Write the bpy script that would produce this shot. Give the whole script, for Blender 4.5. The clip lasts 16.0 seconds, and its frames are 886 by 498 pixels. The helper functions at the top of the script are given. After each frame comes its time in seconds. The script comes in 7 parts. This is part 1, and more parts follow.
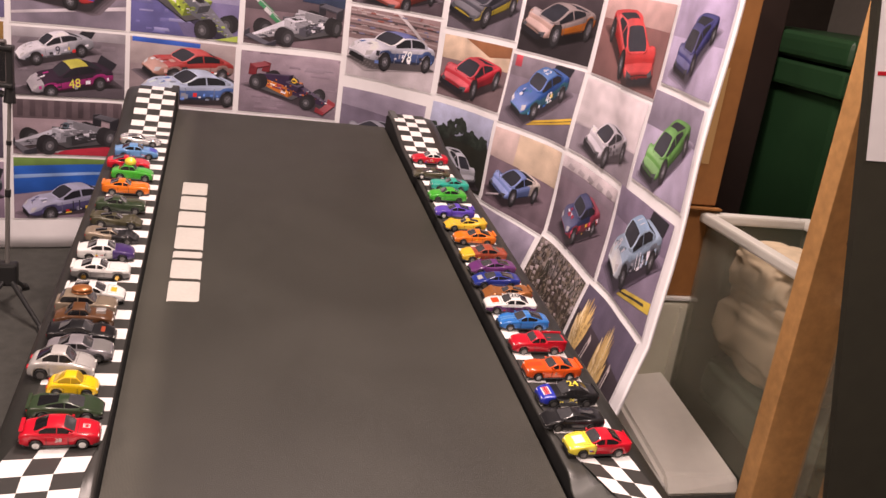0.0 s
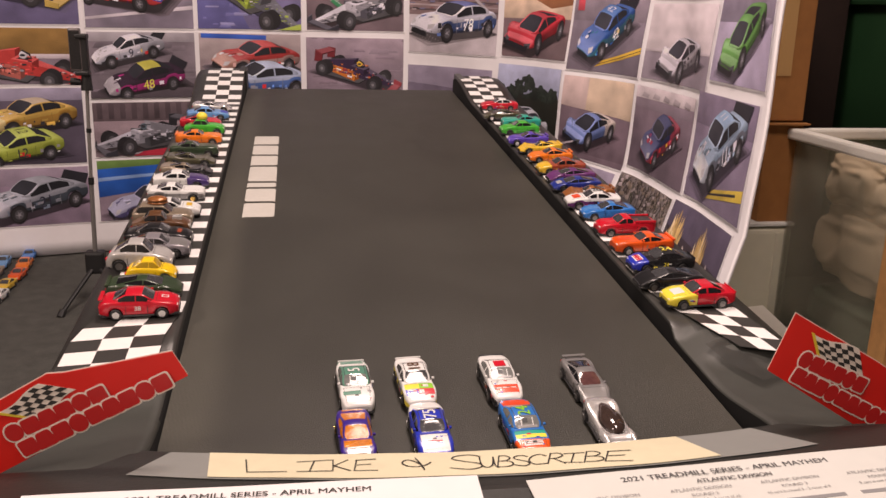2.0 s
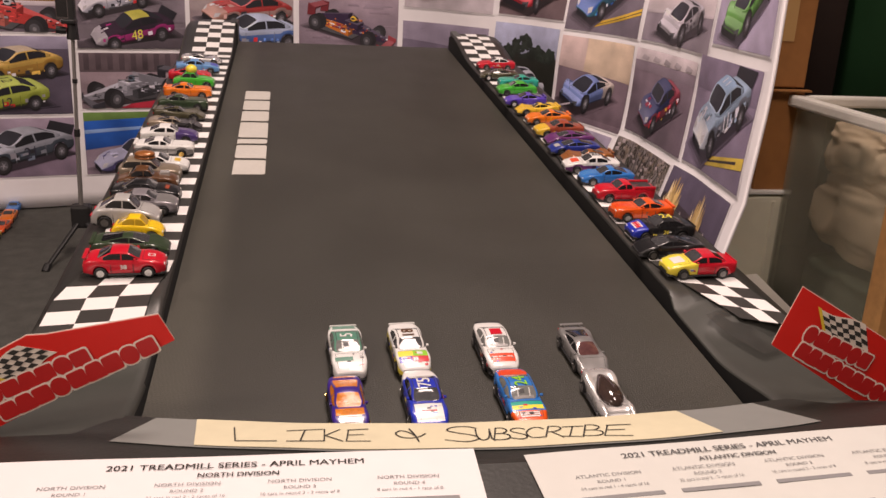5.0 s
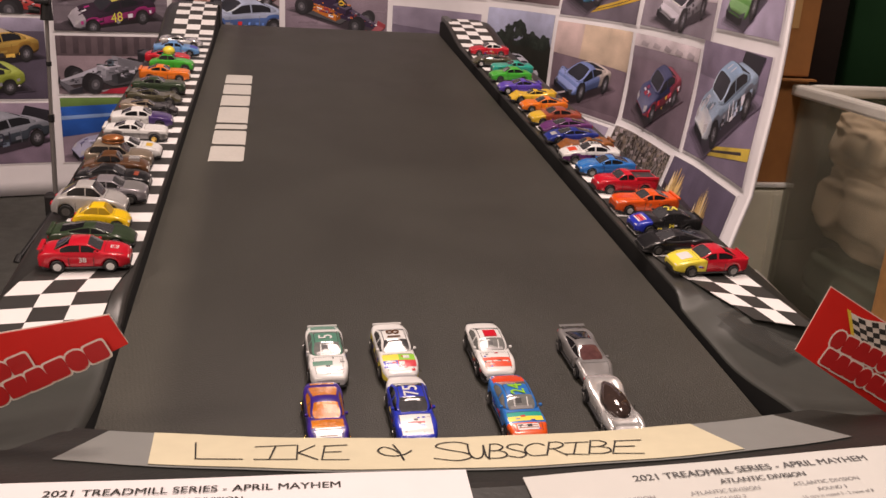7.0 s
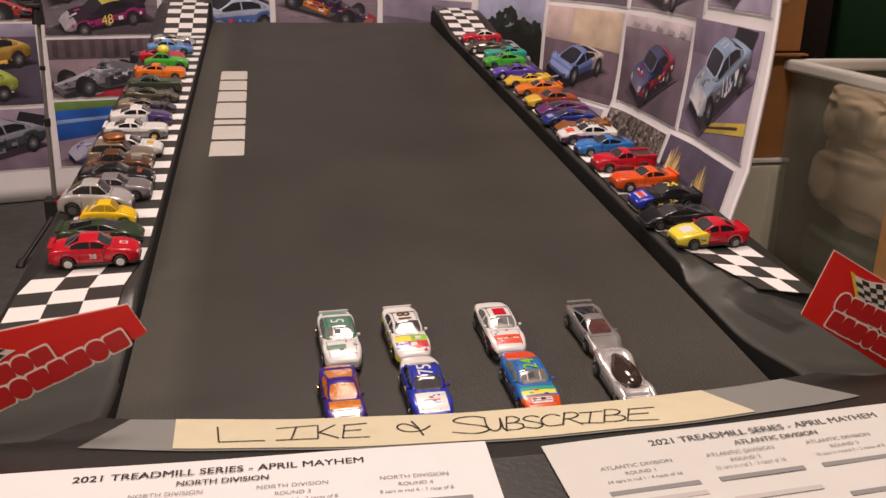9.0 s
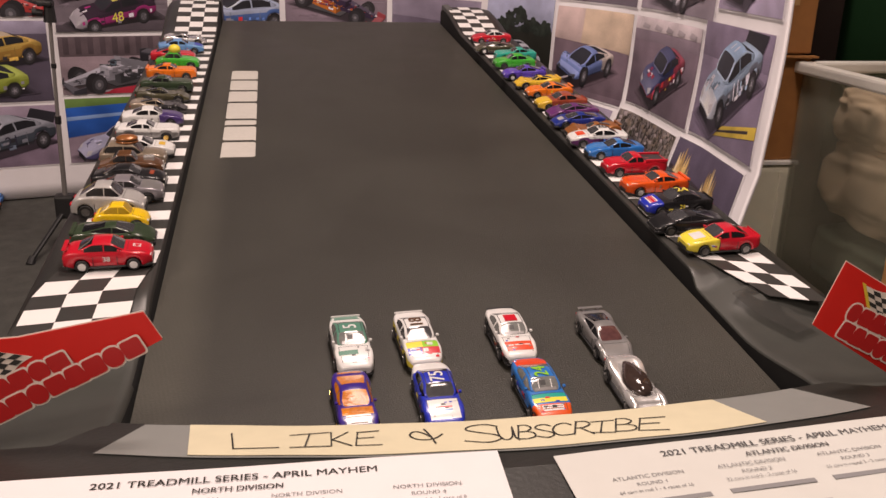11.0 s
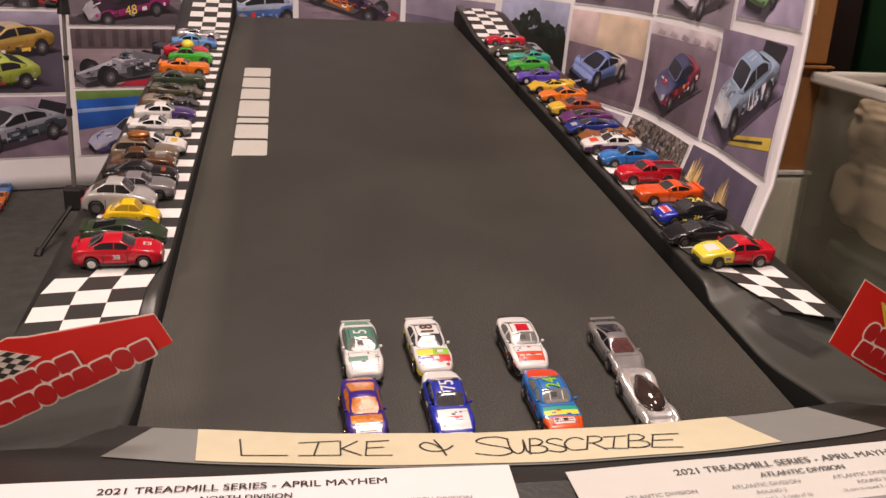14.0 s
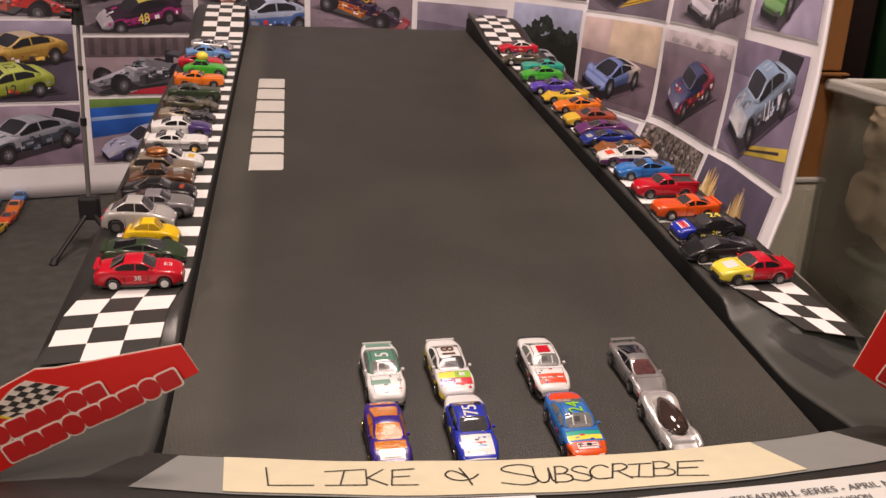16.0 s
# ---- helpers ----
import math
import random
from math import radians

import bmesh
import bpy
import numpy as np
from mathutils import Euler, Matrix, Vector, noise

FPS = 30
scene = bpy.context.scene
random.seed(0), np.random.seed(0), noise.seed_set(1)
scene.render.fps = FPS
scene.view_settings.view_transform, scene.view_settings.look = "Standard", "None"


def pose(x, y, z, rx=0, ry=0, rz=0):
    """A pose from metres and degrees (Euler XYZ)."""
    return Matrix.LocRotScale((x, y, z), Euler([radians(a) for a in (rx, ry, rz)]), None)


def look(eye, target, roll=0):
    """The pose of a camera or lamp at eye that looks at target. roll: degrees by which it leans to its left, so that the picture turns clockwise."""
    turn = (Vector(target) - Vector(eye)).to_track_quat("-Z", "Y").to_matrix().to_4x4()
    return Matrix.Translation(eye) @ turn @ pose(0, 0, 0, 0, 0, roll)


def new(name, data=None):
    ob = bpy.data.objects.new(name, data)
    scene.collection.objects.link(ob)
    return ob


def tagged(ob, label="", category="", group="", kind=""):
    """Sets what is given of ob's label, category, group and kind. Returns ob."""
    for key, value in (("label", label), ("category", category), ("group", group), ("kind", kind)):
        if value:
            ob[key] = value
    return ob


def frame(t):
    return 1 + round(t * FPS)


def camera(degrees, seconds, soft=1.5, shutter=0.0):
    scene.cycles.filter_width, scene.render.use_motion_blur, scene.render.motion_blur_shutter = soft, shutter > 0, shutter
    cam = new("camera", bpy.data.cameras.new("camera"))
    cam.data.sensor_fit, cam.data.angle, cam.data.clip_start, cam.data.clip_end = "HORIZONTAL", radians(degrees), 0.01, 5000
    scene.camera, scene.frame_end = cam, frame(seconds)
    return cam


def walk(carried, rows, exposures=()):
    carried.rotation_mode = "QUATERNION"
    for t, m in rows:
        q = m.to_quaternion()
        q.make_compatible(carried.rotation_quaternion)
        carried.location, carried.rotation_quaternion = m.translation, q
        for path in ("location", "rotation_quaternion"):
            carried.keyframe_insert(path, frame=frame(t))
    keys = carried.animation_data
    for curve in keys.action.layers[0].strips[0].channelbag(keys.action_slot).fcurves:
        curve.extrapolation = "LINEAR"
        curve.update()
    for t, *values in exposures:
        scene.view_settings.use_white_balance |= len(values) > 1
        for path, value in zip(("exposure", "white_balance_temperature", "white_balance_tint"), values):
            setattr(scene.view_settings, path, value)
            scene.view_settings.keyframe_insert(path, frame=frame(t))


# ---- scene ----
cam = camera(53.0, 16.0)
# the treadmill deck climbs away from the camera: DECK turns deck coordinates (x across, y along, z off the belt) into the room's
INCLINE, DECK_Z = 5.5, 0.385
DECK = pose(0, 0, DECK_Z, INCLINE, 0, 0)
ROWS = [
    (0, -0.1555, -1.1440, 0.6180, -15.862, -23.310, 9.571),
    (0.5, -0.1360, -1.1090, 0.4905, -13.675, -20.953, 3.683),
    (1, -0.1280, -1.1492, 0.4235, -10.823, -20.460, 2.335),
    (1.5, -0.1250, -1.1957, 0.4058, -10.375, -20.638, 2.293),
    (2, -0.1354, -1.1908, 0.4064, -9.783, -20.727, 2.340),
    (2.5, -0.1410, -1.1838, 0.4010, -9.687, -21.252, 2.434),
    (3, -0.1404, -1.1837, 0.4015, -9.840, -22.045, 2.906),
    (3.5, -0.1394, -1.1808, 0.4004, -10.013, -22.393, 3.169),
    (4, -0.1409, -1.1781, 0.4009, -10.258, -22.577, 3.341),
    (4.5, -0.1405, -1.1762, 0.4023, -10.462, -22.982, 3.606),
    (7, -0.1262, -1.1012, 0.3734, -11.473, -23.720, 4.540),
    (7.5, -0.1319, -1.1037, 0.3662, -11.709, -23.953, 3.941),
    (8, -0.1343, -1.1106, 0.3653, -11.645, -24.051, 3.057),
    (8.5, -0.1340, -1.1123, 0.3671, -11.800, -24.150, 2.623),
    (9, -0.1367, -1.1114, 0.3682, -11.763, -24.186, 2.356),
    (11.5, -0.1422, -1.1092, 0.3782, -11.122, -24.579, 2.731),
    (12, -0.1432, -1.1058, 0.3780, -10.887, -24.651, 2.847),
    (12.5, -0.1440, -1.1029, 0.3769, -10.957, -24.645, 3.044),
    (13, -0.1428, -1.1059, 0.3785, -10.858, -24.740, 3.256),
    (13.5, -0.1446, -1.1030, 0.3799, -10.957, -24.672, 3.596),
    (14, -0.1465, -1.0999, 0.3802, -10.988, -24.591, 3.887),
    (14.5, -0.1520, -1.0971, 0.3878, -10.797, -24.632, 3.973),
    (15, -0.1539, -1.0964, 0.3880, -10.872, -24.659, 4.071),
    (15.5, -0.1574, -1.0913, 0.3932, -10.649, -24.667, 3.795),
    (16, -0.1564, -1.0912, 0.3968, -10.392, -24.673, 3.443),
]
# the quick swing at the start, in room coordinates
SWING = [
    (0.1, look((-0.152, -1.192, 0.878), (0.321, 0.649, 0.255), 7.7)),
    (0.2, look((-0.150, -1.180, 0.854), (0.316, 0.665, 0.238), 6.8)),
    (0.4, look((-0.143, -1.155, 0.797), (0.314, 0.706, 0.226), 3.9)),
    (0.7, look((-0.136, -1.161, 0.727), (0.264, 0.727, 0.204), 2.1)),
]
walk(cam, sorted([(t, DECK @ pose(x, y, z, 0, 0, yaw) @ pose(0, 0, 0, 90 + pitch, 0, 0) @ pose(0, 0, 0, 0, 0, roll)) for t, x, y, z, yaw, pitch, roll in ROWS] + SWING, key=lambda row: row[0]),
     exposures=[(0, 0.27, 6500, 14), (0.5, 0.24, 6500, 14), (1.0, 0.17, 6500, 12), (1.5, 0.06, 6500, 11.8), (2.0, -0.09, 6500, 11.2), (2.5, -0.10, 6500, 11.2), (4.5, -0.16, 6500, 10.7), (7.0, -0.24, 6500, 10.6), (9.0, -0.33, 6500, 9.8), (12.0, -0.20, 6500, 10.4), (16.0, -0.17, 6500, 10.4)])

# ---- light ----
world = bpy.data.worlds.new("world")
scene.world = world
world.use_nodes = True
world.node_tree.nodes["Background"].inputs[0].default_value = (0.02, 0.018, 0.016, 1)
world.node_tree.nodes["Background"].inputs[1].default_value = 1.0


def lamp(name, eye, target, size, watts, colour):
    data = bpy.data.lights.new(name, "AREA")
    data.shape, data.size, data.size_y = "RECTANGLE", size[0], size[1]
    data.energy, data.color = watts, colour
    ob = new(name, data)
    ob.matrix_world = look(eye, target)
    return ob


LAMPS = ((0.10, 0.16), (-2.0, -2.0), (0.28, -0.90))
for (lx, ly), watts in zip(LAMPS, (37, 80, 27)):
    lamp("ceiling_lamp_light", (lx, ly, 2.24), (lx, ly + 0.001, 0), (0.5, 0.5), watts, (1.0, 0.79, 0.70))

# ---- materials ----
MATS = {}


def mat(name, colour, rough=0.6, metal=0.0, grain=0.0, scale=60.0, bump=0.0, coat=0.0, spread=0.0, alpha=1.0, trans=0.0):
    """A procedural surface: colour broken up by noise at two scales, with bump."""
    if name in MATS:
        return MATS[name]
    m = bpy.data.materials.new(name)
    m.use_nodes = True
    nt = m.node_tree
    b = nt.nodes["Principled BSDF"]
    b.inputs["Roughness"].default_value = rough
    b.inputs["Metallic"].default_value = metal
    b.inputs["Coat Weight"].default_value = coat
    b.inputs["Coat Roughness"].default_value = 0.08
    b.inputs["Transmission Weight"].default_value = trans
    b.inputs["Alpha"].default_value = alpha
    b.inputs["Base Color"].default_value = (*colour, 1)
    if grain or bump:
        co = nt.nodes.new("ShaderNodeTexCoord")
        n1 = nt.nodes.new("ShaderNodeTexNoise")
        n1.inputs["Scale"].default_value = scale
        n1.inputs["Detail"].default_value = 5
        nt.links.new(co.outputs["Object"], n1.inputs["Vector"])
        n2 = nt.nodes.new("ShaderNodeTexNoise")
        n2.inputs["Scale"].default_value = scale / 12
        n2.inputs["Detail"].default_value = 3
        nt.links.new(co.outputs["Object"], n2.inputs["Vector"])
        add = nt.nodes.new("ShaderNodeMath")
        add.operation = "ADD"
        nt.links.new(n1.outputs["Fac"], add.inputs[0])
        nt.links.new(n2.outputs["Fac"], add.inputs[1])
        ramp = nt.nodes.new("ShaderNodeMapRange")
        ramp.inputs["From Min"].default_value = 0.6
        ramp.inputs["From Max"].default_value = 1.4
        ramp.inputs["To Min"].default_value = 1 - grain
        ramp.inputs["To Max"].default_value = 1 + grain
        nt.links.new(add.outputs[0], ramp.inputs["Value"])
        mul = nt.nodes.new("ShaderNodeVectorMath")
        mul.operation = "SCALE"
        mul.inputs[0].default_value = colour
        nt.links.new(ramp.outputs["Result"], mul.inputs["Scale"])
        nt.links.new(mul.outputs[0], b.inputs["Base Color"])
        if bump:
            bp = nt.nodes.new("ShaderNodeBump")
            bp.inputs["Strength"].default_value = bump
            bp.inputs["Distance"].default_value = 0.002
            nt.links.new(n1.outputs["Fac"], bp.inputs["Height"])
            nt.links.new(bp.outputs["Normal"], b.inputs["Normal"])
    MATS[name] = m
    return m


RAIL = mat("rail_plastic", (0.019, 0.0195, 0.0175), 0.42, grain=0.15, scale=300, bump=0.1)
CARPET = mat("carpet", (0.060, 0.060, 0.054), 0.95, grain=0.35, scale=400, bump=0.6)
PAPER = mat("paper", (0.84, 0.82, 0.85), 0.6, grain=0.03, scale=40)
COPY = mat("copy_paper", (0.70, 0.69, 0.70), 0.65, grain=0.03, scale=40)
# paler than RAIL: grazing lamp sheen on the inner lip, put into the colour
LIP = mat("sheen_grey_plastic", (0.040, 0.039, 0.036), 0.36, grain=0.12, scale=90, bump=0.05)
SKIRT = mat("dark_grey_vinyl", (0.042, 0.044, 0.039), 0.50, grain=0.12, scale=60, bump=0.06)
# near-black colour stands in for the shade between belt and rails
GROOVE = mat("shadow_black_groove", (0.006, 0.006, 0.006), 0.9)
BLACK = mat("black_plastic", (0.015, 0.015, 0.016), 0.4)
WOOD = mat("wood", (0.50, 0.27, 0.10), 0.6, grain=0.3, scale=50, bump=0.2)
PLASTER = mat("plaster", (0.30, 0.28, 0.25), 0.85, grain=0.06, scale=30, bump=0.1)
BACKWALL = mat("dark_brown_wall", (0.035, 0.026, 0.02), 0.7, grain=0.2, scale=20)
GREEN = mat("green_plastic", (0.015, 0.050, 0.019), 0.45, grain=0.1, scale=30)
WHITE = mat("white_paint", (0.75, 0.75, 0.73), 0.5, grain=0.04, scale=60)


def link(name, bm, material, parent=None, label="", smooth=False, matrix=None):
    me = bpy.data.meshes.new(name)
    bm.normal_update()
    bm.to_mesh(me)
    bm.free()
    for m in material if isinstance(material, (list, tuple)) else [material]:
        me.materials.append(m)
    if smooth:
        for p in me.polygons:
            p.use_smooth = True
    ob = new(name, me)
    if parent is not None:
        ob.parent = parent
    if matrix is not None:
        ob.matrix_basis = matrix
    if label:
        ob["label"] = label
    return ob


def part(name, bm, material, parent, label="", smooth=False, matrix=None):
    return link(name, bm, material, parent, label, smooth, matrix)


def empty(name, matrix, label, category, group="", kind=""):
    ob = new(name)
    ob.empty_display_size = 0.02
    ob.matrix_world = matrix
    return tagged(ob, label, category, group, kind)


def box(x0, x1, y0, y1, z0, z1, bevel=0.0, seg=2, bm=None):
    bm = bm or bmesh.new()
    r = bmesh.ops.create_cube(bm, size=1)
    for v in r["verts"]:
        v.co = Vector(((x0 + x1) / 2 + v.co.x * (x1 - x0), (y0 + y1) / 2 + v.co.y * (y1 - y0), (z0 + z1) / 2 + v.co.z * (z1 - z0)))
    if bevel:
        es = list({e for v in r["verts"] for e in v.link_edges})
        bmesh.ops.bevel(bm, geom=es, offset=bevel, segments=seg, affect="EDGES", profile=0.6)
    return bm


def rod(a, b, r0, r1=None, seg=12, bm=None):
    bm = bm or bmesh.new()
    a, b = Vector(a), Vector(b)
    d = b - a
    m = Matrix.Translation((a + b) / 2) @ d.to_track_quat("Z", "Y").to_matrix().to_4x4()
    bmesh.ops.create_cone(bm, cap_ends=True, segments=seg, radius1=r0, radius2=r0 if r1 is None else r1, depth=d.length, matrix=m)
    return bm


def prism(pts, z0, z1, bm=None):
    """A flat outline (x, y), thick from z0 to z1."""
    bm = bm or bmesh.new()
    lo = [bm.verts.new((x, y, z0)) for x, y in pts]
    hi = [bm.verts.new((x, y, z1)) for x, y in pts]
    bm.faces.new(hi)
    bm.faces.new(lo[::-1])
    n = len(pts)
    for i in range(n):
        bm.faces.new((lo[i], lo[(i + 1) % n], hi[(i + 1) % n], hi[i]))
    bmesh.ops.recalc_face_normals(bm, faces=bm.faces)
    return bm

# ---- the room ----
link("floor", box(-2.6, 2.6, -3.0, 2.6, -0.1, 0), CARPET)["kind"] = "structure"
for nm, b in (("wall_north", (-2.7, 2.7, 2.6, 2.7, 0, 2.3)), ("wall_south", (-2.7, 2.7, -3.1, -3.0, 0, 2.3)), ("wall_west", (-2.7, -2.6, -3.0, 2.6, 0, 2.3)), ("wall_east", (2.6, 2.7, -3.0, 2.6, 0, 2.3))):
    link(nm, box(*b), BACKWALL if nm == "wall_north" else PLASTER)["kind"] = "structure"
link("ceiling", box(-2.7, 2.7, -3.1, 2.7, 2.3, 2.4), PLASTER)["kind"] = "structure"
for (lx, ly) in LAMPS:
    lo = empty("ceiling_lamp", pose(lx, ly, 2.3), "flush white square ceiling lamp, switched on", "lamp")
    part("housing", box(-0.3, 0.3, -0.3, 0.3, -0.05, 0, 0.01), WHITE, lo)

# ---- helpers for lettering ----
TEXTS = {}


def text_mesh(body, thin=0.0):
    """Flat lettering in the built-in font, centred, as vertices and faces."""
    key = (body, thin)
    if key not in TEXTS:
        cu = bpy.data.curves.new("lettering", "FONT")
        cu.body, cu.size, cu.align_x, cu.align_y, cu.resolution_u = body, 1.0, "CENTER", "CENTER", 3
        cu.offset = -thin
        ob = bpy.data.objects.new("lettering", cu)
        me = bpy.data.meshes.new_from_object(ob)
        TEXTS[key] = ([v.co.copy() for v in me.vertices], [list(p.vertices) for p in me.polygons])
        bpy.data.objects.remove(ob)
        bpy.data.meshes.remove(me)
        bpy.data.curves.remove(cu)
    return TEXTS[key]


def lettering(name, body, size, material, parent, matrix, stretch=1.0, bold=0.0, thin=0.0):
    vs, fs = text_mesh(body, thin)
    bm = bmesh.new()
    offs = [(0, 0, 0)] if not bold else [(-bold, 0, 0), (bold, 0, 0.00003)]
    for ox, oy, oz in offs:
        nv = [bm.verts.new((v.x * size * stretch + ox, v.y * size + oy, oz)) for v in vs]
        for f in fs:
            bm.faces.new([nv[i] for i in f])
    return part(name, bm, material, parent, "", False, matrix)


# ---- curved display of taped photo prints ----
PLAN = [(-1.22, 1.12), (-0.945, 1.18), (-0.672, 1.243), (-0.405, 1.297), (-0.118, 1.300), (0.168, 1.28), (0.379, 1.062), (0.493, 0.828), (0.572, 0.568), (0.566, 0.272), (0.540, 0.005), (0.51, -0.26)]


def plan(u):
    i = min(max(int(math.floor(u)) + 1, 0), len(PLAN) - 2)
    f = u + 1 - i
    a, b, c, d = (Vector(PLAN[min(max(k, 0), len(PLAN) - 1)]) for k in (i - 1, i, i + 1, i + 2))
    return 0.5 * (2 * b + (c - a) * f + (2 * a - 5 * b + 4 * c - d) * f * f + (3 * b - a - 3 * c + d) * f ** 3)


def sheet_point(u, z, off=0.0):
    """The place on the hanging display at column u and height z, off metres in front of it."""
    k = min(max((u - 4) / 3, 0), 1)
    k = k * k * (3 - 2 * k)
    p, q = plan(u - 0.02), plan(u + 0.02)
    n = Vector((q.y - p.y, p.x - q.x)).normalized()
    p = plan(u)
    w = 0.002 * math.sin(u * 5.1 + z * 17) + 0.0008 * math.sin(u * 11 + z * 23)
    o = off + w
    low = 0.25 * k * max(0.0, 0.36 - z) - 0.12 * k * max(0.0, 0.22 - z)
    return Vector((p.x + 0.17 * k * (z - 0.535) - low + n.x * o, p.y + 0.21 * k * (z - 0.535) + n.y * o, z))


bm = bmesh.new()
us = [-1 + i * 0.05 for i in range(202)] + [9.07]
zs = [0.004] + [0.04 * i for i in range(1, 24)]
for off, flip in ((-0.0008, False), (-0.006, True)):
    g = [[bm.verts.new(sheet_point(u, z, off)) for z in zs] for u in us]
    for i in range(len(us) - 1):
        for j in range(len(zs) - 1):
            f = (g[i][j], g[i + 1][j], g[i + 1][j + 1], g[i][j + 1])
            bm.faces.new(f[::-1] if flip else f)
bmesh.ops.bridge_loops(bm, edges=[e for e in bm.edges if e.is_boundary])
tagged(link("display_board", bm, PAPER, smooth=True), "tall curved white board behind the taped photo prints", "display board")


PRINT = bpy.data.materials.new("photo_ink")
PRINT.use_nodes = True
nt = PRINT.node_tree
at = nt.nodes.new("ShaderNodeAttribute")
at.attribute_name = "print_colour"
ns = nt.nodes.new("ShaderNodeTexNoise")
ns.inputs["Scale"].default_value, ns.inputs["Detail"].default_value = 140, 6
mr = nt.nodes.new("ShaderNodeMapRange")
mr.inputs["From Min"].default_value, mr.inputs["From Max"].default_value, mr.inputs["To Min"].default_value, mr.inputs["To Max"].default_value = 0.3, 0.7, 0.82, 1.12
sc = nt.nodes.new("ShaderNodeVectorMath")
sc.operation = "SCALE"
nt.links.new(ns.outputs["Fac"], mr.inputs["Value"])
nt.links.new(at.outputs["Color"], sc.inputs[0])
nt.links.new(mr.outputs["Result"], sc.inputs["Scale"])
nt.links.new(sc.outputs[0], nt.nodes["Principled BSDF"].inputs["Base Color"])
nt.nodes["Principled BSDF"].inputs["Roughness"].default_value = 0.42


def ink_off(n):
    """How far the n-th layer of ink stands off the board: the broad grounds further apart than the small marks."""
    return 0.0016 + 0.00018 * min(n, 7) + 0.00004 * n


class Picture:
    """A printed photograph, drawn in flat patches of ink; x and y run from 0 to 1."""

    def __init__(self, u0, u1, z0, z1):
        self.r, self.bm, self.n = (u0, u1, z0, z1), bmesh.new(), 0
        self.col = self.bm.verts.layers.float_vector.new("c")
        self.lo = self.bm.verts.layers.float.new("lo")
        self.hi = self.bm.verts.layers.float.new("hi")
        self.aspect = (u1 - u0) * 0.285 / (z1 - z0)

    def ink(self, vs, colour, y0, y1):
        for v in vs:
            v[self.col], v[self.lo], v[self.hi] = (colour[0], colour[1] * 0.97, colour[2] * 1.08), y0, y1

    def poly(self, pts, colour):
        self.n += 1
        off = ink_off(self.n)
        ps = [(min(max(x, 0.0), 1.0), min(max(y, 0.0), 1.0)) for x, y in pts]
        vs = [self.bm.verts.new((x, y, off)) for x, y in ps]
        self.ink(vs, colour, min(p[1] for p in ps), max(p[1] for p in ps))
        self.bm.faces.new(vs)

    def band(self, y0, y1, colour, tilt=0.0):
        k = 6
        for i in range(k):
            a, b = i / k, (i + 1) / k
            self.poly([(a, y0 + tilt * a), (b, y0 + tilt * b), (b, y1 + tilt * b), (a, y1 + tilt * a)], colour)
            self.n -= 1
        self.n += 1

    def specks(self, x0, x1, y0, y1, colours, n, size=0.03, seed=1, slant=0.0):
        """Small irregular patches that break up a plain ground."""
        rng = random.Random(seed)
        for _ in range(n):
            x, y = rng.uniform(x0, x1), rng.uniform(y0, y1)
            w, h = size * rng.uniform(0.5, 2.6), size * rng.uniform(0.25, 0.9)
            self.poly([(x, y), (x + w, y + slant * w), (x + w * rng.uniform(0.7, 1.1), y + h + slant * w), (x + w * rng.uniform(-0.1, 0.2), y + h)], rng.choice(colours))
            self.n -= 1
        self.n += 1

    def oval(self, cx, cy, rx, ry, colour, k=14):
        self.poly([(cx + rx * math.cos(i * 2 * math.pi / k), cy + ry * math.sin(i * 2 * math.pi / k)) for i in range(k)], colour)

    def shape(self, pts, cx, cy, w, h, colour, turn=0.0, flip=1):
        c, s = math.cos(turn), math.sin(turn)
        self.poly([(cx + (x * flip * c - y * s * h / w) * w, cy + (x * flip * s * w / h + y * c) * h) for x, y in pts], colour)

    def word(self, body, cx, cy, h, colour, turn=0.0):
        self.n += 1
        vs, fs = text_mesh(body)
        c, s = math.cos(turn), math.sin(turn)
        nv = [self.bm.verts.new((cx + (v.x * c - v.y * s) * h / self.aspect, cy + (v.x * s + v.y * c) * h, ink_off(self.n))) for v in vs]
        self.ink(nv, colour, 0, 1)
        for f in fs:
            self.bm.faces.new([nv[i] for i in f])

    def done(self, label):
        u0, u1, z0, z1 = self.r
        sheet = bmesh.new()
        k, kz = 20, 10
        gu, gz = 0.004, 0.001
        for off, flip in ((0.0009, False), (0.0003, True)):
            g = [[sheet.verts.new(sheet_point(u0 + gu + (u1 - u0 - 2 * gu) * i / k, z0 + gz + (z1 - z0 - 2 * gz) * j / kz, off)) for j in range(kz + 1)] for i in range(k + 1)]
            for i in range(k):
                for j in range(kz):
                    f = (g[i][j], g[i + 1][j], g[i + 1][j + 1], g[i][j + 1])
                    sheet.faces.new(f[::-1] if flip else f)
        thing = tagged(link("photo_print", sheet, PAPER, smooth=True), label, "photo", "photo prints taped to the board")
        bmesh.ops.triangulate(self.bm, faces=self.bm.faces)
        for _ in range(6):
            long = [e for e in self.bm.edges if e.calc_length() > 0.07]
            if not long:
                break
            bmesh.ops.subdivide_edges(self.bm, edges=long, cuts=1)
            bmesh.ops.triangulate(self.bm, faces=[f for f in self.bm.faces if len(f.verts) > 3])
        mu, mz = 0.016, 0.004
        out = self.bm.loops.layers.float_color.new("print_colour")
        tone = {}
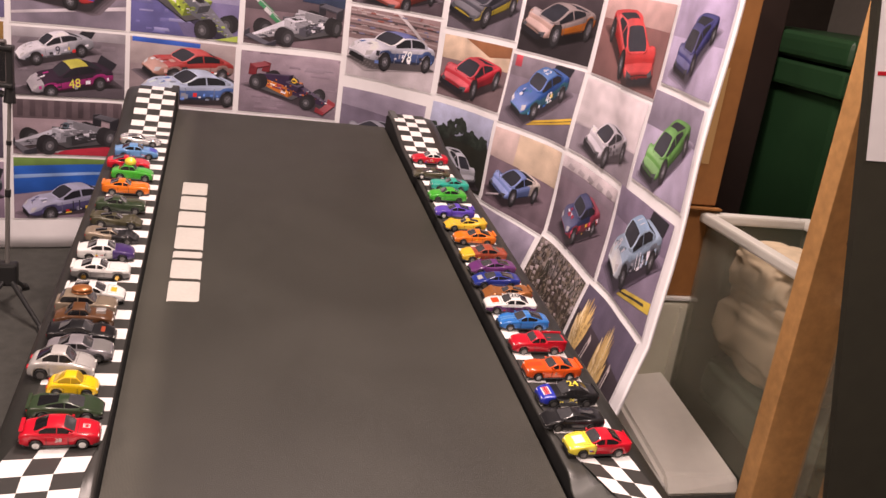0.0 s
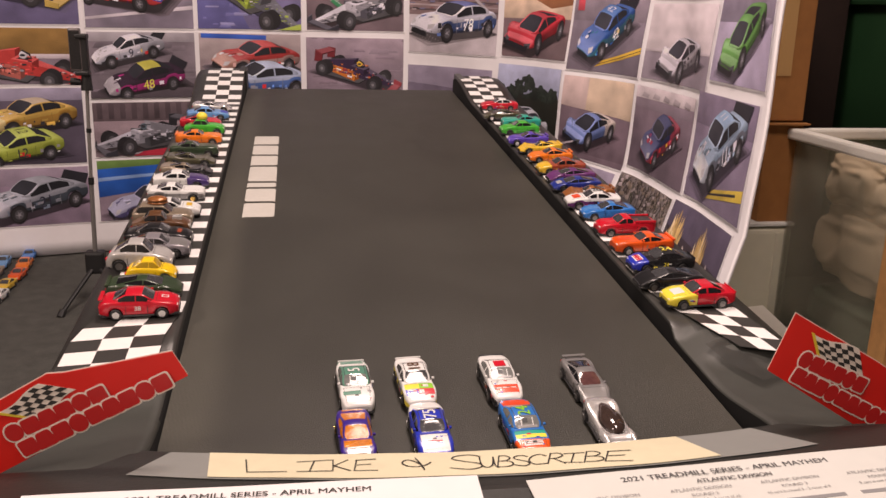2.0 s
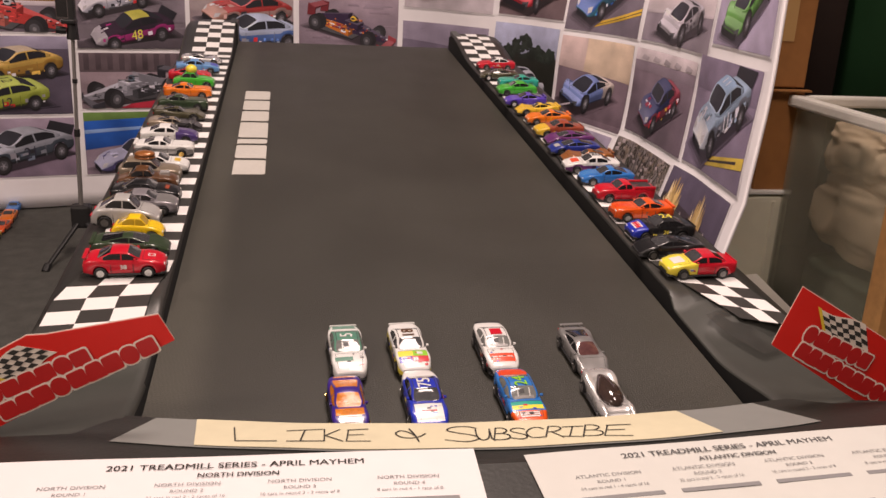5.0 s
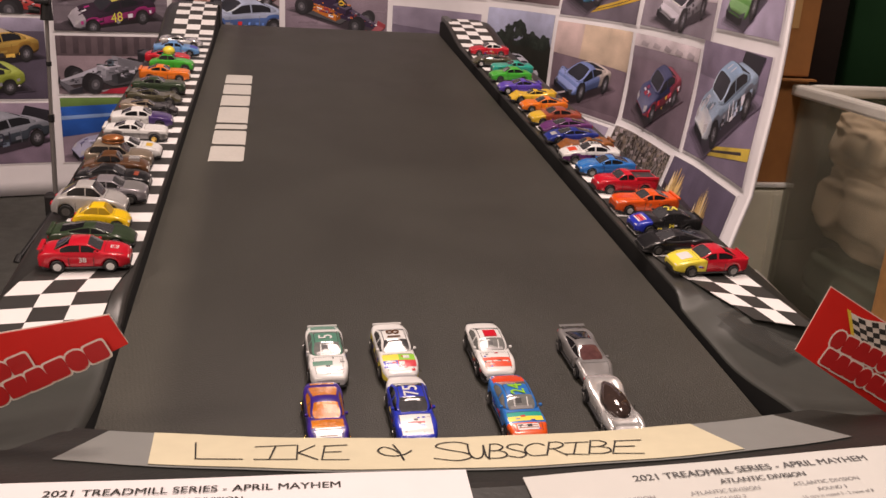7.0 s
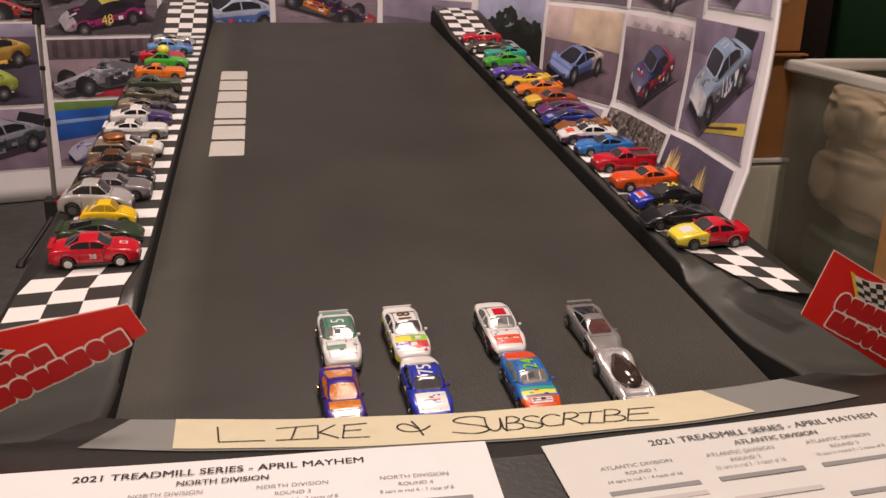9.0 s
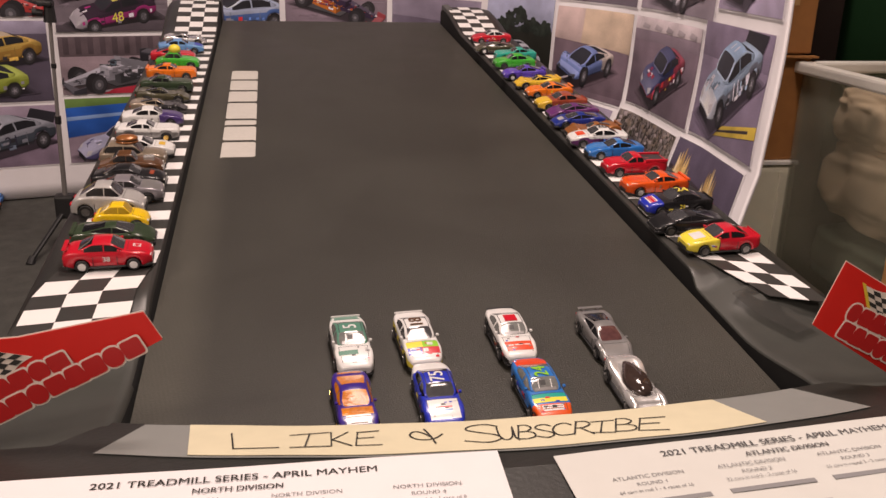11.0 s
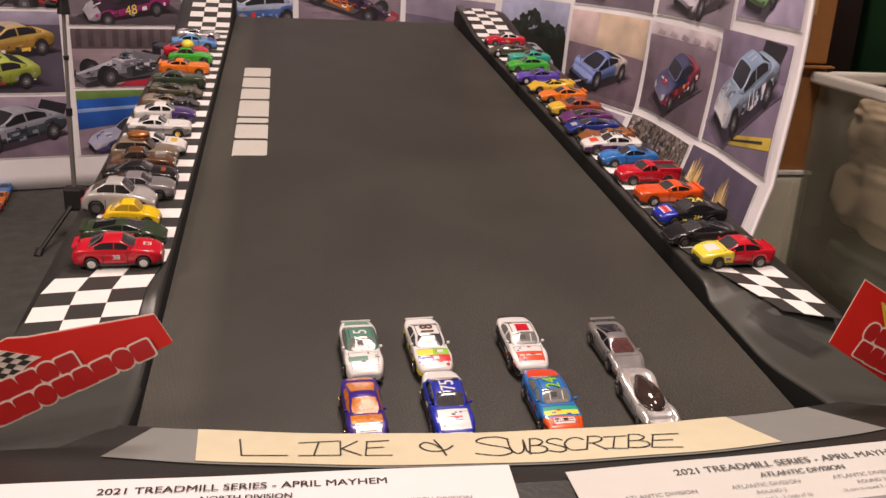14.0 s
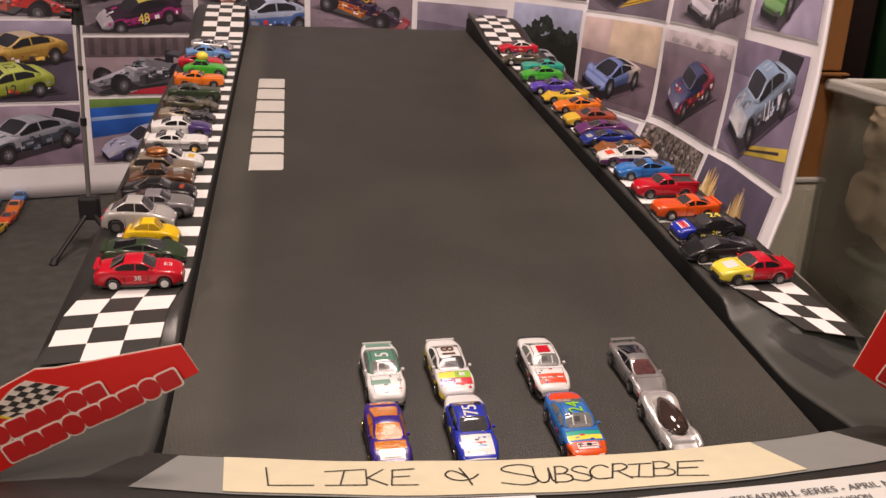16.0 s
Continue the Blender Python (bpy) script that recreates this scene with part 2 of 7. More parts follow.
        for v in self.bm.verts:
            lo, hi = v[self.lo], v[self.hi]
            f = (v.co.y - lo) / (hi - lo) if hi > lo else 0.5
            q = Vector((v.co.x * 4 + u0 * 7, v.co.y * 3 + z0 * 11, v.co.z * 900))
            k = (0.80 + 0.42 * f) * (1 + 0.30 * noise.noise(q) + 0.22 * noise.noise(q * 2.7))
            tone[v] = tuple(min(max(c * k, 0.003), 0.95) for c in v[self.col]) + (1.0,)
        for f in self.bm.faces:
            for l in f.loops:
                l[out] = tone[l.vert]
        for v in self.bm.verts:
            v.co = sheet_point(u0 + mu + (u1 - u0 - 2 * mu) * v.co.x, z0 + mz + (z1 - z0 - 2 * mz) * v.co.y, v.co.z)
        tagged(part("picture", self.bm, PRINT, thing), kind="stuff")
        return thing


DARK, GREY = (0.02, 0.02, 0.025), (0.30, 0.30, 0.32)


def shade(c, k):
    return tuple(min(max(v * k, 0.004), 0.92) for v in c)


def spread(p, polys):
    """Ink patches that lie side by side in one layer."""
    p.n += 1
    off = ink_off(p.n)
    for pts, colour in polys:
        ps = [(min(max(x, 0.0), 1.0), min(max(y, 0.0), 1.0)) for x, y in pts]
        if max(q[0] for q in ps) - min(q[0] for q in ps) < 1e-5 or max(q[1] for q in ps) - min(q[1] for q in ps) < 1e-5:
            continue
        vs = [p.bm.verts.new((x, y, off)) for x, y in ps]
        p.ink(vs, colour, 0.5, 0.5)
        p.bm.faces.new(vs)


class Lens:
    """How a photographed car is turned and where it sits on its print."""

    def __init__(self, p, cx, cy, s, yaw, pitch, roll):
        self.p, self.cx, self.cy, self.s = p, cx, cy, s
        a, b = math.radians(yaw), math.radians(pitch)
        self.turn = Matrix.Rotation(a, 3, "Z")
        self.cb, self.sb = math.cos(b), math.sin(b)
        self.cr, self.sr = math.cos(math.radians(roll)), math.sin(math.radians(roll))
        self.view = self.turn.inverted() @ Vector((0, -self.cb, self.sb))
        self.lamp = Vector((-0.35, -0.45, 0.85)).normalized()

    def at(self, v):
        q = self.turn @ Vector((v[0], v[1] * 1.16, (v[2] - 0.12) * 1.10))
        k = 1 / (1 + 0.30 * (q.y * self.cb - q.z * self.sb))
        x, y = q.x * k, (q.z * self.cb + q.y * self.sb) * k
        x, y = x * self.cr - y * self.sr, x * self.sr + y * self.cr
        return (self.cx + x * self.s, self.cy + y * self.s * self.p.aspect)

    def faces(self, vs):
        n = (vs[1] - vs[0]).cross(vs[2] - vs[0])
        if n.length < 1e-9:
            n = (vs[2] - vs[0]).cross(vs[-1] - vs[0])
        return n.normalized() if n.length > 1e-9 else Vector((0, 0, 1))

    def draw(self, polys, centre, gloss=0.25):
        """Shaded patches for those faces that look this way."""
        out = []
        for vs, colour in polys:
            vs = [Vector(v) for v in vs]
            n = self.faces(vs)
            mid = sum(vs, Vector()) / len(vs)
            if n.dot(mid - centre) < 0:
                n = -n
            if n.dot(self.view) <= 0.02:
                continue
            d = max(0.0, (self.turn @ n).dot(self.lamp))
            k = 0.34 + 0.78 * d
            hl = gloss * max(0.0, (self.turn @ n).z - 0.55) ** 2 * 2.0
            out.append(([self.at(v) for v in vs], tuple(min(c * k + hl * 0.6, 0.9) for c in colour)))
        spread(self.p, out)

    def loft(self, rings, coat, centre):
        """A smooth-shaded skin over rings of points, those faces that look this way."""
        nx, nj = len(rings), len(rings[0])
        tones = []
        for i in range(nx):
            row = []
            for j in range(nj):
                du = rings[min(i + 1, nx - 1)][j] - rings[max(i - 1, 0)][j]
                dv = rings[i][min(j + 1, nj - 1)] - rings[i][max(j - 1, 0)]
                n = du.cross(dv)
                n = n.normalized() if n.length > 1e-12 else Vector((0, 0, 1))
                if n.dot(rings[i][j] - centre) < 0:
                    n = -n
                w = self.turn @ n
                d = max(0.0, w.dot(self.lamp))
                sky = max(0.0, w.z) ** 3
                row.append((0.30 + 0.74 * d, 0.045 * sky + 0.16 * d ** 14))
            tones.append(row)
        self.p.n += 1
        off = ink_off(self.p.n)
        for i in range(nx - 1):
            for j in range(nj - 1):
                ids = ((i, j), (i + 1, j), (i + 1, j + 1), (i, j + 1))
                q = [rings[a][b] for a, b in ids]
                n = self.faces(q)
                if n.dot(sum(q, Vector()) / 4 - centre) < 0:
                    n = -n
                if n.dot(self.view) <= 0.01:
                    continue
                pts = [tuple(min(max(c, 0.0), 1.0) for c in self.at(v)) for v in q]
                if max(t[0] for t in pts) - min(t[0] for t in pts) < 1e-5 or max(t[1] for t in pts) - min(t[1] for t in pts) < 1e-5:
                    continue
                base = coat(i, j)
                vs = [self.p.bm.verts.new((x, y, off)) for x, y in pts]
                for v, (a, b) in zip(vs, ids):
                    k, hl = tones[a][b]
                    hl *= 0.06 if max(base) < 0.06 else 1.0
                    self.p.ink([v], tuple(min(c * k + hl, 0.9) for c in base), 0.5, 0.5)
                self.p.bm.faces.new(vs)

    def flat(self, polys, nrm=None):
        if nrm is not None and Vector(nrm).dot(self.view) <= 0.03:
            return
        spread(self.p, [([self.at(v) for v in vs], c) for vs, c in polys])

    def text(self, body, origin, right, up, h, colour):
        self.p.n += 1
        vs, fs = text_mesh(body)
        o, r, u = Vector(origin), Vector(right), Vector(up)
        nv = []
        for v in vs:
            x, y = self.at(o + r * v.x * h + u * v.y * h)
            nv.append(self.p.bm.verts.new((min(max(x, 0), 1), min(max(y, 0), 1), ink_off(self.p.n))))
        self.p.ink(nv, colour, 0.5, 0.5)
        for f in fs:
            self.p.bm.faces.new([nv[i] for i in f])


def disc(x, y, z, r, k=18, rz=None):
    return [(x + r * math.cos(i * 2 * math.pi / k), y, z + (rz or r) * math.sin(i * 2 * math.pi / k)) for i in range(k)]


def smooth_list(pts, s):
    """A smooth curve through (s, z) points."""
    if s <= pts[0][0]:
        return pts[0][1]
    for i, ((a, za), (b, zb)) in enumerate(zip(pts, pts[1:])):
        if s <= b:
            f = (s - a) / (b - a)
            ma = (zb - za) / (b - a) if i == 0 else (zb - pts[i - 1][1]) / (b - pts[i - 1][0])
            mb = (zb - za) / (b - a) if i + 2 == len(pts) else (pts[i + 2][1] - za) / (pts[i + 2][0] - a)
            ma, mb = ma * (b - a), mb * (b - a)
            return za + f * ma + f * f * (3 * (zb - za) - 2 * ma - mb) + f ** 3 * (ma + mb - 2 * (zb - za))
    return pts[-1][1]


class Shell:
    """The skin of a car, nose along +x: a lofted lower body with wheel arches and a glasshouse upon it."""
    SIDE = (0.0, 0.10, 0.45, 0.80, 0.92)

    def __init__(self, sh, arch=1.16, nx=44):
        self.sh, self.L, self.W, self.r = sh, sh["len"], sh["wid"], sh["r"]
        self.flare, self.dip = sh.get("flare", 0.03), sh.get("dip", 0.0)
        L, r = self.L, self.r
        self.ax = [a * L for a in sh["axle"]]
        self.ra = r * arch
        self.xs = sorted({round(-L / 2 + L * i / nx, 7) for i in range(nx + 1)} | {round(a + d * self.ra, 7) for a in self.ax for d in (-1, -0.97, -0.8, 0.8, 0.97, 1)})
        xa, xb, xc, xd = (q * L for q in sh["cab"][:4])
        self.cab, self.rz = (xa, xb, xc, xd), sh["cab"][4]
        self.wb, self.wt = self.W / 2 * sh["cab"][5], self.W / 2 * sh["cab"][6]
        self.cx = [xd + (xa - xd) * i / 36 for i in range(37)]
        drop = 0.012 * L
        self.prof = [(xd - 0.02 * L, self.top(xd) - drop * 0.5), (xd, self.top(xd) - 0.004 * L), (xc, self.rz - 0.004 * L), ((xb + xc) / 2, self.rz), (xb, self.rz - 0.009 * L), (xa, self.top(xa) - 0.004 * L), (xa + 0.02 * L, self.top(xa) - drop * 0.5)]

    def top(self, x):
        return smooth_list(self.sh["top"], x / self.L)

    def half(self, x):
        e = min(abs(2 * x / self.L), 1.0)
        w = self.W / 2 * (1 - 0.07 * e ** 3 - 0.20 * max(0.0, e - 0.80) ** 2 / 0.04 * (1.0 if x > 0 else 0.6))
        return w * (1 + self.flare * sum(math.exp(-((x - a) / (1.3 * self.r)) ** 2) for a in self.ax) - self.flare)

    def ring(self, x):
        """Half a cross-section of the lower body, (y, z) from the keel to the middle of the top."""
        r, L = self.r, self.L
        zb = 0.054 * L + 0.020 * L * max(0.0, abs(2 * x / L) - 0.88) / 0.12
        for a in self.ax:
            d = abs(x - a)
            if d < self.ra:
                zb = max(zb, r + math.sqrt(max(0, self.ra ** 2 - d * d)) * 0.97)
        zt = max(self.top(x), zb + 0.016 * L)
        w, h = self.half(x), zt - zb
        lift = self.dip * sum(math.exp(-((x - a) / (1.8 * r)) ** 2) for a in self.ax)
        return [(0, zb), (w * 0.93, zb), (w * 0.985, zb + 0.16 * h), (w, zb + 0.42 * h), (w * 0.99, zb + 0.66 * h), (w * 0.968, zb + 0.83 * h), (w * 0.925, zb + 0.94 * h + lift * 0.7), (w * 0.84, zt + lift), (w * 0.62, zt + 0.003 * L + lift * 0.2), (w * 0.3, zt + 0.006 * L), (0, zt + 0.007 * L)]

    def body_z(self, x, y):
        q = self.ring(x)[6:]
        y = abs(y)
        for (ya, za), (yb, zb) in zip(q, q[1:]):
            if y >= yb:
                return za + (zb - za) * min(max((ya - y) / (ya - yb), 0), 1)
        return q[-1][1]

    def roof_line(self, x):
        k = 0.022 * self.L
        return sum(smooth_flat(self.prof, x + d * k) * w for d, w in ((-1, 0.15), (-0.5, 0.22), (0, 0.26), (0.5, 0.22), (1, 0.15)))

    def cab_ring(self, x):
        """Half a cross-section of the glasshouse, from its foot to the middle of the roof."""
        xa, xb, xc, xd = self.cab
        m, hl = (xa + xd) / 2, (xa - xd) / 2 * 1.02
        wb = self.wb * max(0.0, 1 - abs((x - m) / hl) ** 7) ** 0.35
        foot = self.top(x) - 0.010 * self.L
        g = max(self.roof_line(x), foot + 0.003 * self.L)
        h = min((g - foot) / (self.rz - foot), 1.0)
        wt = max(wb - (self.wb - self.wt) * h, 0.1 * wb)
        q = [(wb + (wt - wb) * v ** 1.25 * 0.95, foot + (g - foot) * v) for v in self.SIDE]
        return q + [(wt * 0.90, g - 0.006 * self.L * h), (wt * 0.66, g + 0.003 * self.L * h), (wt * 0.34, g + 0.006 * self.L * h), (0, g + 0.007 * self.L * h)], h

    def roof_z(self, x, y):
        q = self.cab_ring(x)[0][4:]
        y = abs(y)
        for (ya, za), (yb, zb) in zip(q, q[1:]):
            if y >= yb:
                return za + (zb - za) * min(max((ya - y) / (ya - yb), 0), 1)
        return q[-1][1]

    def pane_kind(self, x, j):
        """Which window the glasshouse face j of a half section belongs to, if any."""
        xa, xb, xc, xd = self.cab
        h = self.cab_ring(x)[1]
        mid = xb + (xc - xb) * 0.42
        if 1 <= j <= 2 and h > 0.30:
            if mid + 0.010 * self.L < x < xa - (xa - xb) * 0.22:
                return "side_front"
            if xc - (xc - xd) * 0.45 < x < mid - 0.010 * self.L:
                return "side_rear"
        if j >= 5:
            if xb - 0.010 * self.L < x < xa - (xa - xb) * 0.06:
                return "front"
            if xd + (xc - xd) * 0.12 < x < xc + 0.004 * self.L:
                return "back"
        return ""


def smooth_flat(pts, s):
    """Straight lines through (s, z) points."""
    for (a, za), (b, zb) in zip(pts, pts[1:]):
        if s <= b:
            return za + (zb - za) * min(max((s - a) / (b - a), 0), 1)
    return pts[-1][1]


KINDS = {
    "stock": dict(w=0.205, top=[(-0.5, 0.17), (-0.42, 0.205), (-0.2, 0.205), (0.12, 0.19), (0.3, 0.175), (0.42, 0.145), (0.47, 0.11), (0.5, 0.075)], cab=(0.18, 0.03, -0.19, -0.38, 0.285, 0.185, 0.14), r=0.068, ax=(-0.30, 0.30)),
    "super": dict(w=0.232, top=[(-0.5, 0.15), (-0.42, 0.172), (-0.25, 0.175), (-0.05, 0.155), (0.15, 0.14), (0.30, 0.128), (0.40, 0.10), (0.47, 0.068), (0.5, 0.05)], cab=(0.27, 0.04, -0.10, -0.40, 0.222, 0.185, 0.115), r=0.075, ax=(-0.29, 0.29)),
}


def photo_car(p, cx, cy, s, kind, c1, c2, yaw, pitch=15, roll=0, roof=None, number="", roof_no="", nose=None, tail=None, wing=False, ground=(0.2, 0.17, 0.19), decals=14, ink=None, grille=True):
    L = Lens(p, cx, cy, s, yaw, pitch, roll)
    K = KINDS[kind]
    W, r = K["w"], K["r"]
    for k, m in ((1.12, 0.78), (1.05, 0.55), (0.98, 0.32), (0.92, 0.15)):
        spread(p, [([L.at((0.53 * k * x, W * 1.06 * k * y, 0)) for x, y in ((1, -0.8), (0.96, 1), (-0.96, 1), (-1, 0.8), (-1, -0.9), (-0.9, -1), (0.9, -1))], shade(ground, m))])
    if wing:
        L.flat([([(-0.46, -W * 0.9, 0.19), (-0.46, W * 0.9, 0.19), (-0.53, W * 0.95, 0.275), (-0.53, -W * 0.95, 0.275)], (0.022, 0.022, 0.028))])
    # body
    S = Shell(dict(len=1.0, wid=2 * W, top=K["top"], cab=K["cab"][:5] + (K["cab"][5] / W, K["cab"][6] / W), axle=K["ax"], r=r, flare=0.05, dip=0.004 if kind == "super" else 0.0), 1.15, 30)
    top = S.top
    rings = []
    for x in S.xs:
        q = S.ring(x)
        rings.append([Vector((x, y, z)) for y, z in q[1:]] + [Vector((x, -y, z)) for y, z in q[1:-1][::-1]])
    nr_ = len(rings[0])

    def body_coat(i, j):
        xm = (S.xs[i] + S.xs[i + 1]) / 2
        jj = min(j, nr_ - 2 - j)
        c = c2 if jj < 3 else c1
        if nose and xm > 0.36:
            c = nose
        if tail and xm < -0.12:
            c = tail
        return shade(c, 0.3) if jj == 0 else c

    L.loft(rings, body_coat, Vector((0, 0, 0.09)))
    L.draw([(rings[-1], shade(nose or c2, 0.7)), (rings[0], shade(c2, 0.6))], Vector((0, 0, 0.09)))
    # nose and lamps
    fw = Vector((1, 0, 0.2))
    if grille:
        L.flat([([(0.502, -W * 0.62, 0.035), (0.502, W * 0.62, 0.035), (0.492, W * 0.55, 0.078), (0.492, -W * 0.55, 0.078)], (0.015, 0.015, 0.018))], fw)
    for sg in (-1, 1):
        L.flat([([(0.455, sg * W * 0.48, top(0.455) + 0.004), (0.485, sg * W * 0.60, top(0.485)), (0.455, sg * W * 0.84, top(0.455) - 0.012), (0.42, sg * W * 0.80, top(0.42) + 0.002)], (0.08, 0.085, 0.09) if kind == "super" else (0.62, 0.62, 0.60))], (0.75, sg * 0.3, 0.5))
        if kind == "super":
            L.flat([([(0.49, sg * W * 0.45, 0.04), (0.495, sg * W * 0.75, 0.04), (0.475, sg * W * 0.8, 0.085), (0.485, sg * W * 0.5, 0.07)], (0.012, 0.012, 0.014))], fw)
    # bonnet and door lines, small printed marks
    rng = random.Random(int(cx * 997 + cy * 89 + s * 13))
    for sg in (-1, 1):
        nr = (0, sg, 0.05)
        y = sg * (W + 0.002)
        L.flat([([(x, y, 0.06), (x + 0.007, y, 0.06), (x + 0.007, y, 0.175), (x, y, 0.175)], shade(c1, 0.3)) for x in (0.17, -0.14)], nr)
        q = []
        for _ in range(decals):
            x, z, dw, dh = rng.uniform(-0.42, 0.40), rng.uniform(0.05, 0.12), rng.uniform(0.015, 0.07), rng.uniform(0.012, 0.045)
            q.append(([(x, y, z), (x + dw, y, z), (x + dw, y, z + dh), (x, y, z + dh)], rng.choice([WHT, BLK, c2, shade(c1, 0.5), c1, shade(c2, 1.6), (0.3, 0.3, 0.32)] + ([RED, YEL] if kind == "stock" and not nose else [BLK, BLK]))))
        if decals:
            n0 = p.n
            for one in q:
                L.flat([one], nr)
                p.n = n0
            p.n = n0 + 1
            hp = []
            for _ in range(decals // 4):
                x, yy, dw, dh = rng.uniform(0.2, 0.38), rng.uniform(-0.6, 0.4) * W, rng.uniform(0.03, 0.07), rng.uniform(0.05, 0.3) * W
                hp.append(([(x, yy, top(x) + 0.008), (x + dw, yy, top(x + dw) + 0.008), (x + dw, yy + dh, top(x + dw) + 0.008), (x, yy + dh, top(x) + 0.008)], rng.choice([WHT, c2, shade(c1, 0.5), shade(c1, 1.5)])))
            n0 = p.n
            for one in hp:
                L.flat([one], (0.2, 0, 1))
                p.n = n0
            p.n = n0 + 1
        # wheels
        for x in K["ax"]:
            L.flat([(disc(x, y, r * 0.98, r * 1.20), (0.012, 0.012, 0.013))], nr)
            L.flat([(disc(x, y * 1.005, r, r), (0.028, 0.027, 0.028))], nr)
            L.flat([(disc(x, y * 1.01, r, r * 0.62), (0.09, 0.09, 0.095))], nr)
            L.flat([([(x + a * r * 0.55, y * 1.012, r + b * r * 0.55), (x + b * r * 0.1, y * 1.012, r - a * r * 0.1), (x - b * r * 0.1, y * 1.012, r + a * r * 0.1)], (0.3, 0.3, 0.31)) for a, b in ((math.cos(i * 1.2566), math.sin(i * 1.2566)) for i in range(5))], nr)
    # glasshouse
    xa, xb, xc, xd, rz, wb, wt = K["cab"]
    rc = roof or c1
    crs = []
    for x in S.cx:
        q = S.cab_ring(x)[0]
        crs.append([Vector((x, y, z)) for y, z in q] + [Vector((x, -y, z)) for y, z in q[:-1][::-1]])
    nc = len(crs[0])

    def cab_coat(i, j):
        xm = (S.cx[i] + S.cx[i + 1]) / 2
        jj = min(j, nc - 2 - j)
        if S.pane_kind(xm, jj):
            return (0.020, 0.022, 0.028) if jj < 5 else (0.035, 0.038, 0.048)
        if tail and xm < xc:
            return tail
        return rc if jj >= 4 and xc < xm < xb else c1

    L.loft(crs, cab_coat, Vector((-0.1, 0, 0.2)))
    lum = 0.3 * c1[0] + 0.6 * c1[1] + 0.1 * c1[2]
    ink = ink or ((0.03, 0.03, 0.05) if lum > 0.3 else (0.82, 0.82, 0.8))
    sg = 1 if (L.view.y > 0) else -1
    if number:
        L.text(number, (0.015, sg * (W + 0.004), 0.118), (-sg, 0, 0), (0, 0, 1), 0.145, ink)
    if roof_no:
        L.text(roof_no, ((xb + xc) / 2, 0, rz + 0.002), (0, 1 if L.at((0, 1, 0))[0] > L.at((0, 0, 0))[0] else -1, 0), (-1, 0, 0), 0.17, ink)
    if wing:
        L.flat([([(-0.49, -W * 0.9, 0.20), (-0.49, W * 0.9, 0.20), (-0.51, W * 0.92, 0.235), (-0.51, -W * 0.92, 0.235)], (0.04, 0.04, 0.05))], (-1, 0, 0.3))


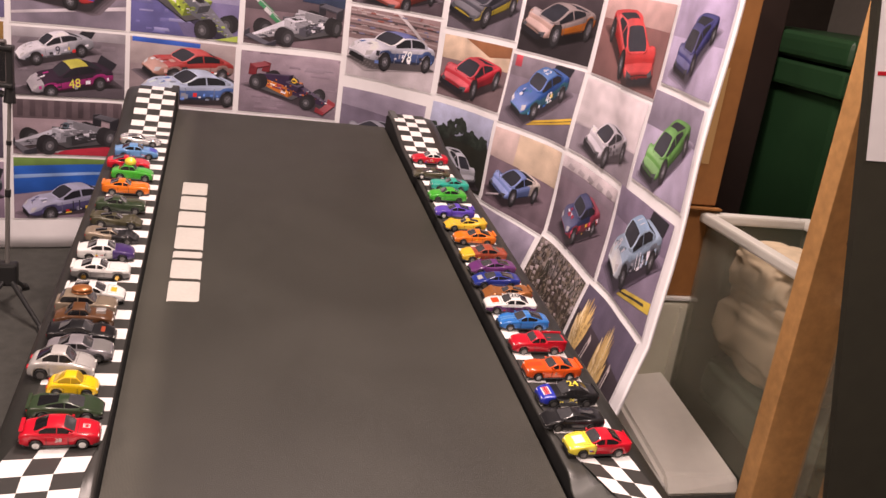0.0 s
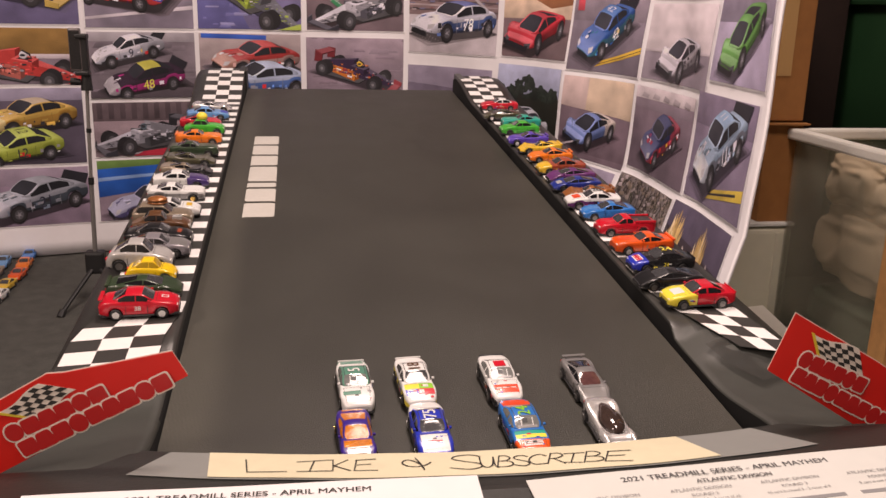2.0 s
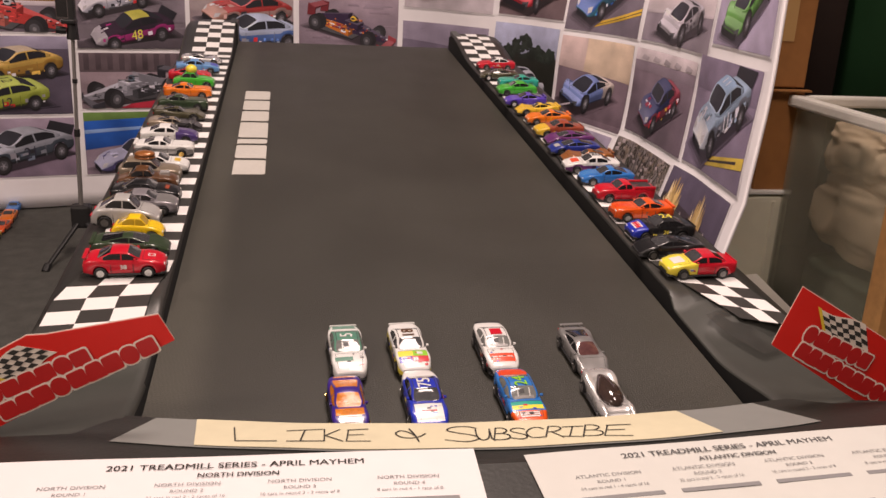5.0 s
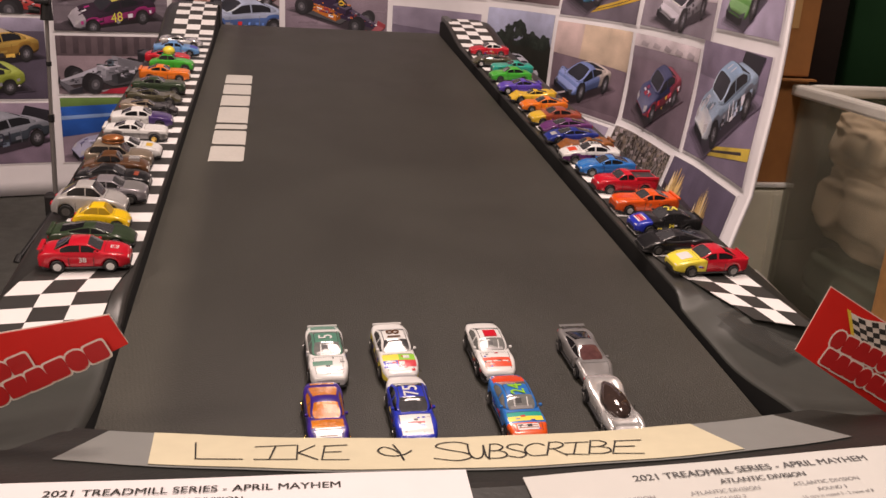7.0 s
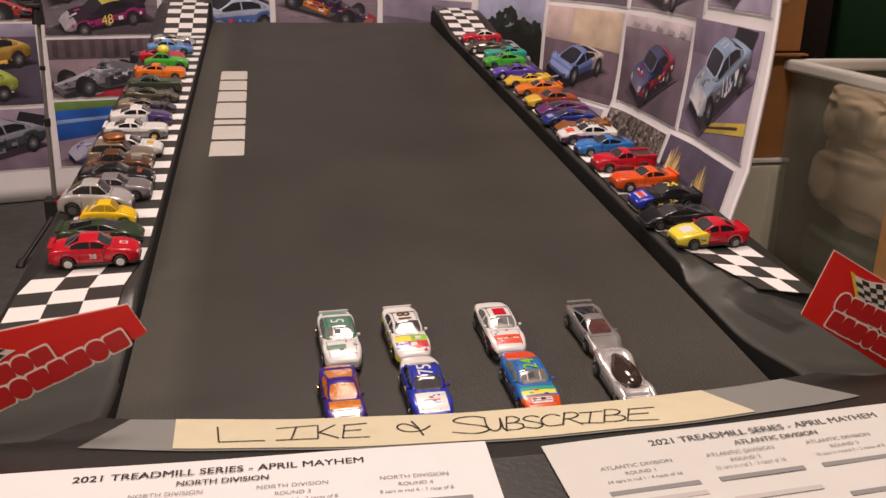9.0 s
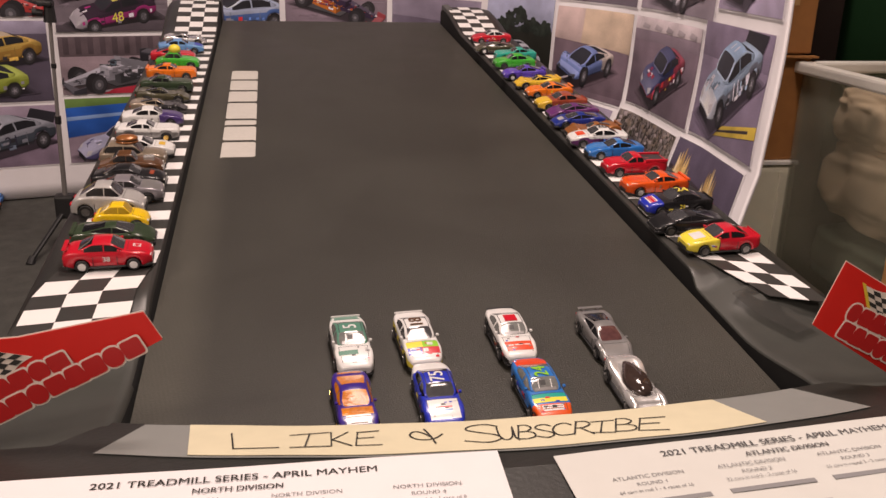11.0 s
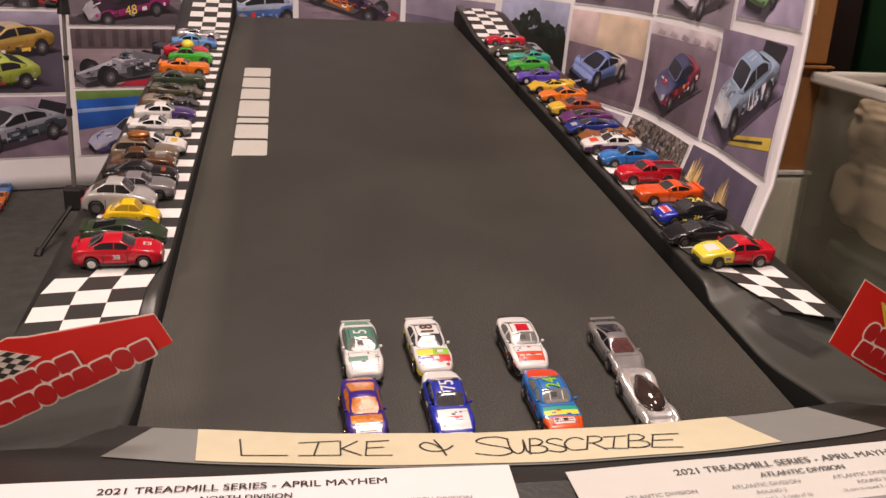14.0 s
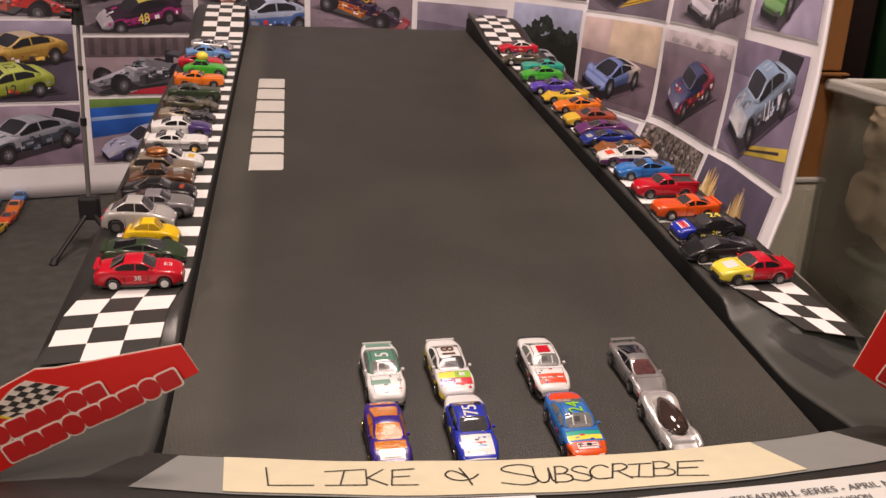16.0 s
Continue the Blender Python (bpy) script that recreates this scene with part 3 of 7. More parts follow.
def photo_racer(p, cx, cy, s, c1, c2, yaw, pitch=15, roll=0, ground=(0.2, 0.17, 0.19), pod=None, helmet=(0.7, 0.5, 0.1)):
    """An open-wheel racing car on a print."""
    L = Lens(p, cx, cy, s, yaw, pitch, roll)
    pod = pod or c1
    for k, m in ((1.1, 0.7), (1.0, 0.4), (0.9, 0.2)):
        spread(p, [([L.at((0.58 * k * x, 0.21 * k * y, 0)) for x, y in ((1, -0.8), (1, 0.8), (-0.9, 1), (-0.9, -1))], shade(ground, m))])

    def slab(x0, x1, w0, w1, za0, za1, zb0, zb1, c, yc=0.0):
        a = [(x0, yc - w0, za0), (x0, yc + w0, za0), (x0, yc + w0, za1), (x0, yc - w0, za1)]
        b = [(x1, yc - w1, zb0), (x1, yc + w1, zb0), (x1, yc + w1, zb1), (x1, yc - w1, zb1)]
        q = [(a, c), (b, c)] + [((a[i], a[(i + 1) % 4], b[(i + 1) % 4], b[i]), c if i != 0 else shade(c, 0.3)) for i in range(4)]
        L.draw(q, sum((Vector(v) for v in a + b), Vector()) / 8)

    def wheel(x, sg, r, w):
        y0, y1 = sg * (0.195 - w), sg * 0.20
        near = y1 if L.view.y * sg > 0 else y0
        pts = [L.at(v) for y in (y0, y1) for v in disc(x, y, r, r)]
        hull = []
        for dirn in (1, -1):
            part_ = []
            for q in sorted(pts)[::dirn]:
                while len(part_) > 1 and (part_[-1][0] - part_[-2][0]) * (q[1] - part_[-2][1]) - (part_[-1][1] - part_[-2][1]) * (q[0] - part_[-2][0]) <= 0:
                    part_.pop()
                part_.append(q)
            hull += part_[:-1]
        spread(p, [(hull, (0.022, 0.021, 0.023))])
        L.flat([(disc(x, near, r, r * 0.9), (0.035, 0.034, 0.036))])
        L.flat([(disc(x, near, r, r * 0.52), (0.10, 0.10, 0.105))])
        L.flat([(disc(x, near, r, r * 0.2), (0.25, 0.25, 0.25))])

    far = -1 if L.view.y > 0 else 1
    front_first = L.view.x < 0
    order = [0.34, -0.36] if front_first else [-0.36, 0.34]
    for x in order:
        wheel(x, far, 0.084 if x > 0 else 0.092, 0.080 if x > 0 else 0.10)

    def rear():
        for yy in (-0.13, 0.13):
            slab(-0.53, -0.42, 0.006, 0.006, 0.13, 0.27, 0.15, 0.27, shade(c2, 0.8), yy)
        slab(-0.52, -0.43, 0.13, 0.13, 0.25, 0.265, 0.225, 0.24, c2)

    def front():
        slab(0.50, 0.585, 0.20, 0.19, 0.035, 0.055, 0.03, 0.042, c2)
        for yy in (-0.195, 0.195):
            slab(0.47, 0.585, 0.005, 0.005, 0.03, 0.085, 0.03, 0.07, shade(c2, 1.2), yy)

    (front if front_first else rear)()
    slab(-0.42, 0.14, 0.20, 0.17, 0.025, 0.035, 0.025, 0.035, (0.03, 0.03, 0.032))
    slab(-0.38, 0.08, 0.06, 0.165, 0.04, 0.13, 0.045, 0.165, pod)
    slab(0.08, 0.56, 0.075, 0.022, 0.06, 0.17, 0.06, 0.095, c1)
    slab(-0.42, -0.02, 0.012, 0.05, 0.10, 0.15, 0.12, 0.255, c1)
    slab(-0.05, 0.14, 0.07, 0.075, 0.12, 0.175, 0.1, 0.172, c1)
    L.flat([([(-0.01, -0.045, 0.178), (-0.01, 0.045, 0.178), (0.1, 0.04, 0.178), (0.1, -0.04, 0.178)], (0.015, 0.015, 0.018))])
    hx, hy = L.at((0.03, 0, 0.205))
    p.oval(hx, hy, 0.036 * s, 0.036 * s * p.aspect, helmet)
    p.oval(hx - 0.006 * s, hy - 0.006 * s, 0.024 * s, 0.012 * s * p.aspect, (0.02, 0.02, 0.025))
    L.flat([([(0.11, -0.004, 0.18), (0.11, 0.004, 0.18), (0.09, 0.004, 0.225), (0.0, 0.055, 0.235), (-0.02, 0.055, 0.225), (0.08, -0.002, 0.215)], (0.03, 0.03, 0.035))])
    rng = random.Random(int(cx * 881 + cy * 97 + s * 31))
    sg = -far
    n0 = p.n
    for _ in range(14):
        x, z, dw, dh = rng.uniform(-0.3, 0.0), rng.uniform(0.06, 0.11), rng.uniform(0.02, 0.08), rng.uniform(0.012, 0.035)
        yy = sg * (0.06 + 0.105 * (x + 0.38) / 0.46 + 0.006)
        L.flat([([(x, yy, z), (x + dw, yy, z), (x + dw, yy, z + dh), (x, yy, z + dh)], rng.choice([WHT, c2, shade(pod, 0.5), shade(pod, 1.6), BLK]))], (0, sg, 0))
        p.n = n0
    p.n = n0 + 1
    for _ in range(70):
        x = rng.uniform(-0.46, 0.52)
        wide = 0.15 if x < 0.08 else 0.075 - 0.09 * (x - 0.08)
        z = rng.uniform(0.05, 0.15) if x < 0.08 else rng.uniform(0.06, 0.17 - 0.16 * (x - 0.08))
        qx, qy = L.at((x, sg * rng.uniform(0.0, wide), z))
        w_, h_ = s * rng.uniform(0.010, 0.045), s * p.aspect * rng.uniform(0.006, 0.020)
        n0 = p.n
        p.poly([(qx, qy), (qx + w_, qy + rng.uniform(-0.4, 0.4) * h_), (qx + w_ * rng.uniform(0.6, 1.1), qy + h_), (qx + w_ * rng.uniform(-0.2, 0.2), qy + h_)], rng.choice([shade(c1, 0.5), c1, c2, pod, BLK, shade(pod, 0.5), shade(c1, 1.5), WHT, (0.3, 0.3, 0.32)]))
        p.n = n0
    p.n += 1
    for x in order:
        wheel(x, -far, 0.084 if x > 0 else 0.092, 0.080 if x > 0 else 0.10)
    (rear if front_first else front)()


def stock_car(p, cx, cy, w, h, c1, c2, number="", turn=0.0, flip=1, roof=None, wing=True, yaw=-152, pitch=16, **kw):
    photo_car(p, cx, cy, w, "stock", c1, c2, yaw if flip > 0 else 180 - yaw, pitch, math.degrees(turn), roof=roof, number=number, wing=wing, **kw)


def super_car(p, cx, cy, w, h, c1, turn=0.0, flip=1, grille=True, yaw=-128, pitch=16, **kw):
    photo_car(p, cx, cy, w * 1.15, "super", c1, kw.pop("c2", shade(c1, 0.75)), yaw if flip > 0 else 180 - yaw, pitch, math.degrees(turn), decals=0, grille=grille, **kw)


def racing_car(p, cx, cy, w, h, c1, c2, turn=0.0, flip=1, yaw=-155, pitch=15, **kw):
    photo_racer(p, cx, cy, w, c1, c2, yaw if flip > 0 else 180 - yaw, pitch, math.degrees(turn), **kw)


ASPH, ASPH2, PALE = (0.26, 0.22, 0.25), (0.19, 0.165, 0.19), (0.55, 0.5, 0.52)
WHT, RED, YEL, BLU, BLK, ORG, GRN, LIM = (0.78, 0.78, 0.8), (0.62, 0.03, 0.03), (0.8, 0.58, 0.06), (0.03, 0.13, 0.45), (0.03, 0.03, 0.035), (0.75, 0.22, 0.03), (0.08, 0.3, 0.06), (0.5, 0.68, 0.05)


def road(p, low=ASPH, high=ASPH2, horizon=0.7, tilt=0.0, line=None):
    p.band(0, 1, low)
    p.band(horizon, 1, high, 0) if tilt == 0 else p.poly([(0, horizon), (1, horizon + tilt), (1, 1), (0, 1)], high)
    if line:
        p.poly([(0, 0.12), (1, 0.3), (1, 0.33), (0, 0.15)], line)


def print_at(u0, u1, z0, z1, draw, label):
    p = Picture(u0, u1, z0, z1)
    draw(p)
    return p.done(label)


def d_white_nine(p):
    road(p, (0.20, 0.175, 0.19), (0.42, 0.40, 0.41), 0.86)
    p.specks(0, 1, 0, 0.84, [(0.17, 0.15, 0.165), (0.23, 0.20, 0.22)], 30, 0.1, 3, 0.05)
    stock_car(p, 0.36, 0.74, 0.66, 0.5, WHT, (0.62, 0.64, 0.70), "9", 0.16, wing=True, yaw=-166, pitch=14, tail=(0.5, 0.52, 0.55))
    p.poly([(0, 0), (1, 0), (1, 0.16), (0, 0.1)], (0.10, 0.085, 0.095))
    stock_car(p, 0.50, 0.30, 0.74, 0.56, (0.045, 0.025, 0.045), (0.50, 0.04, 0.24), "48", 0.10, roof=(0.72, 0.70, 0.06), yaw=-164, pitch=20, nose=(0.42, 0.40, 0.42), ink=(0.78, 0.75, 0.10), ground=(0.10, 0.085, 0.095))


def d_silver_racer(p):
    road(p, (0.30, 0.24, 0.25), (0.13, 0.10, 0.105), 0.66)
    for i in range(9):
        p.poly([(0.04 + i * 0.11, 0.7), (0.09 + i * 0.11, 0.7), (0.09 + i * 0.11, 1), (0.04 + i * 0.11, 1)], (0.085, 0.065, 0.07))
    p.poly([(0.36, 0), (0.58, 0.2), (1, 0.26), (1, 0)], (0.50, 0.035, 0.06))
    p.poly([(0.0, 0.26), (0.46, 0.08), (0.40, 0.03), (0, 0.16)], (0.5, 0.45, 0.46))
    photo_racer(p, 0.50, 0.40, 0.92, (0.45, 0.46, 0.49), (0.05, 0.05, 0.06), -148, 13, 0, (0.26, 0.21, 0.22), (0.09, 0.095, 0.10), (0.10, 0.14, 0.16))


def d_blue_wall(p):
    road(p, (0.3, 0.24, 0.28), (0.14, 0.25, 0.06), 0.86)
    p.poly([(0, 0.4), (0, 0.86), (1, 0.93), (1, 0.58)], (0.02, 0.10, 0.40))
    p.poly([(0, 0.66), (0, 0.72), (1, 0.8), (1, 0.76)], (0.25, 0.40, 0.65))
    stock_car(p, 0.52, 0.30, 0.86, 0.62, (0.42, 0.44, 0.58), (0.12, 0.11, 0.25), "11", 0.05, wing=False, yaw=-160, ground=(0.3, 0.24, 0.28))


def d_two_cars(p):
    road(p, (0.34, 0.28, 0.28), (0.42, 0.36, 0.34), 0.6)
    p.poly([(0.02, 0.93), (0.66, 0.91), (0.66, 0.98), (0.02, 1)], (0.04, 0.12, 0.5))
    stock_car(p, 0.56, 0.64, 0.84, 0.5, (0.55, 0.05, 0.045), (0.62, 0.40, 0.34), "", -0.06, wing=False, yaw=-150, pitch=14, nose=(0.55, 0.30, 0.22), decals=22)
    stock_car(p, 0.60, 0.30, 0.92, 0.56, (0.52, 0.62, 0.76), (0.12, 0.24, 0.58), "", -0.05, wing=False, yaw=-156, pitch=14, decals=22)


def d_bull_racer(p):
    road(p, (0.27, 0.22, 0.25), (0.33, 0.27, 0.3), 0.6)
    p.specks(0, 1, 0, 1, [(0.29, 0.24, 0.27), (0.25, 0.20, 0.23)], 26, 0.1, 5)
    photo_racer(p, 0.5, 0.48, 0.80, (0.05, 0.03, 0.07), (0.30, 0.04, 0.05), -24, 18, -9, (0.27, 0.22, 0.25), (0.70, 0.22, 0.03), (0.75, 0.5, 0.05))


def d_lime_racer(p):
    road(p, (0.22, 0.2, 0.36), (0.4, 0.38, 0.55), 0.55)
    p.poly([(0, 0), (0.5, 0), (0.3, 0.6), (0, 0.7)], (0.13, 0.13, 0.32))
    p.specks(0, 0.5, 0, 0.6, [(0.3, 0.3, 0.5), (0.18, 0.18, 0.4)], 20, 0.08, 8)
    photo_racer(p, 0.56, 0.52, 1.0, (0.16, 0.17, 0.19), (0.45, 0.60, 0.06), -32, 24, -20, (0.22, 0.2, 0.36), (0.40, 0.54, 0.07), (0.4, 0.55, 0.06))


def d_silver_second(p):
    road(p, (0.2, 0.15, 0.16), (0.13, 0.1, 0.11), 0.6)
    for i in range(5):
        p.poly([(0.0 + i * 0.06, 0.9 - i * 0.1), (0.26 + i * 0.04, 0.56 - i * 0.08), (0.28 + i * 0.04, 0.6 - i * 0.08), (0.02 + i * 0.06, 0.96 - i * 0.1)], (0.6, 0.6, 0.58) if i % 2 else (0.06, 0.3, 0.12))
    p.poly([(0.55, 0.82), (1, 0.78), (1, 1), (0.6, 1)], (0.03, 0.05, 0.10))
    photo_racer(p, 0.54, 0.42, 0.94, (0.62, 0.62, 0.64), (0.07, 0.07, 0.09), -140, 16, 2, (0.2, 0.15, 0.16), (0.10, 0.10, 0.12), (0.5, 0.5, 0.52))


def d_white_stock(p):
    p.band(0, 1, (0.60, 0.56, 0.55))
    p.poly([(0, 0.55), (1, 0.5), (1, 1), (0, 1)], (0.28, 0.2, 0.19))
    for i in range(6):
        p.poly([(0, 0.62 + i * 0.065), (1, 0.58 + i * 0.065), (1, 0.6 + i * 0.065), (0, 0.645 + i * 0.065)], (0.46, 0.38, 0.36) if i % 2 else (0.12, 0.09, 0.09))
    p.specks(0, 1, 0.6, 0.98, [(0.1, 0.08, 0.08), (0.5, 0.42, 0.4), (0.3, 0.1, 0.08), (0.2, 0.2, 0.3)], 50, 0.03, 4)
    p.poly([(0.5, 1), (0.85, 0.62), (0.88, 0.64), (0.55, 1)], (0.6, 0.56, 0.54))
    stock_car(p, 0.52, 0.47, 0.98, 0.62, (0.76, 0.78, 0.84), (0.12, 0.20, 0.46), "78", -0.03, wing=False, yaw=-140, pitch=9, nose=(0.75, 0.76, 0.80), roof=(0.10, 0.13, 0.35), ground=(0.5, 0.46, 0.45), ink=(0.85, 0.85, 0.85))


def d_dark_lot(p):
    road(p, (0.15, 0.13, 0.17), (0.3, 0.27, 0.33), 0.72, -0.1)
    super_car(p, 0.42, 0.4, 0.62, 0.5, (0.30, 0.31, 0.35), yaw=-140)


def d_red_coupe(p):
    road(p, (0.20, 0.145, 0.145), (0.66, 0.52, 0.36), 0.62)
    p.poly([(0.3, 1), (0.7, 0.78), (1, 0.84), (1, 1)], (0.28, 0.12, 0.05))
    super_car(p, 0.5, 0.50, 0.86, 0.86, (0.66, 0.02, 0.04), yaw=-126, pitch=14, ground=(0.20, 0.145, 0.145))


def d_tree_road(p):
    p.band(0, 1, (0.022, 0.024, 0.017))
    p.poly([(0, 0.62), (1, 0.62), (1, 1), (0, 1)], (0.42, 0.46, 0.58))
    rng = random.Random(12)
    for i in range(150):
        x = rng.uniform(0.05, 0.95)
        hgt = 0.70 + 0.16 * math.exp(-((x - 0.42) / 0.16) ** 2) + 0.03 * math.sin(x * 30)
        y = rng.uniform(0.58, hgt)
        p.oval(x, y, rng.uniform(0.02, 0.05), rng.uniform(0.02, 0.05), rng.choice([(0.022, 0.032, 0.022), (0.03, 0.042, 0.03), (0.018, 0.024, 0.018)]), 9)
        p.n -= 1
    p.n += 1
    p.poly([(0, 0.0), (0.6, 0.0), (0.9, 0.2), (0.3, 0.24)], (0.10, 0.09, 0.10))
    super_car(p, 0.58, 0.30, 0.56, 0.5, (0.62, 0.65, 0.67), -0.12, yaw=-46, pitch=16, ground=(0.08, 0.07, 0.08))


def d_blue_stock(p):
    road(p, (0.22, 0.19, 0.22), (0.25, 0.215, 0.24), 0.7)
    p.poly([(0.35, 0.06), (1, 0.3), (1, 0.38), (0.3, 0.1)], (0.72, 0.48, 0.05))
    p.poly([(0.36, 0.085), (1, 0.335), (1, 0.345), (0.36, 0.092)], (0.05, 0.04, 0.04))
    p.poly([(0.05, 0.84), (0.14, 0.84), (0.14, 1), (0.05, 1)], (0.6, 0.08, 0.1))
    stock_car(p, 0.48, 0.60, 0.78, 0.76, (0.02, 0.11, 0.40), (0.05, 0.22, 0.30), "42", 0.18, roof=(0.06, 0.20, 0.52), yaw=-140, pitch=23, roof_no="42", ground=(0.2, 0.17, 0.2), decals=18)


def d_blue_concept(p):
    road(p, (0.20, 0.15, 0.17), (0.68, 0.55, 0.38), 0.62, -0.06)
    p.poly([(0, 0.62), (0.35, 0.6), (0.35, 1), (0, 1)], (0.6, 0.48, 0.42))
    super_car(p, 0.46, 0.42, 0.66, 0.62, (0.20, 0.29, 0.60), yaw=-132, pitch=15, tail=(0.70, 0.62, 0.52), ground=(0.2, 0.15, 0.17))
    p.poly([(0.06, 0.10), (0.26, 0.18), (0.26, 0.20), (0.06, 0.13)], (0.5, 0.45, 0.46))


def d_orange_dark(p):
    road(p, (0.035, 0.028, 0.03), (0.07, 0.055, 0.06), 0.6)
    super_car(p, 0.50, 0.52, 0.84, 0.6, (0.30, 0.24, 0.22), c2=(0.66, 0.20, 0.02), yaw=-135, pitch=12, nose=(0.45, 0.30, 0.24), ground=(0.035, 0.028, 0.03))


def d_dark_yellow(p):
    road(p, (0.16, 0.14, 0.16), (0.4, 0.36, 0.36), 0.7)
    super_car(p, 0.5, 0.5, 0.86, 0.7, (0.05, 0.05, 0.065), c2=(0.70, 0.56, 0.05), yaw=-130, pitch=16)


def d_white_super(p):
    p.band(0, 1, (0.34, 0.30, 0.33))
    p.poly([(0, 0.38), (1, 0.42), (1, 1), (0, 1)], (0.72, 0.66, 0.64))
    p.poly([(0, 0.36), (1, 0.40), (1, 0.44), (0, 0.40)], (0.55, 0.50, 0.50))
    super_car(p, 0.54, 0.38, 0.62, 0.62, (0.66, 0.64, 0.66), yaw=-130, pitch=13, ground=(0.3, 0.26, 0.29))


def d_red_super(p):
    road(p, (0.26, 0.13, 0.115), (0.6, 0.4, 0.35), 0.7)
    super_car(p, 0.5, 0.54, 0.76, 0.84, (0.72, 0.035, 0.03), -0.1, yaw=-56, pitch=20, ground=(0.26, 0.13, 0.115))


def d_green_super(p):
    road(p, (0.50, 0.45, 0.57), (0.28, 0.25, 0.31), 0.62)
    super_car(p, 0.50, 0.52, 0.74, 0.84, (0.13, 0.40, 0.06), 0.26, yaw=-132, pitch=22, ground=(0.45, 0.4, 0.5))


def d_blue_super(p):
    road(p, (0.52, 0.46, 0.6), (0.46, 0.4, 0.54), 0.5)
    super_car(p, 0.5, 0.52, 0.66, 0.84, (0.035, 0.04, 0.20), 0.24, yaw=-128, pitch=26, ground=(0.45, 0.4, 0.52))


def d_navy_stock(p):
    road(p, (0.20, 0.155, 0.18), (0.27, 0.22, 0.25), 0.74)
    p.band(0.86, 1.0, (0.66, 0.6, 0.58))
    for i in range(5):
        p.poly([(0.1 + i * 0.18, 0.88), (0.2 + i * 0.18, 0.87), (0.22 + i * 0.18, 0.91), (0.12 + i * 0.18, 0.94)], (0.4, 0.36, 0.36))
    stock_car(p, 0.52, 0.46, 0.68, 0.74, (0.035, 0.05, 0.16), (0.45, 0.06, 0.10), "", 0.08, wing=False, yaw=-138, pitch=24, tail=(0.42, 0.05, 0.09), ground=(0.2, 0.155, 0.18), decals=20)


def d_light_stock(p):
    road(p, (0.28, 0.235, 0.31), (0.24, 0.20, 0.27), 0.7)
    p.poly([(0.25, 0.04), (1, 0.2), (1, 0.3), (0.18, 0.1)], (0.72, 0.55, 0.08))
    p.poly([(0.25, 0.07), (0.9, 0.22), (0.9, 0.245), (0.25, 0.085)], (0.06, 0.05, 0.05))
    stock_car(p, 0.50, 0.57, 0.88, 0.8, (0.42, 0.58, 0.72), (0.30, 0.34, 0.40), "11", 0.20, roof=(0.36, 0.56, 0.76), yaw=-143, pitch=22, roof_no="11", nose=(0.68, 0.76, 0.80), ground=(0.26, 0.22, 0.29), decals=30, ink=(0.85, 0.86, 0.88))


def d_bark(p):
    p.band(0, 1, (0.10, 0.075, 0.055))
    rng = random.Random(5)
    p.poly([(0, 0.7), (1, 0.75), (1, 1), (0, 1)], (0.20, 0.18, 0.165))
    for i in range(420):
        x, y, l, a = rng.random(), rng.random(), 0.12 + 0.3 * rng.random(), rng.gauss(1.57, 0.55)
        dx, dy = math.cos(a) * l * 0.6, math.sin(a) * l
        w = rng.uniform(0.006, 0.02)
        c = rng.choice([(0.03, 0.022, 0.018), (0.05, 0.04, 0.03), (0.15, 0.12, 0.085), (0.28, 0.24, 0.19), (0.02, 0.018, 0.014), (0.06, 0.06, 0.03), (0.025, 0.03, 0.018)])
        p.poly([(x, y), (x + w, y), (x + dx + w * 0.5, y + dy), (x + dx, y + dy)], c)
        p.n -= 1
    p.n += 1
    for i in range(150):
        x, y, l = rng.random(), rng.uniform(0.45, 1.0), rng.uniform(0.015, 0.05)
        p.poly([(x, y), (x + l, y + rng.uniform(-0.01, 0.02)), (x + l * 0.8, y + l), (x - l * 0.2, y + l * 0.7)], rng.choice([(0.40, 0.35, 0.33), (0.30, 0.26, 0.22), (0.22, 0.18, 0.13), (0.05, 0.04, 0.035)]))
        p.n -= 1
    p.n += 1
    super_car(p, 0.60, 0.18, 0.66, 0.5, (0.34, 0.12, 0.07), yaw=-140, ground=(0.1, 0.08, 0.06))


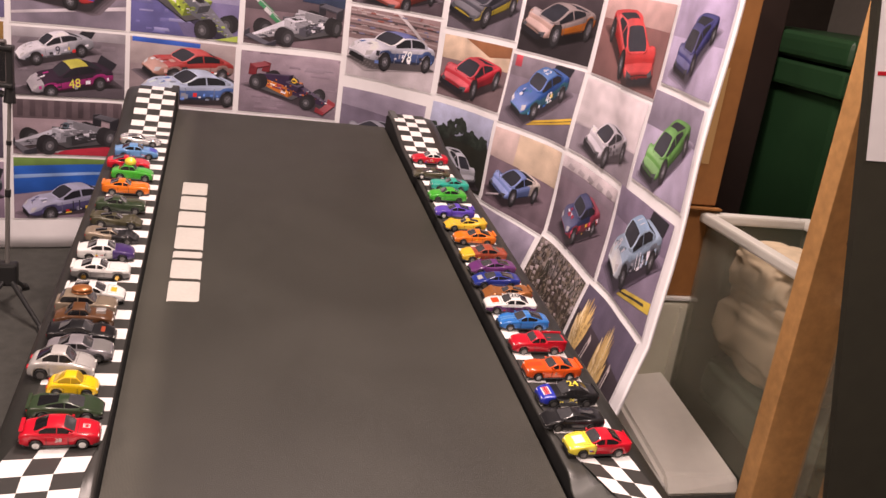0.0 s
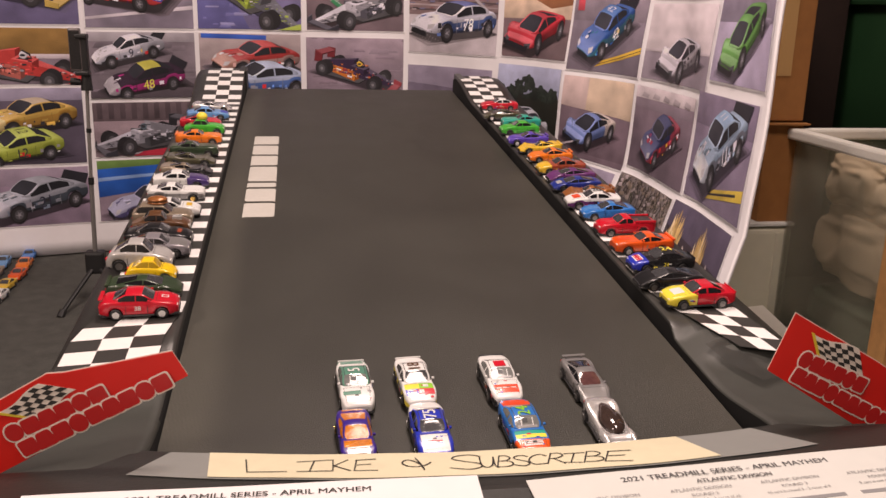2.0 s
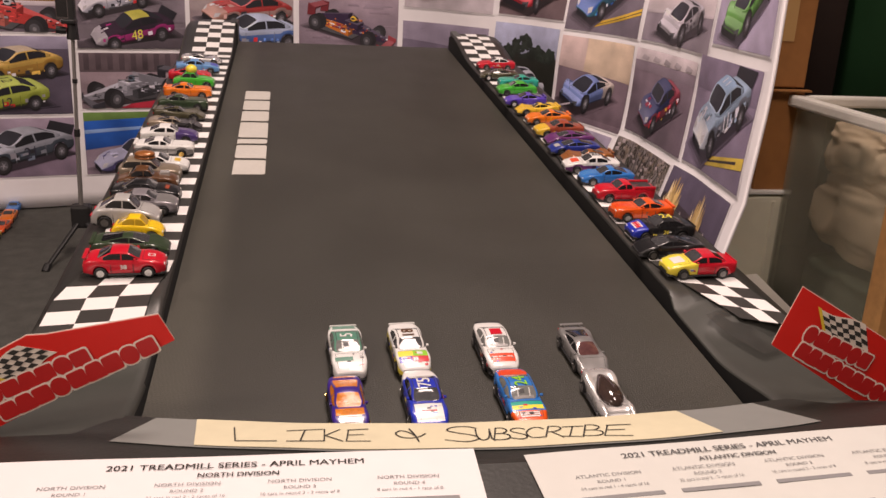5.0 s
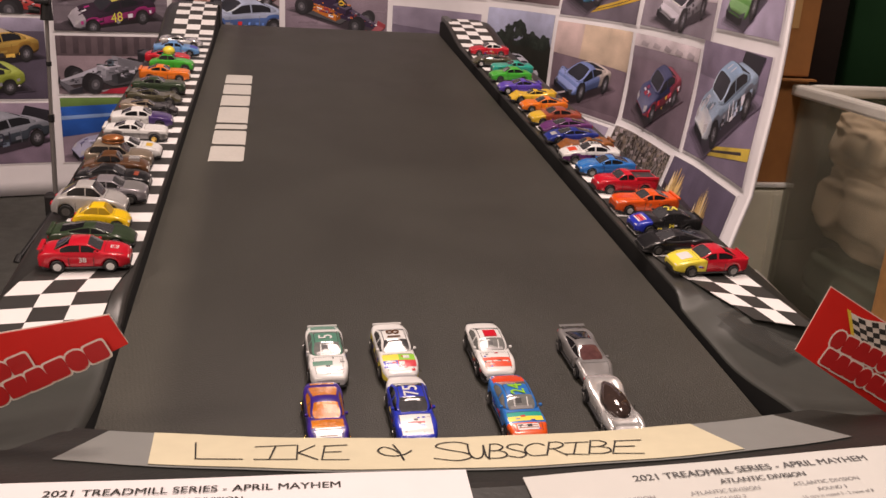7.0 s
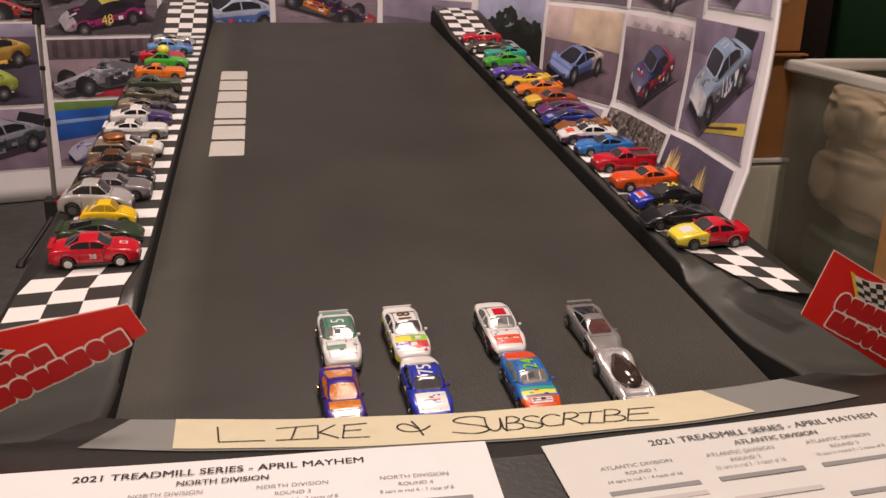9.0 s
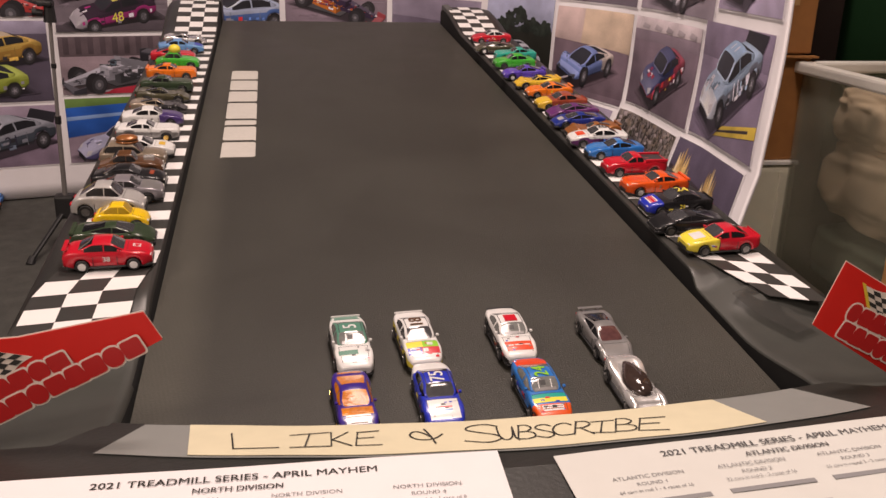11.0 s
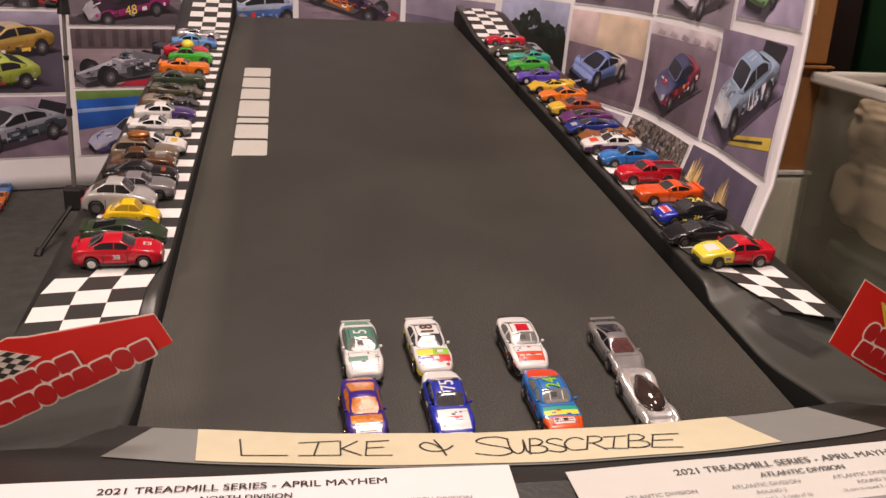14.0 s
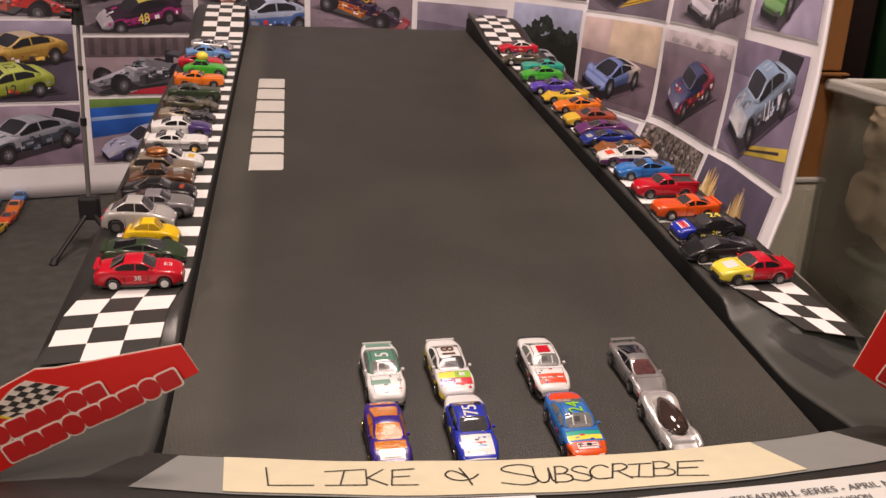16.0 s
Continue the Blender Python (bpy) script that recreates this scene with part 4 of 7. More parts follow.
def d_statuettes(p):
    p.band(0, 1, (0.045, 0.036, 0.042))
    p.poly([(0.0, 0.78), (1, 0.66), (1, 1), (0, 1)], (0.10, 0.085, 0.12))
    rng = random.Random(21)
    for x, low, tall in ((0.17, 0.36, 0.97), (0.62, 0.26, 0.95)):
        for k in range(11):
            off = (k - 5) * 0.017 + rng.uniform(-0.01, 0.01)
            foot, hgt = low + abs(off) * 0.6, tall - abs(off) * rng.uniform(1.2, 3.0)
            c = rng.choice([(0.66, 0.47, 0.17), (0.56, 0.40, 0.15), (0.74, 0.60, 0.32), (0.40, 0.27, 0.10)])
            w = rng.uniform(0.018, 0.034)
            p.poly([(x + off * 0.5 - w, foot), (x + off * 0.5 + w, foot), (x + off + w * 1.2, 0.4 * foot + 0.6 * hgt), (x + off * 1.35, hgt), (x + off - w * 0.9, 0.45 * foot + 0.55 * hgt)], c)
            p.n -= 1
        p.n += 1
        p.poly([(x - 0.07, low - 0.12), (x + 0.08, low - 0.12), (x + 0.06, low), (x - 0.05, low)], (0.30, 0.20, 0.09))
        p.poly([(x + 0.15, 0.26), (x + 0.19, 0.24), (x + 0.215, 0.66), (x + 0.18, 0.70)], (0.45, 0.4, 0.36))
        p.poly([(x + 0.16, 0.30), (x + 0.18, 0.30), (x + 0.20, 0.62), (x + 0.185, 0.64)], (0.06, 0.05, 0.06))
    super_car(p, 0.4, 0.18, 0.56, 0.4, (0.06, 0.055, 0.06), yaw=-140, ground=(0.04, 0.035, 0.04))


def d_yellow_pair(p):
    road(p, (0.10, 0.085, 0.115), (0.34, 0.32, 0.4), 0.84)
    stock_car(p, 0.50, 0.64, 0.86, 0.46, (0.74, 0.50, 0.10), (0.62, 0.36, 0.06), "", 0.02, roof=(0.55, 0.46, 0.30), wing=False, yaw=-152, pitch=13, nose=(0.76, 0.62, 0.25), ground=(0.10, 0.085, 0.115), decals=18)
    stock_car(p, 0.36, 0.25, 0.82, 0.44, (0.55, 0.68, 0.10), (0.48, 0.60, 0.07), "12", 0.05, wing=False, yaw=-163, pitch=22, roof_no="12", ground=(0.10, 0.085, 0.115), ink=(0.04, 0.05, 0.05), decals=10)
    p.poly([(0, 0.02), (0.12, 0.0), (0.16, 0.26), (0, 0.3)], (0.03, 0.10, 0.35))


def d_red_racer(p):
    road(p, (0.26, 0.22, 0.25), (0.30, 0.18, 0.05), 0.52)
    p.band(0.46, 0.54, (0.62, 0.56, 0.56))
    p.poly([(0, 0.5), (0.3, 0.5), (0.3, 0.62), (0, 0.64)], (0.55, 0.04, 0.04))
    photo_racer(p, 0.46, 0.36, 1.0, (0.62, 0.06, 0.05), (0.56, 0.04, 0.04), -22, 16, -4, (0.26, 0.22, 0.25), (0.58, 0.16, 0.12), (0.6, 0.6, 0.6))


def d_grey_stock(p):
    road(p, (0.28, 0.22, 0.28), (0.36, 0.30, 0.36), 0.7)
    stock_car(p, 0.48, 0.50, 0.98, 0.74, (0.44, 0.48, 0.52), (0.10, 0.13, 0.16), "21", 0.08, yaw=-152, pitch=15, nose=(0.5, 0.52, 0.56), ground=(0.28, 0.22, 0.28), decals=18)


def d_top_racer(p):
    road(p, (0.28, 0.25, 0.3), (0.35, 0.32, 0.42), 0.5)
    p.poly([(0, 0.12), (1, 0.3), (1, 0.36), (0, 0.16)], (0.66, 0.62, 0.63))
    stock_car(p, 0.36, 0.6, 0.86, 0.7, (0.05, 0.06, 0.36), (0.60, 0.05, 0.05), "", 0.06, wing=False, yaw=-30, pitch=16)


def d_yellow_top(p):
    road(p, (0.18, 0.16, 0.29), (0.5, 0.46, 0.5), 0.7)
    photo_racer(p, 0.4, 0.62, 0.95, (0.60, 0.46, 0.16), (0.5, 0.36, 0.08), -30, 15, 0, (0.2, 0.18, 0.3), (0.55, 0.42, 0.14))


def d_plain_dark(p):
    road(p, (0.11, 0.085, 0.095), (0.3, 0.2, 0.15), 0.7)
    super_car(p, 0.55, 0.3, 0.7, 0.6, (0.45, 0.08, 0.05))


LBL = "photo print of %s, taped up"
for u0, u1, z0, z1, draw, what in (
    (-1, -0.02, 0.085, 0.25, d_red_racer, "a red racing car"),
    (-1, -0.02, 0.25, 0.45, d_grey_stock, "a grey stock car"),
    (-1, -0.02, 0.455, 0.60, d_top_racer, "a blue stock car"),
    (-1, -0.02, 0.60, 0.78, d_yellow_top, "a tan stock car"),
    (-0.02, 0.95, 0.085, 0.246, d_grey_stock, "a grey stock car"),
    (-0.02, 0.95, 0.248, 0.452, d_yellow_pair, "two yellow stock cars"),
    (-0.02, 0.97, 0.454, 0.602, d_red_racer, "a red open-wheel racing car"),
    (-0.02, 0.98, 0.604, 0.78, d_yellow_top, "a tan race car"),
    (1.0, 1.99, 0.085, 0.258, d_blue_wall, "a pale car before a blue wall"),
    (1.0, 2.0, 0.26, 0.412, d_silver_racer, "a silver open-wheel racing car"),
    (1.0, 2.02, 0.416, 0.594, d_white_nine, "two stock cars on a track"),
    (1.0, 2.02, 0.597, 0.77, d_top_racer, "a red and blue stock car"),
    (2.0, 3.0, 0.085, 0.25, d_grey_stock, "a grey stock car"),
    (2.0, 3.0, 0.25, 0.412, d_plain_dark, "a dark red sports car"),
    (2.03, 3.0, 0.414, 0.594, d_two_cars, "two stock cars side by side"),
    (2.03, 3.01, 0.598, 0.78, d_lime_racer, "a lime racing car"),
    (3.02, 3.98, 0.25, 0.412, d_plain_dark, "a dark sports car"),
    (3.02, 3.98, 0.414, 0.588, d_bull_racer, "a navy and red racing car"),
    (3.03, 3.98, 0.600, 0.76, d_silver_second, "a silver racing car on a kerb"),
    (4.0, 4.96, 0.345, 0.52, d_dark_lot, "a grey car on dark asphalt"),
    (4.01, 4.98, 0.548, 0.738, d_white_stock, "a white stock car by a grandstand"),
    (4.01, 4.98, 0.742, 0.91, d_plain_dark, "a dark red sports car"),
    (5.0, 5.96, 0.35, 0.54, d_tree_road, "a silver car below dark trees"),
    (5.02, 5.98, 0.552, 0.712, d_red_coupe, "a red sports coupe"),
    (5.02, 5.98, 0.722, 0.90, d_dark_yellow, "a dark car with yellow lines"),
    (5.98, 6.97, 0.345, 0.53, d_blue_concept, "a blue sports car"),
    (5.98, 6.99, 0.536, 0.702, d_blue_stock, "a blue stock car"),
    (6.0, 7.0, 0.706, 0.88, d_orange_dark, "a grey and orange car"),
    (6.0, 6.92, 0.17, 0.343, d_dark_lot, "a grey car on dark asphalt"),
    (6.96, 7.93, 0.17, 0.352, d_bark, "tangled bare branches and a car"),
    (6.99, 8.0, 0.36, 0.53, d_navy_stock, "a navy and red stock car"),
    (7.02, 8.14, 0.538, 0.694, d_white_super, "a white supercar"),
    (7.04, 8.18, 0.698, 0.87, d_red_super, "a bright red supercar"),
    (7.95, 8.96, 0.16, 0.356, d_statuettes, "golden statuettes in the dark"),
    (8.02, 9.0, 0.362, 0.546, d_light_stock, "a light blue stock car"),
    (8.16, 9.03, 0.56, 0.724, d_green_super, "a green supercar"),
    (8.2, 9.05, 0.73, 0.90, d_blue_super, "a dark blue supercar"),
):
    print_at(u0, u1, z0, z1, draw, LBL % what)

# ---- treadmill ----
BELTM = mat("belt_weave", (0.0335, 0.0322, 0.0255), 0.46, grain=0.10, scale=700, bump=0.3)
nt = BELTM.node_tree
co = nt.nodes.new("ShaderNodeTexCoord")
chk = nt.nodes.new("ShaderNodeTexChecker")
chk.inputs["Scale"].default_value = 420
chk.inputs["Color1"].default_value, chk.inputs["Color2"].default_value = (1, 1, 1, 1), (0.55, 0.55, 0.55, 1)
mp = nt.nodes.new("ShaderNodeMapping")
mp.inputs["Rotation"].default_value = (0, 0, 0.6)
nt.links.new(co.outputs["Object"], mp.inputs["Vector"])
nt.links.new(mp.outputs["Vector"], chk.inputs["Vector"])
mx = nt.nodes.new("ShaderNodeMix")
mx.data_type, mx.blend_type = "RGBA", "MULTIPLY"
mx.inputs["Factor"].default_value = 0.65
bs = nt.nodes["Principled BSDF"]
old = bs.inputs["Base Color"].links[0].from_socket
nt.links.new(old, mx.inputs["A"])
nt.links.new(chk.outputs["Color"], mx.inputs["B"])
sep = nt.nodes.new("ShaderNodeSeparateXYZ")
nt.links.new(co.outputs["Object"], sep.inputs[0])
# left edge lightened in the colour for the sheen on its weave
edge = nt.nodes.new("ShaderNodeMapRange")
for k_, v_ in (("From Min", -0.222), ("From Max", -0.198), ("To Min", 1.75), ("To Max", 1.0)):
    edge.inputs[k_].default_value = v_
nt.links.new(sep.outputs["X"], edge.inputs["Value"])
worn_sheen = nt.nodes.new("ShaderNodeVectorMath")
worn_sheen.operation = "SCALE"
nt.links.new(mx.outputs["Result"], worn_sheen.inputs[0])
rib = nt.nodes.new("ShaderNodeTexWave")
rib.inputs["Scale"].default_value, rib.inputs["Distortion"].default_value = 95, 0.6
rmap = nt.nodes.new("ShaderNodeMapping")
rmap.inputs["Rotation"].default_value = (0, 0, -0.47)
nt.links.new(co.outputs["Object"], rmap.inputs["Vector"])
nt.links.new(rmap.outputs["Vector"], rib.inputs["Vector"])
# ribs brighter towards the right edge: wear, plus light they catch, as colour
redge = nt.nodes.new("ShaderNodeMapRange")
for k_, v_ in (("From Min", 0.13), ("From Max", 0.235), ("To Min", 0.10), ("To Max", 0.75)):
    redge.inputs[k_].default_value = v_
nt.links.new(sep.outputs["X"], redge.inputs["Value"])
ribbed = nt.nodes.new("ShaderNodeMath")
ribbed.operation = "MULTIPLY_ADD"
nt.links.new(rib.outputs["Fac"], ribbed.inputs[0])
nt.links.new(redge.outputs["Result"], ribbed.inputs[1])
ribbed.inputs[2].default_value = 0.92
both = nt.nodes.new("ShaderNodeMath")
both.operation = "MULTIPLY"
nt.links.new(edge.outputs["Result"], both.inputs[0])
nt.links.new(ribbed.outputs[0], both.inputs[1])
nt.links.new(both.outputs[0], worn_sheen.inputs["Scale"])
scuff = nt.nodes.new("ShaderNodeTexNoise")
scuff.inputs["Scale"].default_value, scuff.inputs["Detail"].default_value = 5.0, 4
nt.links.new(co.outputs["Object"], scuff.inputs["Vector"])
for lo_, hi_, sock in ((0.90, 1.10, None), (0.42, 0.50, bs.inputs["Roughness"])):
    r_ = nt.nodes.new("ShaderNodeMapRange")
    for k_, v_ in (("From Min", 0.35), ("From Max", 0.65), ("To Min", lo_), ("To Max", hi_)):
        r_.inputs[k_].default_value = v_
    nt.links.new(scuff.outputs["Fac"], r_.inputs["Value"])
    if sock is not None:
        nt.links.new(r_.outputs["Result"], sock)
    else:
        dull = nt.nodes.new("ShaderNodeVectorMath")
        dull.operation = "SCALE"
        nt.links.new(worn_sheen.outputs[0], dull.inputs[0])
        nt.links.new(r_.outputs["Result"], dull.inputs["Scale"])
        nt.links.new(dull.outputs[0], bs.inputs["Base Color"])
TAPE = mat("masking_tape", (0.60, 0.555, 0.39), 0.75, grain=0.07, scale=60, bump=0.05)
DUCT = mat("grey_tape", (0.215, 0.222, 0.212), 0.5, grain=0.05, scale=60, bump=0.05)
INKB = mat("black_ink", (0.02, 0.018, 0.016), 0.7)
INKG = mat("grey_print", (0.22, 0.22, 0.225), 0.7)
INKL = mat("light_grey_print", (0.45, 0.44, 0.43), 0.7)
LOGO = mat("white_print", (0.47, 0.455, 0.42), 0.6, grain=0.08, scale=200)
CHKW = mat("checker_white", (0.77, 0.76, 0.75), 0.5, grain=0.03, scale=60)
CHKB = mat("checker_black", (0.034, 0.033, 0.031), 0.45, grain=0.1, scale=60)


def rail_z(y, s=-1):
    """The height of a foot rail's top off the belt."""
    f = min(max((y - 0.72) / 0.22, 0), 1)
    return 0.012 + (0.032 if s < 0 else 0.019) * f * f * (3 - 2 * f)


tm = empty("treadmill", DECK, "black inclined treadmill with a worn grey running belt", "treadmill")
bm = box(-0.2500, 0.2385, -0.66, 0.965, -0.035, 0)
bmesh.ops.bevel(bm, geom=[e for e in bm.edges if abs(e.verts[0].co.x - e.verts[1].co.x) > 0.3], offset=0.014, segments=4, affect="EDGES")
belt = part("running_belt", bm, BELTM, tm, "charcoal rubber running belt")
for s in (-1, 1):
    def ease(a, b, v):
        f = min(max((v - a) / (b - a), 0.0), 1.0)
        return f * f * (3 - 2 * f)

    bm = bmesh.new()
    ys = [-0.76, -0.70, -0.66, -0.64] + [-0.62 + 0.01 * i for i in range(29)] + [-0.32 + 0.06 * i for i in range(18)] + [0.74 + 0.03 * i for i in range(8)] + [0.975, 0.985]
    ring = []
    for y in ys:
        z = rail_z(y, s) - max(0.0, y - 0.96) * 0.4
        inner, outer = (ease(-0.43, -0.385, y), ease(-0.50, -0.462, y)) if s < 0 else (ease(-0.412, -0.392, y), ease(-0.475, -0.452, y))
        low = 0.002 + 0.022 * ease(-0.50, -0.64, y)
        zi = low + (z - low) * inner
        zm = low - 0.001 + (z - low + 0.001) * outer
        sag = 0.012 if s < 0 else 0.005
        zo = low - sag + (z - low + sag) * outer
        w0 = 0.2535 if s < 0 else 0.2475 - 0.001 * ease(-0.38, -0.44, y)
        w1 = 0.362 + 0.085 * ease(-0.44, -0.60, y)
        rnd = 1.0 if s < 0 else 0.35
        prof = [(w0, -0.09), (w0, zi - 0.006 * rnd), (w0 + 0.0012 * rnd, zi - 0.0018 * rnd), (w0 + 0.0045 * rnd, zi), (w0 + 0.010, zi), (w0 + 0.022, zm + (zi - zm) * 0.35), (w0 + 0.034, zm), (0.32, zm + (zo - zm) * 0.2), (w1 - 0.022, zo + 0.001), (w1 - 0.008, zo - 0.002), (w1, zo - 0.010), (w1 + 0.004, -0.09)]
        ring.append([bm.verts.new((s * x, y, zz)) for x, zz in prof])
    for i in range(len(ys) - 1):
        for j in range(len(ring[0]) - 1):
            bm.faces.new((ring[i][j], ring[i + 1][j], ring[i + 1][j + 1], ring[i][j + 1]))
    bm.faces.new(ring[0])
    bm.faces.new(ring[-1])
    bmesh.ops.recalc_face_normals(bm, faces=bm.faces)
    for f in bm.faces:
        mid = f.calc_center_median()
        across = abs(mid.x) - (0.2535 if s < 0 else 0.2475)
        # inner wall of the gap gets the near-black that imitates its shade
        wall = abs(f.normal.x) > 0.8 and mid.z < 0.0 and across < 0.01
        f.smooth = len(f.verts) == 4 and not wall
        f.material_index = 3 if wall else 1 if mid.y < -0.405 - (0.9 * max(across - 0.02, 0.0) if s > 0 else 0.03) else 2 if mid.z > -0.01 and (0.0012 < across < 0.024 if s < 0 else 0.004 < across < 0.016) else 0
    part("side_rail", bm, [RAIL, SKIRT, LIP, GROOVE], tm, "black plastic foot rail running into the front skirt")
    # right cap coloured lighter than the left to imitate its lit face
    part("end_cap", box(min(s * 0.249, s * 0.266), max(s * 0.249, s * 0.266), 0.925, 0.985, -0.05, 0.047 if s < 0 else 0.036, 0.004), RAIL if s < 0 else mat("lit_grey_plastic", (0.10, 0.10, 0.10), 0.5, grain=0.1, scale=80), tm)
    if s > 0:
        bm = bmesh.new()
        rngt = random.Random(4)
        g = []
        for i in range(6):
            row_ = []
            for j in range(9):
                x, y = 0.262 + 0.006 * i + 0.0035 * j, -0.448 - 0.0085 * j + 0.003 * i
                low = 0.002 + 0.022 * ease(-0.50, -0.64, y)
                zz = low + 0.006 + rngt.uniform(0, 0.0009) + (0.006 if j < 3 else 0.0) * (1 - j / 3)
                row_.append(bm.verts.new((x, y, zz)))
            g.append(row_)
        for i in range(5):
            for j in range(8):
                bm.faces.new((g[i][j], g[i + 1][j], g[i + 1][j + 1], g[i][j + 1]))
        bmesh.ops.recalc_face_normals(bm, faces=bm.faces)
        part("tape_scrap", bm, mat("crumpled_tape", (0.05, 0.05, 0.047), 0.3, alpha=0.45), tm, "crumpled scrap of clear tape", True)
    for y, zf in ((-0.72, 0), (0.9, 0)):
        fl = Vector((s * 0.3, y, 0))
        top = DECK @ Vector((s * 0.3, y, -0.085))
        part("foot", rod(DECK.inverted() @ Vector((top.x, top.y, 0.0)), DECK.inverted() @ (top + Vector((0, 0, 0.01))), 0.03, 0.03, 16), BLACK, tm)
# deck under the gap, in the same painted-shade black
part("deck", box(-0.25, 0.245, -0.7, 0.95, -0.1, -0.04), GROOVE, tm)


def tape_y(x):
    return -0.641 + (0.55 if x < 0.03 else 0.52) * (x - 0.03) ** 2


def hood_z(y):
    return 0.02 - 0.28 * (y + 0.60)


# hood over the motor: bowed front edge, sloping face, flat top
bm = bmesh.new()
ring = []
for i in range(33):
    x = -0.46 + 0.92 * i / 32
    f = min(max(tape_y(x), -0.66), -0.585) + 0.012
    f = tape_y(x) + 0.010 if abs(x) < 0.262 else -0.62
    ring.append([bm.verts.new((x, f - d, z)) for d, z in ((0.0, -0.05), (0.0, hood_z(f) - 0.004), (0.004, hood_z(f - 0.004)))] + [bm.verts.new((x, y, z)) for y, z in ((-0.703, 0.0485), (-0.712, 0.052), (-1.02, 0.052), (-1.03, 0.04), (-1.03, -0.12))])
for i in range(32):
    for j in range(7):
        bm.faces.new((ring[i][j], ring[i + 1][j], ring[i + 1][j + 1], ring[i][j + 1]))
bm.faces.new(ring[0])
bm.faces.new(ring[-1])
bmesh.ops.recalc_face_normals(bm, faces=bm.faces)
part("motor_hood", bm, RAIL, tm, "matt black motor hood")


def strip(name, x0, x1, a, b, material, parent, label, lift, slant0=0.0, slant1=0.0, k=24):
    """Tape laid along the hood's bowed face, from a to b metres below its upper edge."""
    bm = bmesh.new()
    rows = []
    for i in range(k + 1):
        f = i / k
        col = []
        for j, d in enumerate((a, (a + b) / 2, b)):
            x = x0 + slant0 * j / 2 + (x1 + slant1 * j / 2 - x0 - slant0 * j / 2) * f
            y = tape_y(x) - d + 0.0006 * math.sin(x * 60 + j * 2)
            col.append((x, y, hood_z(y) + lift))
        rows.append(col)
    top = [[bm.verts.new(p) for p in c] for c in rows]
    low = [[bm.verts.new((p[0], p[1], p[2] - 0.0004)) for p in c] for c in rows]
    for i in range(k):
        for j in range(2):
            bm.faces.new((top[i][j], top[i][j + 1], top[i + 1][j + 1], top[i + 1][j]))
            bm.faces.new((low[i][j], low[i + 1][j], low[i + 1][j + 1], low[i][j + 1]))
        for j, sgn in ((0, 1), (2, -1)):
            q = (top[i][j], top[i + 1][j], low[i + 1][j], low[i][j])
            bm.faces.new(q if sgn > 0 else q[::-1])
    for i in (0, k):
        for j in range(2):
            q = (top[i][j], low[i][j], low[i][j + 1], top[i][j + 1])
            bm.faces.new(q if i == 0 else q[::-1])
    return part(name, bm, material, parent, label)


strip("grey_tape", -0.234, 0.222, -0.004, 0.048, DUCT, tm, "grey cloth tape along the hood", 0.0008, -0.024, 0.03)
tp = tagged(new("masking_tape_sign"), "cream masking tape strip with handwritten capitals", "sign")
tp.matrix_world = DECK
strip("tape_strip", -0.2045, 0.152, -0.003, 0.046, TAPE, tp, "", 0.0016, 0.003, 0.014)
# hand-written capitals in felt pen, each letter a few strokes in its own slanted cell
PEN = {
    "L": [[(0, 1), (0.03, 0), (1, 0)]],
    "I": [[(0.0, 0.90), (1, 1)], [(0.50, 0.95), (0.36, 0.02)], [(0.0, 0.02), (1, 0)]],
    "K": [[(0.02, 1), (0.04, 0)], [(0.85, 1), (0.08, 0.45), (1, 0)]],
    "E": [[(0.10, 0.93), (0.0, 0.0), (1, 0.02)], [(0.06, 0.90), (0.95, 1)], [(0.05, 0.48), (0.72, 0.54)]],
    "&": [[(1.0, 0.62), (0.80, 0.38), (0.50, 0.26), (0.18, 0.34), (0.0, 0.60), (0.16, 0.84), (0.42, 0.72), (0.62, 0.46)], [(0.46, 1.0), (0.64, 0.5), (0.76, 0.0)]],
    "S": [[(0.92, 0.88), (0.62, 1.0), (0.24, 0.92), (0.12, 0.72), (0.42, 0.56), (0.86, 0.40), (0.98, 0.18), (0.66, 0.0), (0.10, 0.10)]],
    "U": [[(0.05, 0.98), (0.10, 0.35), (0.36, 0.04), (0.70, 0.25), (0.80, 0.98)], [(0.80, 0.98), (0.84, 0.2), (1.0, 0.0)]],
    "B": [[(0.12, 1), (0.0, 0.0)], [(0.08, 0.97), (0.52, 1.0), (0.84, 0.80), (0.58, 0.56), (0.08, 0.50)], [(0.50, 0.54), (0.94, 0.42), (1.0, 0.18), (0.62, 0.02), (0.0, 0.0)]],
    "C": [[(1.0, 0.84), (0.66, 1.0), (0.22, 0.84), (0.0, 0.42), (0.30, 0.04), (1.0, 0.10)]],
    "R": [[(0.12, 1), (0.0, 0.0)], [(0.08, 0.97), (0.60, 1.0), (0.82, 0.78), (0.52, 0.54), (0.10, 0.46)], [(0.30, 0.48), (1.0, 0.0)]],
}
